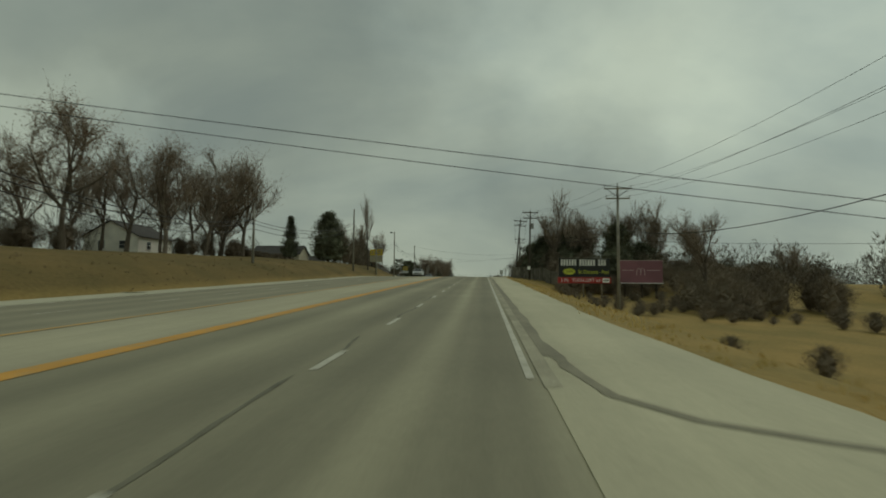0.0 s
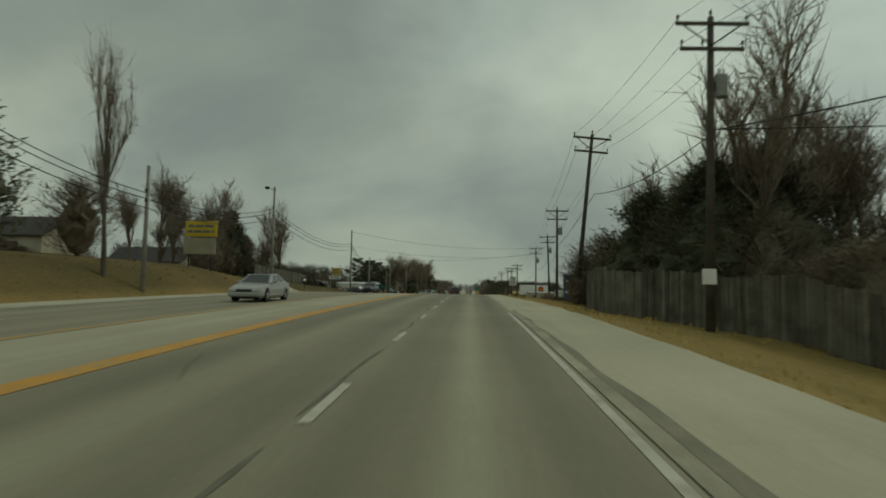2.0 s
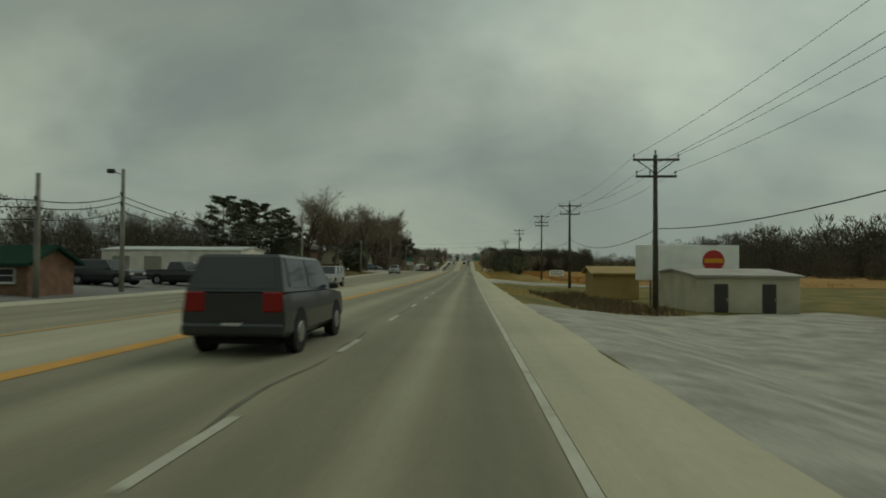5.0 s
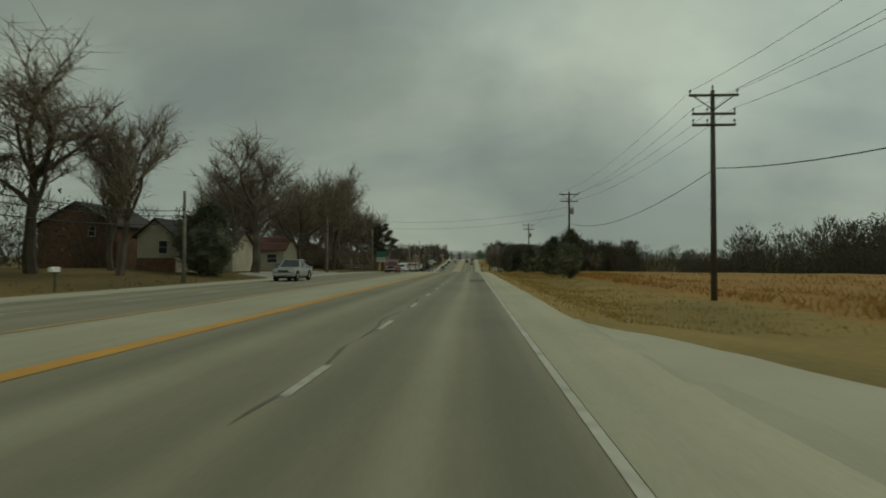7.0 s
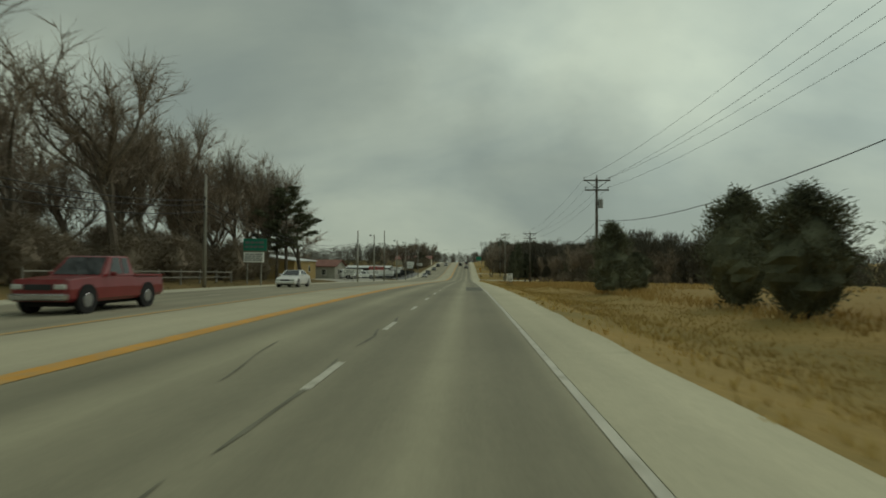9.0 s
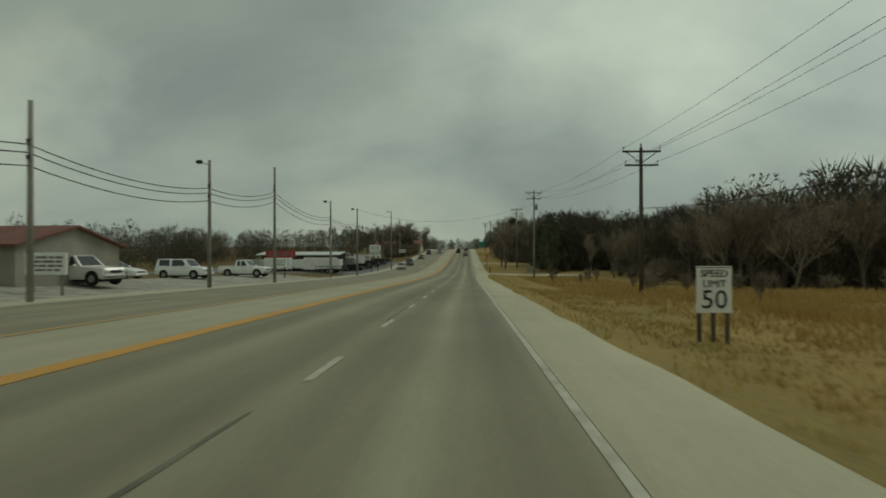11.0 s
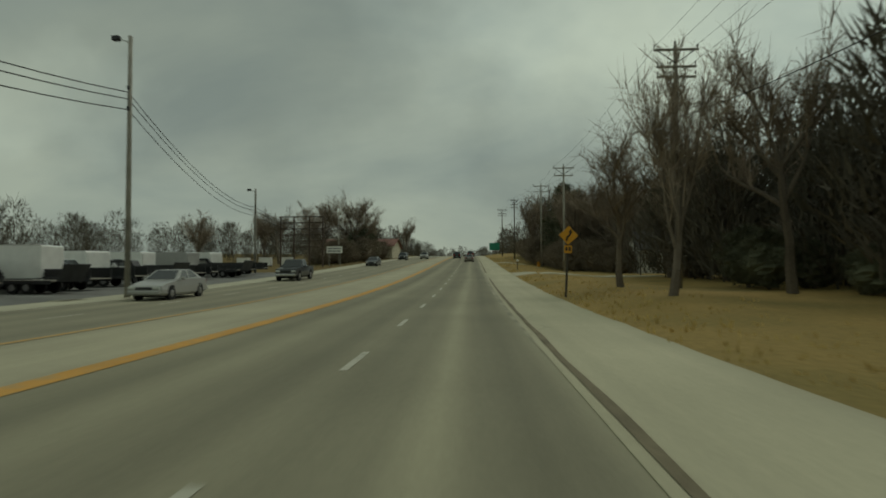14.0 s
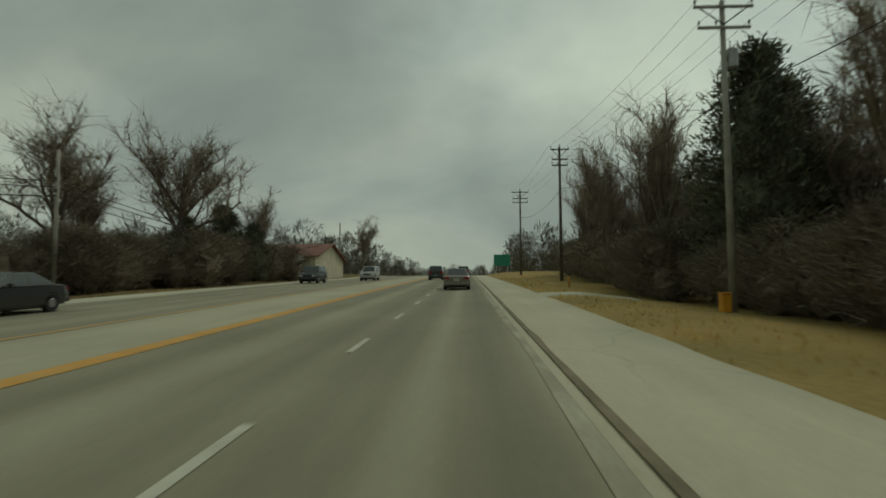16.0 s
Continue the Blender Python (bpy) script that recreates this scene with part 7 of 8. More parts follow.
bare_proto("broad_a", 14, 0.72, 1.0, 7, 11, dense=9)
bare_proto("broad_b", 14, 0.82, 0.85, 7, 12, dense=9)
bare_proto("broad_c", 14, 0.6, 1.15, 7, 13, dense=9)
bare_proto("vase", 14, 0.68, 1.3, 8, 14, dense=5)
bare_proto("slim", 14, 0.36, 0.9, 8, 15, dense=8)
bare_proto("oak_a", 14, 0.8, 0.7, 7, 16, leaves=6500, dense=8)
bare_proto("oak_b", 14, 0.75, 0.6, 8, 17, leaves=6500, dense=8)
bare_proto("poplar", 14, 0.24, 1.1, 5, 19, dense=3)
bare_proto("scrub", 6, 1.0, 0.9, 9, 18, dense=3)


def bare_tree(key, x, y, h, rz, label, group="bare trees along the road", wide=1.0):
    hp, trunk, crown, leaf = PROTO[key]
    s = h / hp
    t = thing("bare_tree" if key != "scrub" else "bare_shrub", x, y, land(x, y), label, "tree" if key != "scrub" else "shrub", group, rz=rz, scale=s)
    t.scale = (s * wide, s * wide, s)
    for name, me in (("trunk", trunk), ("crown", crown), ("foliage", leaf)):
        if me:
            ob = new(name, me)
            ob.parent = t
    return t


def conifer_proto(key, h, w, seed, n, size, material, shape, core=0.58, slim=0.24):
    """Trunk with tiers of branches, and a crown of many needle clumps with an uneven outline."""
    rng = np.random.default_rng(seed)
    base = {"cedar": 0.03, "spruce": 0.05, "pine": 0.34, "juniper": 0.02}[shape]
    segs = [(np.array([0, 0, -0.2]), np.array([0, 0, h * 0.93]), 0.016 * h + 0.06, 0.03)]

    def outline(s):
        if shape == "cedar":
            return (0.62 + 0.38 * math.sin(min(1.0, s * 1.5 + 0.2) * math.pi * 0.6)) * (1 - s ** 2.2) ** 0.8
        if shape == "juniper":
            return math.sqrt(max(0.0, 1 - (2 * s - 0.90) ** 2 / 1.5)) * (1 - s ** 5) * (0.55 + 0.45 * min(1.0, s * 3.0))
        if shape == "spruce":
            return (1 - s) ** 0.9
        return 0.40 + 0.60 * math.sin(min(1.0, s * 1.1) * math.pi) ** 0.8

    pts = []
    sprays = 40 if shape == "pine" else 300 if key == "thicket" else 150
    for i in range(sprays):
        # each spray is a bough that ends in a tuft
        s = (i + rng.uniform()) / sprays if shape == "pine" else rng.uniform(0, 1) ** 0.9
        a = i * 2.39996 + rng.normal(0, 0.3)
        r = outline(s) * w * (rng.uniform(0.45, 1.2) if shape == "pine" else rng.uniform(0.66, 1.16))
        z = h * (base + (0.95 - base) * s)
        lift = 0.10 * r if shape == "pine" else 0.35 * r
        tip = np.array([r * math.cos(a), r * math.sin(a), z + lift])
        root = np.array([0, 0, max(0.1, z - 0.25 * r)])
        if shape == "pine" or i % (12 if key == "thicket" else 4) == 0:
            segs.append((root, tip, 0.045, 0.015))
        m = n // sprays
        for _ in range(m):
            k = rng.uniform(0.68 if shape == "pine" else 0.5, 1.04)
            p = root + (tip - root) * k
            sc = (0.085 if shape == "pine" else 0.17 if key == "thicket" else 0.11) * w
            p = p + rng.normal(0, 1, 3) * np.array([sc, sc, sc * (0.38 if shape == "pine" else 0.9)])
            p[2] = max(0.05, p[2])
            pts.append(p)
    P = np.array(pts)
    out = P * np.array([1.0, 1.0, 0.0])
    out = out / (np.linalg.norm(out, axis=1, keepdims=True) + 0.05)
    out[:, 2] = 0.15 if shape == "pine" else 0.7
    V, F = leaf_cards(P, size, rng, slim, out)
    V2 = [tuple(v) for v in V]
    F2 = [tuple(f) for f in F.tolist()]
    if core:
        rows, cols = (8, 11) if key == "thicket" else (14, 18)
        b0 = len(V2)
        for i in range(rows + 1):
            s = i / rows
            for k in range(cols):
                a = 2 * math.pi * k / cols
                r = outline(s) * core * w * (1 + 0.55 * noise.noise(Vector((2.2 * math.cos(a) + seed, 2.2 * math.sin(a), 7 * s))))
                V2.append((r * math.cos(a), r * math.sin(a), h * (base + 0.02 + (0.86 - base) * s)))
        for i in range(rows):
            for k in range(cols):
                j = (k + 1) % cols
                F2.append((b0 + i * cols + k, b0 + i * cols + j, b0 + (i + 1) * cols + j, b0 + (i + 1) * cols + k))
    me = bpy.data.meshes.new("crown")
    me.from_pydata(V2, [], F2)
    me.materials.append(material)
    PROTO[key] = (h, tube_mesh("trunk", segs, M_BARK, 6), me, None)


conifer_proto("cedar_a", 6, 2.1, 21, 10500, 0.16, M_CEDAR, "juniper", core=0.74)
conifer_proto("cedar_b", 6, 2.0, 22, 10500, 0.16, M_CEDAR, "cedar", core=0.7)
conifer_proto("spruce", 9, 2.3, 23, 11000, 0.18, M_CEDAR, "spruce")
conifer_proto("pine", 12, 3.4, 24, 9000, 0.28, M_PINE, "pine", core=0)
conifer_proto("column", 13, 3.0, 25, 17000, 0.24, M_CEDAR, "cedar")
conifer_proto("thicket", 3, 1.5, 26, 3600, 0.22, M_THICKET, "juniper", core=0.42, slim=0.055)


JOINED = {"undergrowth of the wood": [], "undergrowth above the houses": [], "brush on the slope": [], "brush beneath the oaks": [], "brush below the billboards": []}


def conifer(key, x, y, h, label, rz=0.0, wide=1.0, group="evergreens along the road"):
    hp, trunk, crown, _ = PROTO[key]
    low = key == "thicket"
    if group in JOINED:
        k = h / hp
        JOINED[group].append((x, y, land(x, y), math.radians(rz), k * wide, k))
        return None
    t = thing("brush_shrub" if low else "evergreen_tree", x, y, land(x, y), label, "shrub" if low else "tree", group if group != "evergreens along the road" or not low else "tall bushes along the road", rz=rz, scale=h / hp)
    t.scale = (h / hp * wide, h / hp * wide, h / hp)
    for name, me in (("trunk", trunk), ("crown", crown)):
        ob = new(name, me)
        ob.parent = t
    return t


BARE = "bare winter tree with fine brown twigs"
OAK = "oak with withered russet leaves"
# left bank, first rise
for key, x, y, h in (("oak_a", -35, 38, 14), ("oak_b", -41, 56, 14), ("oak_a", -33.5, 51, 13), ("oak_b", -33.5, 60, 14), ("oak_a", -36.5, 78, 16), ("oak_b", -38.5, 75, 13), ("oak_b", -42, 79, 13.5), ("oak_b", -42, 30, 14), ("broad_b", -45, 70, 12), ("broad_c", -46, 90, 11),
                     ("broad_a", -52, 62, 12), ("broad_b", -50, 100, 10), ("broad_c", -36, 22, 10), ("oak_a", -38, 6, 11), ("oak_b", -46, 47, 12), ("broad_a", -47, 60, 12), ("oak_a", -39, 67, 12), ("broad_c", -50, 80, 11), ("oak_a", -48, 36, 11)):
    bare_tree(key, x, y, h, (x * 37 + y * 11) % 360, OAK if key.startswith("oak") else BARE, "trees on the bank")
ru = random.Random(31)
for i in range(34):
    x, y = ru.uniform(-50, -35.5), ru.uniform(28, 84)
    if abs(x - 0.3 + 0.805 * (y - 10.9)) < 5 or abs(x - 0.5 + 0.66 * (y + 8.4)) < 4:
        continue
    conifer("thicket", x, y, ru.uniform(1.4, 3.2), "brown brush beneath the oaks", ru.uniform(0, 360), 1.3, "brush beneath the oaks")
bare_tree("poplar", -21.2, 99.0, 15.0, 40, "tall slim bare tree on the bank", wide=0.5)
bare_tree("poplar", -22.6, 101.0, 9.0, 140, "slim bare tree on the bank", wide=0.5)
bare_tree("slim", -27.0, 146, 11.5, 75, "slim bare tree behind the verge")
for x, y, h in ((-30, 116, 7), (-34, 128, 7), (-30, 150, 6.5), (-34, 138, 8), (-29, 140, 6), (-38, 170, 8)):
    bare_tree("broad_c", x, y, h, (x * 31) % 360, "small bare tree behind the shop sign")
for key, x, y, h, a in (("broad_c", -31.5, 134.5, 12.0, 20), ("broad_a", -35.5, 131.0, 12.5, 140), ("broad_c", -38.0, 139.0, 12.0, 260), ("broad_b", -31.0, 159.0, 9.0, 80)):
    bare_tree(key, x, y, h, a, "bare tree behind the dark yard fence", "trees behind the yard fence")
conifer("cedar_b", -30.8, 138.5, 8.4, "dark cedar behind the yard fence", 70, 0.9)
conifer("cedar_b", -33.5, 150.0, 6.5, "dark cedar behind the yard fence", 200, 1.0)
for x, y, h in ((-28.0, 139, 2.6), (-28.4, 144, 3.0), (-27.9, 149, 2.4), (-28.6, 153, 2.8), (-25.4, 156.5, 1.8), (-25.6, 158.5, 2.2), (-29, 134, 3.4)):
    conifer("thicket", x, y, h, "brown bush beside the yard fence", x * 77 % 360, 1.2, "bushes beside the yard fence")
conifer("thicket", -28.5, 125.5, 5.6, "tall brown bush behind the shop sign", 40, 0.9)
conifer("thicket", -29.5, 131.0, 4.8, "tall brown bush behind the shop sign", 140, 1.0)
conifer("spruce", -34.2, 93.2, 8.0, "dark conical spruce on the bank")
conifer("cedar_b", -27.8, 95.3, 9.2, "broad dark evergreen on the bank", 0, 1.2)
conifer("thicket", -27.0, 105.0, 5.2, "tall brown bush on the bank", 0, 1.0)
conifer("cedar_b", -34.0, 146, 8.5, "dark cedar behind the lot")
# right, first rise
bare_tree("broad_b", 27, 62, 12.5, 20, "spreading bare oak in the low meadow")
bare_tree("broad_a", 38, 66, 9, 60, "bare tree in the low meadow")
bare_tree("vase", 12.9, 95.5, 16.5, 0, "vase-shaped bare tree behind the fence")
bare_tree("vase", 15.2, 97.0, 14.5, 130, "vase-shaped bare tree behind the fence")
bare_tree("broad_c", 19.5, 98, 13.5, 90, BARE)
bare_tree("broad_a", 25.5, 95, 14.0, 170, BARE)
bare_tree("broad_c", 33, 105, 13, 10, BARE)
bare_tree("slim", 29.5, 92, 15.0, 10, BARE)
bare_tree("broad_b", 37, 92, 12, 50, BARE)
conifer("thicket", 11.6, 97.5, 6.2, "large brown bush behind the fence", 20, 0.95)
conifer("thicket", 12.4, 93.0, 5.0, "large brown bush behind the fence", 80, 1.0)
conifer("cedar_a", 14.8, 98.0, 8.8, "broad dark cedar behind the fence", 70, 1.2)
conifer("cedar_b", 21.8, 85.5, 9.8, "dark cedar behind the billboards", 120, 1.1)
conifer("cedar_a", 26.5, 90.0, 7.0, "dark cedar behind the billboards", 60, 1.5)
conifer("cedar_a", 9.9, 100.5, 7.0, "broad dark cedar close behind the fence", 250, 1.1)
conifer("cedar_b", 10.9, 95.0, 7.6, "broad dark cedar close behind the fence", 20, 1.1)
conifer("cedar_b", 13.6, 105, 7.0, "dark cedar behind the fence", 200, 1.3)
conifer("thicket", 11.2, 112.5, 4.4, "large brown bush at the fence's end", 20, 1.1)
conifer("thicket", 8.6, 107.5, 4.8, "large brown bush at the fence's end", 130, 1.0)
for key, x, y, h, a in (("broad_c", 13.6, 113.0, 12.5, 30), ("broad_a", 18.0, 116.5, 13.5, 110), ("broad_b", 22.5, 119.0, 13.0, 200), ("broad_c", 17.5, 108.5, 13.0, 260), ("broad_a", 27.0, 112.0, 14.0, 15), ("slim", 21.5, 112.5, 14.0, 70)):
    bare_tree(key, x, y, h, a, "tall hazy bare tree behind the fence's end", "trees behind the fence")
conifer("column", 15.4, 105.5, 9.6, "ragged dark evergreen behind the fence", 40, 0.95)
conifer("cedar_b", 19.0, 103.5, 9.0, "ragged dark evergreen behind the fence", 160, 1.2)
rq = random.Random(77)
for i in range(26):
    y = rq.uniform(103, 121)
    conifer("thicket", max(9.4, 9.6 + 0.72 * (y - 108)) + abs(rq.gauss(0, 3.4)), y, rq.uniform(2.6, 5.4), "tangled brown brush behind the fence", rq.uniform(0, 360), 1.1, "brush below the billboards")
for x, y, h in ((7.6, 108.4, 3.4), (8.0, 111.0, 2.8), (6.4, 105.0, 1.6), (8.9, 113.5, 2.2), (9.9, 116.0, 2.0)):
    conifer("thicket", x, y, h, "tangled brown brush at the fence's foot", x * 77 % 360, 1.1, "brush behind the fence")
rq = random.Random(6)
for i in range(10):
    conifer("thicket", rq.uniform(33, 45), rq.uniform(58, 72), rq.uniform(3.0, 5.8), "ivy-grown thicket in the low meadow", rq.uniform(0, 360), 1.0, "thickets in the low meadow")
for i in range(12):
    conifer("thicket", rq.uniform(22, 46), rq.uniform(46, 58), rq.uniform(0.9, 1.9), "low brush in the low meadow", rq.uniform(0, 360), 1.4, "thickets in the low meadow")
rq = random.Random(5)
for i in range(46):
    y = rq.uniform(46, 77)
    conifer("thicket", rq.uniform(9.2 + (77 - y) * 0.05, 29), y, rq.uniform(0.7, 1.5), "low dead brush on the slope", rq.uniform(0, 360), 1.5, "brush on the slope")
rb = random.Random(12)
for i in range(44):
    conifer("thicket", rb.uniform(17.5, 42), rb.uniform(82, 102), rb.uniform(2.6, 5.2), "dense brown brush below the billboards", rb.uniform(0, 360), 1.15, "brush below the billboards")
for i in range(14):
    conifer("thicket", rb.uniform(11.5, 17), rb.uniform(84, 92), rb.uniform(2.0, 3.4), "dense brown brush below the billboards", rb.uniform(0, 360), 1.15, "brush below the billboards")
for i in range(9):
    conifer("thicket", rb.uniform(24, 31), rb.uniform(54, 66), rb.uniform(2.5, 4.5), "dense brown brush round the meadow oak", rb.uniform(0, 360), 1.15, "brush below the billboards")
conifer("thicket", 17.5, 22, 1.6, "low dark shrub in the meadow", 0, 1.2, "dark shrubs in the meadow")
conifer("thicket", 15.0, 27, 1.3, "low dark shrub in the meadow", 50, 1.3, "dark shrubs in the meadow")
conifer("thicket", 15.0, 10, 1.1, "low dark shrub in the meadow", 90, 1.6, "dark shrubs in the meadow")
for x, y, h, a in ((25.2, 167, 14.6, 0), (28.6, 168, 14.0, 120), (31.2, 167, 13.6, 210), (34.4, 168, 11.0, 300)):
    bare_tree("slim", x, y, h, a, "upright bare tree behind the black billboard", "trees behind the billboard", 0.75)
# left, middle stretch
for x, y, h in ((-34.6, 281, 12), (-37, 276, 12.5), (-31, 273, 9.5), (-40, 268, 13), (-35, 265, 12)):
    conifer("pine", x, y, h, "dark pine in the grove", (x * 53) % 360)
for x, y, h in ((-29, 269, 5), (-33, 276, 6), (-23.0, 295.0, 6.4), (-25.0, 297.5, 5.6)):
    conifer("cedar_a", x, y, h, "dark cedar beside the house", (x * 41) % 360, 1.2)
for key, x, y, h in (("broad_b", -30.4, 284.0, 15.5), ("broad_a", -26.0, 287, 13.5), ("broad_c", -30.5, 293, 12), ("broad_b", -23.5, 307, 16), ("broad_a", -29, 316, 14), ("oak_a", -24.5, 327, 14), ("broad_c", -22.3, 333, 16.5), ("broad_a", -23.3, 341, 17.5), ("oak_b", -28, 346, 13),
                     ("broad_b", -26.5, 360.5, 18.5), ("broad_c", -31, 352, 14), ("oak_a", -30, 371, 14), ("oak_b", -27, 380, 12.5), ("broad_c", -34, 384, 13), ("broad_c", -38, 330, 14), ("oak_b", -34, 366, 13)):
    bare_tree(key, x, y, h, (x * 37 + y * 11) % 360, OAK if key.startswith("oak") else "large " + BARE, "trees above the houses", 1.5 if y in (307, 284.0) else 1.2)
for key, x, y, h in (("broad_b", -29.5, 377, 18.5), ("broad_a", -33.5, 373, 17), ("broad_c", -31.0, 384, 17.5), ("broad_a", -28.5, 387, 17), ("broad_b", -27.0, 394, 16)):
    bare_tree(key, x, y, h, (x * 43 + y * 17) % 360, "large " + BARE, "trees above the houses")
bare_tree("broad_b", -23.4, 397.5, 11.0, 30, "round-crowned bare tree beside the pines", "trees above the houses", 1.7)
bare_tree("broad_c", -25.4, 388.5, 16.5, 75, "large " + BARE, "trees above the houses", 1.2)
bare_tree("broad_a", -27.8, 391.5, 15.5, 205, "large " + BARE, "trees above the houses", 1.2)
conifer("pine", -22.6, 389, 12.2, "tall open pine beside the fence")
conifer("pine", -24.6, 391.5, 11.4, "tall open pine beside the fence", 140)
# right, cedars of the middle stretch
for key, x, y, h, wd in (("cedar_a", 12.9, 321.8, 6.5, 0.86), ("cedar_b", 12.2, 332.0, 5.9, 1.0), ("cedar_a", 12.7, 340.5, 5.2, 1.05), ("cedar_a", 13.4, 347.3, 6.0, 0.9), ("cedar_b", 11.9, 366.4, 5.9, 1.05), ("cedar_a", 14.6, 369.0, 3.6, 1.1)):
    conifer(key, x, y, h, "dense dark juniper at the field's edge", (y * 29) % 360, wd, "junipers at the field's edge")
# right, before and in the wood
rt = random.Random(8)
for i in range(30):
    x, y = rt.uniform(22, 42), rt.uniform(440, 500)
    bare_tree(rt.choice(("broad_a", "broad_b", "broad_c", "oak_b", "slim")), x, y, rt.uniform(7.5, 10.5), rt.uniform(0, 360), BARE + " at the wood's edge", "trees of the wood")
for i in range(4):
    conifer(rt.choice(("cedar_b", "column")), rt.uniform(30, 44), rt.uniform(455, 505), rt.uniform(6, 8), "dark cedar within the wood", rt.uniform(0, 360), 1.1)
conifer("column", 16.2, 503.5, 11.9, "tall dark cedar beside the drive", 0, 0.72)
conifer("column", 15.2, 509.5, 9.4, "tall dark cedar beside the drive", 90, 0.85)
conifer("column", 19.2, 506.5, 8.6, "broad dark cedar beside the drive", 200, 1.25)
for key, x, y, h in (("broad_c", 24, 516, 13), ("broad_c", 18.2, 549.5, 11.5), ("broad_b", 19.5, 548, 12.5), ("broad_c", 26, 540, 13), ("broad_a", 33, 530, 13), ("broad_c", 19.3, 540, 12), ("broad_a", 15.2, 523.5, 13.5), ("slim", 30, 520, 14), ("broad_b", 34, 556, 13), ("broad_b", 21, 579, 13), ("broad_c", 26, 582, 14.5), ("broad_b", 31, 590, 14), ("slim", 17.8, 588, 13)):
    bare_tree(key, x, y, h, (x * 37 + y * 11) % 360, "bare tree on the straw-coloured lawn", "trees of the last wood")
for i in range(17):
    x, y = rt.uniform(13.0, 34), rt.uniform(574, 650)
    bare_tree(rt.choice(("broad_a", "broad_b", "broad_c", "slim")), x, y, rt.uniform(10, 14), rt.uniform(0, 360), BARE + " in the last wood", "trees of the last wood")
for i in range(60):
    y = rt.uniform(566, 650)
    conifer("thicket", max(12.2, 18.0 - (y - 566) * 0.17) + abs(rt.gauss(0, 0.25 * max(1, y - 562) ** 0.6)), y, rt.uniform(2.6, 4.8), "dense brown thicket shrub along the wood", rt.uniform(0, 360), 1.4, "thicket along the wood")
for x, y, h in ((13.4, 606, 14), (14.6, 613, 15.2), (12.9, 620, 14), (14.0, 631, 14), (14.8, 641, 15.1)):
    bare_tree("broad_c" if h > 15 else "slim", x, y, h, (x * 91) % 360, "tall " + BARE, "trees of the last wood")
conifer("column", 16.4, 599, 15.4, "tall dark cedar in the last wood", 0, 1.1)
bare_tree("broad_c", 17.0, 584, 12.5, 60, "tall bare tree in the last wood", "trees of the last wood")
conifer("column", 19.5, 603, 14.6, "tall dark cedar in the last wood", 160, 1.1)
for i in range(16):
    conifer("cedar_a", rt.uniform(15.5, 34), rt.uniform(514, 556), rt.uniform(2.2, 3.8), "dark shrub before the white house", rt.uniform(0, 360), 1.4, "shrubs before the house")
bare_tree("broad_c", 8.5, 520.3, 12.0, 25, "tall forked bare tree on the straw-coloured lawn", "trees of the last wood", 0.85)
bare_tree("broad_b", 8.3, 528.2, 9.0, 140, "broad bare tree on the straw-coloured lawn", "trees of the last wood", 1.15)
# brush at the foot of the last wood
for i in range(46):
    y = rt.uniform(568, 604)
    edge = 16.5 - (y - 568) * 0.36 if y < 580 else 12.2 + (y - 580) * 0.09
    conifer("thicket", edge + 0.9 + abs(rt.gauss(0, 1.6)), y, rt.uniform(1.8, 4.4), "dense brown thicket shrub along the wood", rt.uniform(0, 360), 1.3, "thicket along the wood")
for key, x, y, h in (("broad_b", 18.5, 575, 11.5), ("broad_c", 15.8, 581, 13), ("slim", 19.0, 566, 11.5), ("broad_a", 24.0, 576, 12.5)):
    bare_tree(key, x, y, h, (x * 53) % 360, "tall bare tree in the last wood", "trees of the last wood")
# hedge on the bank, undergrowth of the woods
for x, y, h in ((-26.8, 170.5, 2.4), (-28.2, 174.0, 2.8), (-26.5, 176.5, 2.2), (-30.0, 171.5, 2.0)):
    conifer("thicket", x, y, h, "brown bush before the dark shop", x * 77 % 360, 1.15, "bushes before the shop")
for i in range(30):
    conifer("thicket", rt.uniform(12, 27), rt.uniform(78.8, 82.5), rt.uniform(1.5, 2.5), "low brush beneath the billboards", rt.uniform(0, 360), 1.2, "brush below the billboards")
THICK = "dense brown undergrowth of tangled twigs"
for i in range(27):
    conifer("thicket", -42.5 + rt.uniform(-0.8, 0.8), 86 + i * 1.3, rt.uniform(1.2, 1.6), "low dark hedge on the bank", rt.uniform(0, 360), 1.5, "hedge on the bank")
for i in range(34):
    conifer("thicket", rt.uniform(-31, -24), rt.uniform(343, 388), rt.uniform(2.4, 4.6), THICK, rt.uniform(0, 360), 1.2, "undergrowth above the houses")
for i in range(26):
    conifer("thicket", rt.uniform(17, 34), rt.uniform(500, 556), rt.uniform(2.2, 4.2), THICK, rt.uniform(0, 360), 1.2, "undergrowth of the wood")
for i in range(22):
    conifer("thicket", rt.uniform(24, 40), rt.uniform(450, 500), rt.uniform(1.8, 3.2), THICK, rt.uniform(0, 360), 1.2, "undergrowth of the wood")
for key, x, y, h in (("broad_a", -33, 324, 14), ("broad_b", -39, 346, 14), ("broad_c", -36, 358, 15), ("oak_b", -31, 388, 13), ("broad_a", -30, 366, 15), ("broad_b", -26, 350, 14), ("broad_c", -42, 372, 13), ("oak_a", -37, 396, 12), ("broad_a", -29, 334, 13)):
    bare_tree(key, x, y, h, (x * 23 + y * 7) % 360, OAK if key.startswith("oak") else "large " + BARE, "trees above the houses")
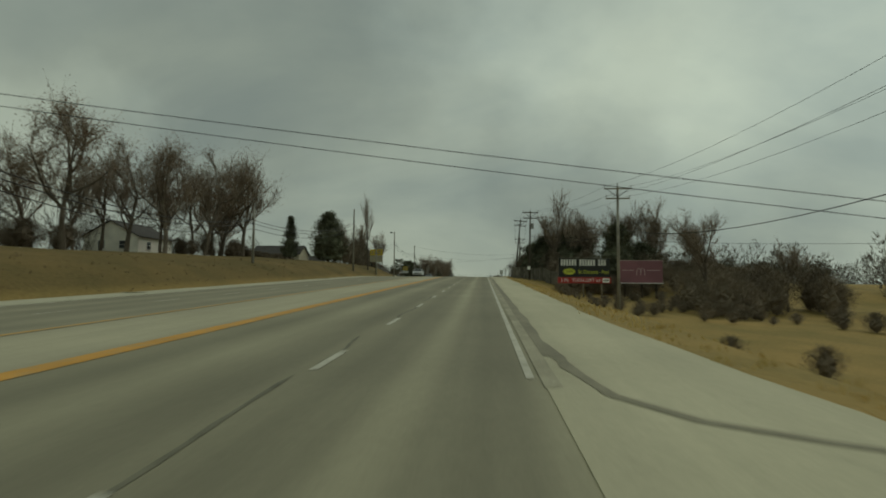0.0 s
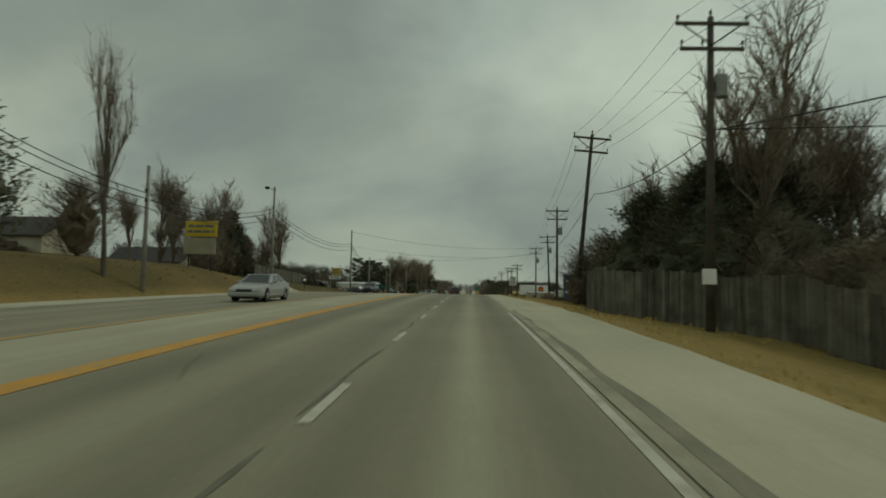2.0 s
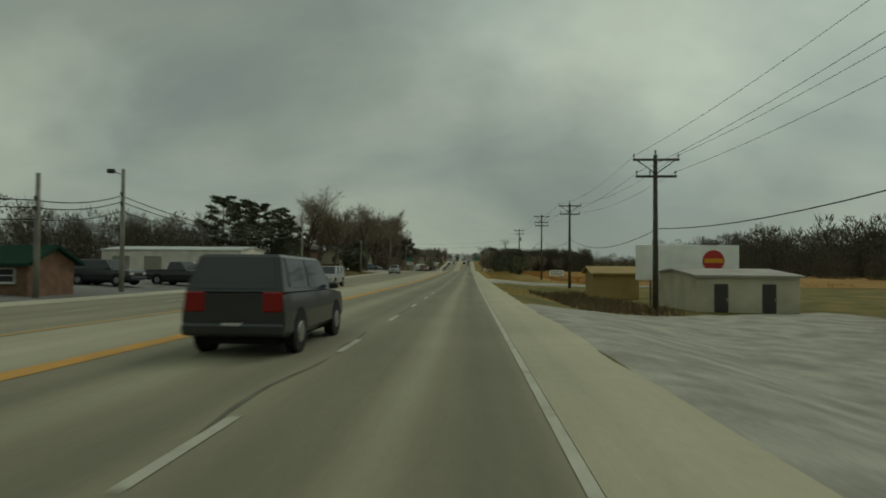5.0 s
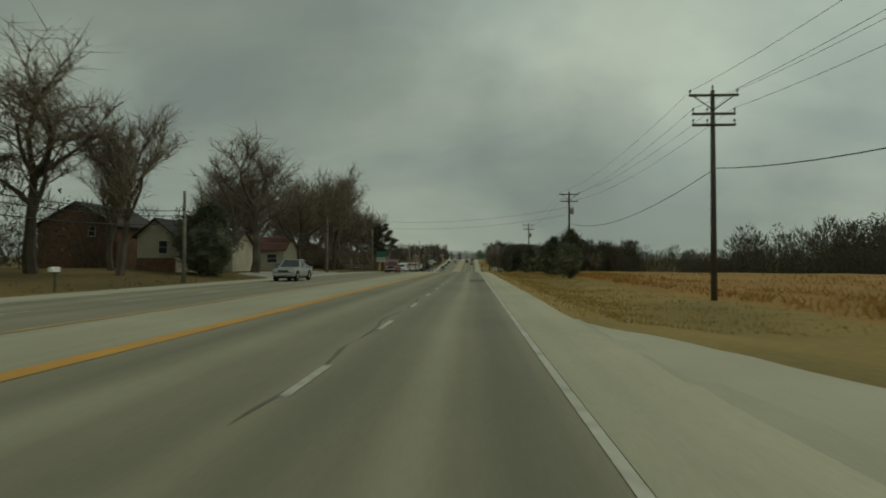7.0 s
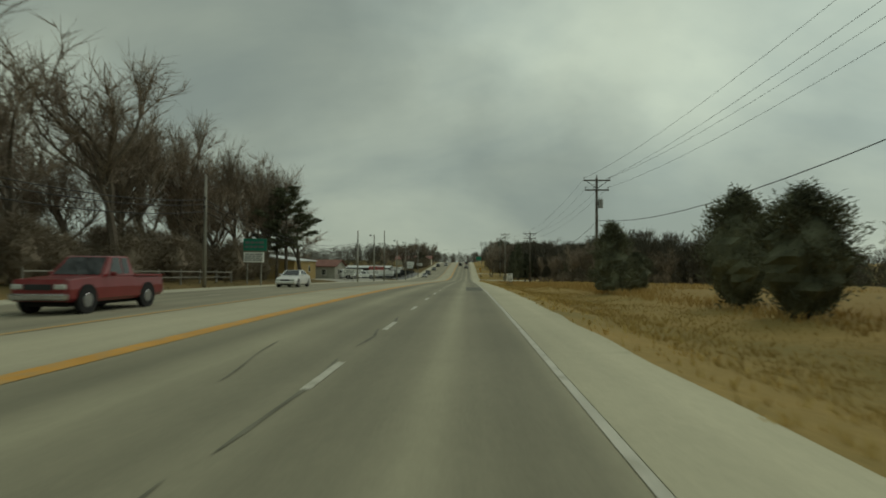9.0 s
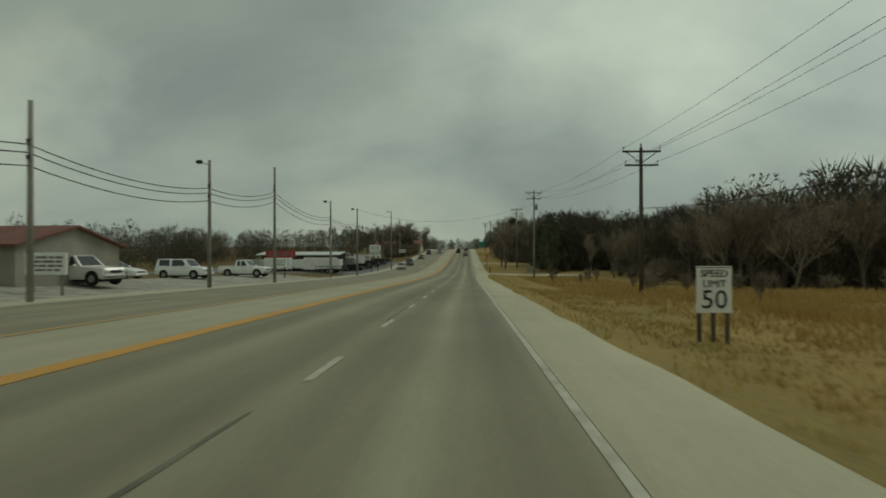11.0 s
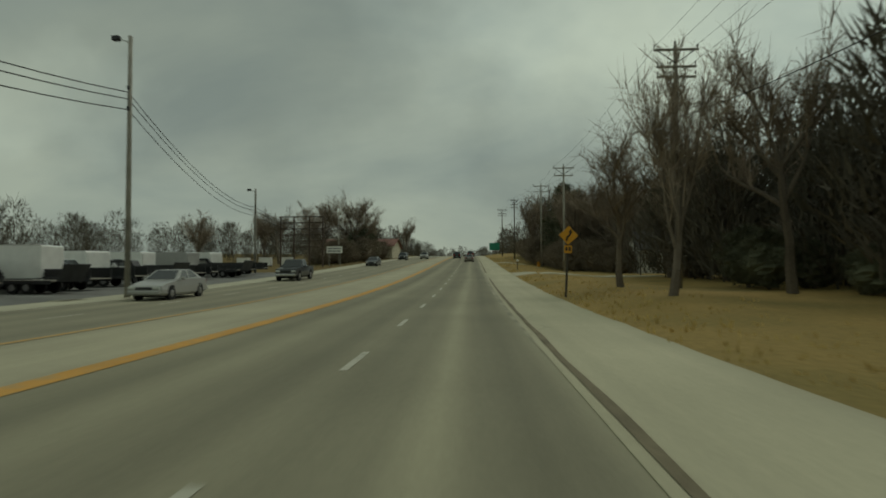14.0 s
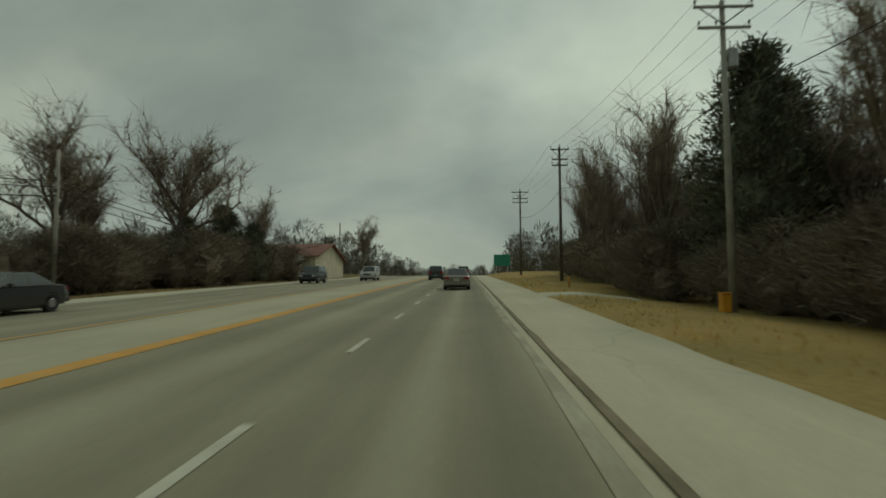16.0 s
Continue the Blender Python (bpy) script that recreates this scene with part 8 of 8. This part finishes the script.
for key, x, y, h in (("broad_b", -38, 345.0, 15), ("oak_a", -42, 352, 14), ("broad_a", -45, 340, 14)):
    bare_tree(key, x, y, h, x * 29 % 360, OAK if key.startswith("oak") else "large " + BARE, "trees above the houses")
for x, y, h in ((-37.0, 342.8, 4.2), (-40.0, 345.0, 4.6), (-32.6, 344.6, 3.6), (-29.8, 345.5, 4.0), (-44, 346, 5)):
    conifer("thicket", x, y, h, THICK, x * 37 % 360, 1.2, "undergrowth above the houses")
# left, last stretch
for key, x, y, h in (("broad_a", -24.5, 614, 14.5), ("broad_b", -29, 606, 13), ("broad_c", -33, 616, 13), ("broad_b", -28, 625, 13), ("broad_a", -37, 604, 11), ("broad_c", -42, 610, 11), ("broad_c", -25, 634, 11), ("broad_b", -60, 522, 9), ("slim", -22, 690, 13), ("broad_c", -36, 570, 8)):
    bare_tree(key, x, y, h, (x * 37 + y * 11) % 360, BARE + " beside the lot", "trees beyond the lot", 1.3)
for x, y, h in ((-24.5, 624, 8.0), (-23.8, 630, 6.6), (-25.6, 618, 6.4)):
    conifer("cedar_b", x, y, h, "dark overgrown evergreen beyond the lot", (x * 61) % 360, 1.0)
for i in range(40):
    conifer("thicket", rt.uniform(-31, -21.8), rt.uniform(597, 648), rt.uniform(2.6, 5.0), "brown thicket beneath the bare trees", rt.uniform(0, 360), 1.4, "thicket beyond the lot")
for i in range(9):
    bare_tree("scrub", rt.uniform(10, 18), rt.uniform(395, 492), rt.uniform(1.2, 2.2), rt.uniform(0, 360), "thin bare shrub in tawny grass", "shrubs in the grass")
for i in range(16):
    bare_tree("scrub", rt.uniform(14, 30), rt.uniform(372, 446), rt.uniform(1.2, 2.6), rt.uniform(0, 360), "thin bare shrub in rough grass", "shrubs in the grass")
for i in range(10):
    bare_tree("scrub", rt.uniform(8, 14), rt.uniform(128, 160), rt.uniform(1.6, 2.6), rt.uniform(0, 360), "thin bare shrub in the ditch", "shrubs in the grass")


def joined_brush(name, rows, label):
    """Tangled brush that nobody could count, in one mesh."""
    me = PROTO["thicket"][2]
    co = np.empty(len(me.vertices) * 3)
    me.vertices.foreach_get("co", co)
    co = co.reshape(-1, 3)
    faces = [tuple(p.vertices) for p in me.polygons]
    V, F = [], []
    for x, y, z, a, k, kz in rows:
        o = len(V) * len(co)
        c, s = math.cos(a), math.sin(a)
        V.append(np.stack([x + k * (c * co[:, 0] - s * co[:, 1]), y + k * (s * co[:, 0] + c * co[:, 1]), z + kz * co[:, 2]], 1))
        F += [tuple(o + i for i in f) for f in faces]
    m = bpy.data.meshes.new(name)
    m.from_pydata(np.concatenate(V).tolist(), [], F)
    m.materials.append(M_THICKET)
    return tagged(new(name, m), label, "undergrowth", kind="stuff")


joined_brush("undergrowth_wood", JOINED["undergrowth of the wood"], THICK + " within the wood")
joined_brush("undergrowth_houses", JOINED["undergrowth above the houses"], THICK + " behind the houses")
joined_brush("undergrowth_slope", JOINED["brush on the slope"], "low dead brush on the slope below the verge")
joined_brush("undergrowth_oaks", JOINED["brush beneath the oaks"], "tangled brown brush beneath the oaks")
joined_brush("undergrowth_billboards", JOINED["brush below the billboards"], "dense brown brush behind the billboards and the fence")


def far_woods(name, areas, hmin, hmax, seed, label, evergreen=0.15, thick=1.0, twigs=180):
    """Distant woods: many simple trees, each a trunk with slivers for twigs, in one mesh."""
    rng = np.random.default_rng(seed)
    VV, count_v = [], 0
    for x0, x1, y0, y1, count in areas:
        for _ in range(count):
            x, y = rng.uniform(x0, x1), rng.uniform(y0, y1)
            h = rng.uniform(hmin, hmax)
            o = np.array([x, y, land(x, y) - 0.3])
            if rng.uniform() < evergreen:
                m = 230
                s = rng.uniform(0.08, 1.0, m)
                a = rng.uniform(0, 6.283, m)
                rad = (np.sqrt(1 - s) * 0.24 + 0.03) * h * rng.uniform(0.5, 1.1, m)
                P = np.stack([rad * np.cos(a), rad * np.sin(a), s * h], 1)
                V, _f = leaf_cards(P, h * 0.030, rng, 0.3)
                VV.append(V.reshape(-1, 3) + o)
            else:
                m = twigs
                s = rng.uniform(0.04, 0.92, m)
                a = rng.uniform(0, 6.283, m)
                rad = 0.27 * h * np.sin(np.clip(s, 0, 1) * math.pi * 0.85 + 0.3) * np.sqrt(rng.uniform(0.0, 1.0, m))
                P = np.stack([rad * np.cos(a), rad * np.sin(a), s * h], 1)
                D = np.stack([np.cos(a) * rng.uniform(0.1, 0.9, m), np.sin(a) * rng.uniform(0.1, 0.9, m), rng.uniform(0.5, 1.3, m)], 1) + rng.normal(0, 0.25, (m, 3))
                D *= (h * rng.uniform(0.06, 0.16, m) / np.linalg.norm(D, axis=1))[:, None]
                U = np.cross(D, rng.normal(0, 1, (m, 3)))
                U *= (thick * h * rng.uniform(0.005, 0.012, m) / np.linalg.norm(U, axis=1))[:, None]
                V = np.stack([P - U, P + U, P + D], 1).reshape(-1, 3)
                tr = h * 0.007
                T = np.array([[-tr, 0, 0], [tr, 0, 0], [0, 0, h * 0.85], [0, -tr, 0], [0, tr, 0], [0, 0, h * 0.85]])
                VV.append(np.concatenate([V, T]) + o)
    V = np.concatenate(VV)
    F = np.arange(len(V)).reshape(-1, 3)
    me = bpy.data.meshes.new(name)
    me.from_pydata(V.tolist(), [], F.tolist())
    me.materials.append(M_WOODS)
    return tagged(new(name, me), label, "woods", kind="stuff")


far_woods("far_woods", ((60, 160, 20, 120, 130), (34, 60, 100, 150, 40), (60, 140, 130, 260, 90), (40, 110, 420, 560, 220), (30, 80, 560, 690, 160)), 6, 10, 31, "far grey-brown winter woods beyond the fields", 0.14)
far_woods("far_woods_field", ((75, 165, 250, 430, 480),), 9.5, 15, 34, "far grey-brown winter woods beyond the russet field", 0.16, 1.05, 260)
far_woods("far_woods_edge", ((66, 86, 240, 450, 340),), 3.5, 7.5, 36, "low brown brush and trees along the field's far edge", 0.14, 1.15, 210)
far_woods("far_woods_left", ((-90, -60, -20, 140, 90), (-86, -54, 175, 300, 330), (-90, -45, 300, 400, 80), (-110, -64, 440, 610, 280), (-90, -45, 600, 720, 90), (-60, -34, 262, 300, 50)), 6, 11, 32, "far grey-brown winter woods behind the houses", 0.25, 0.55, 400)
far_woods("far_woods_ahead", ((-75, -26, 690, 900, 150), (12, 90, 690, 900, 150), (-60, 60, 920, 1060, 150), (20, 46, 610, 690, 60)), 8, 13, 33, "winter woods where the road ends", 0.15, 1.1, 240)
far_woods("wood_behind_drive", ((30, 60, 445, 505, 170), (19, 42, 572, 660, 80), (17.5, 46, 508, 560, 190)), 8.5, 13.5, 37, "close winter wood behind the drive and the white house", 0.18, 0.72, 500)
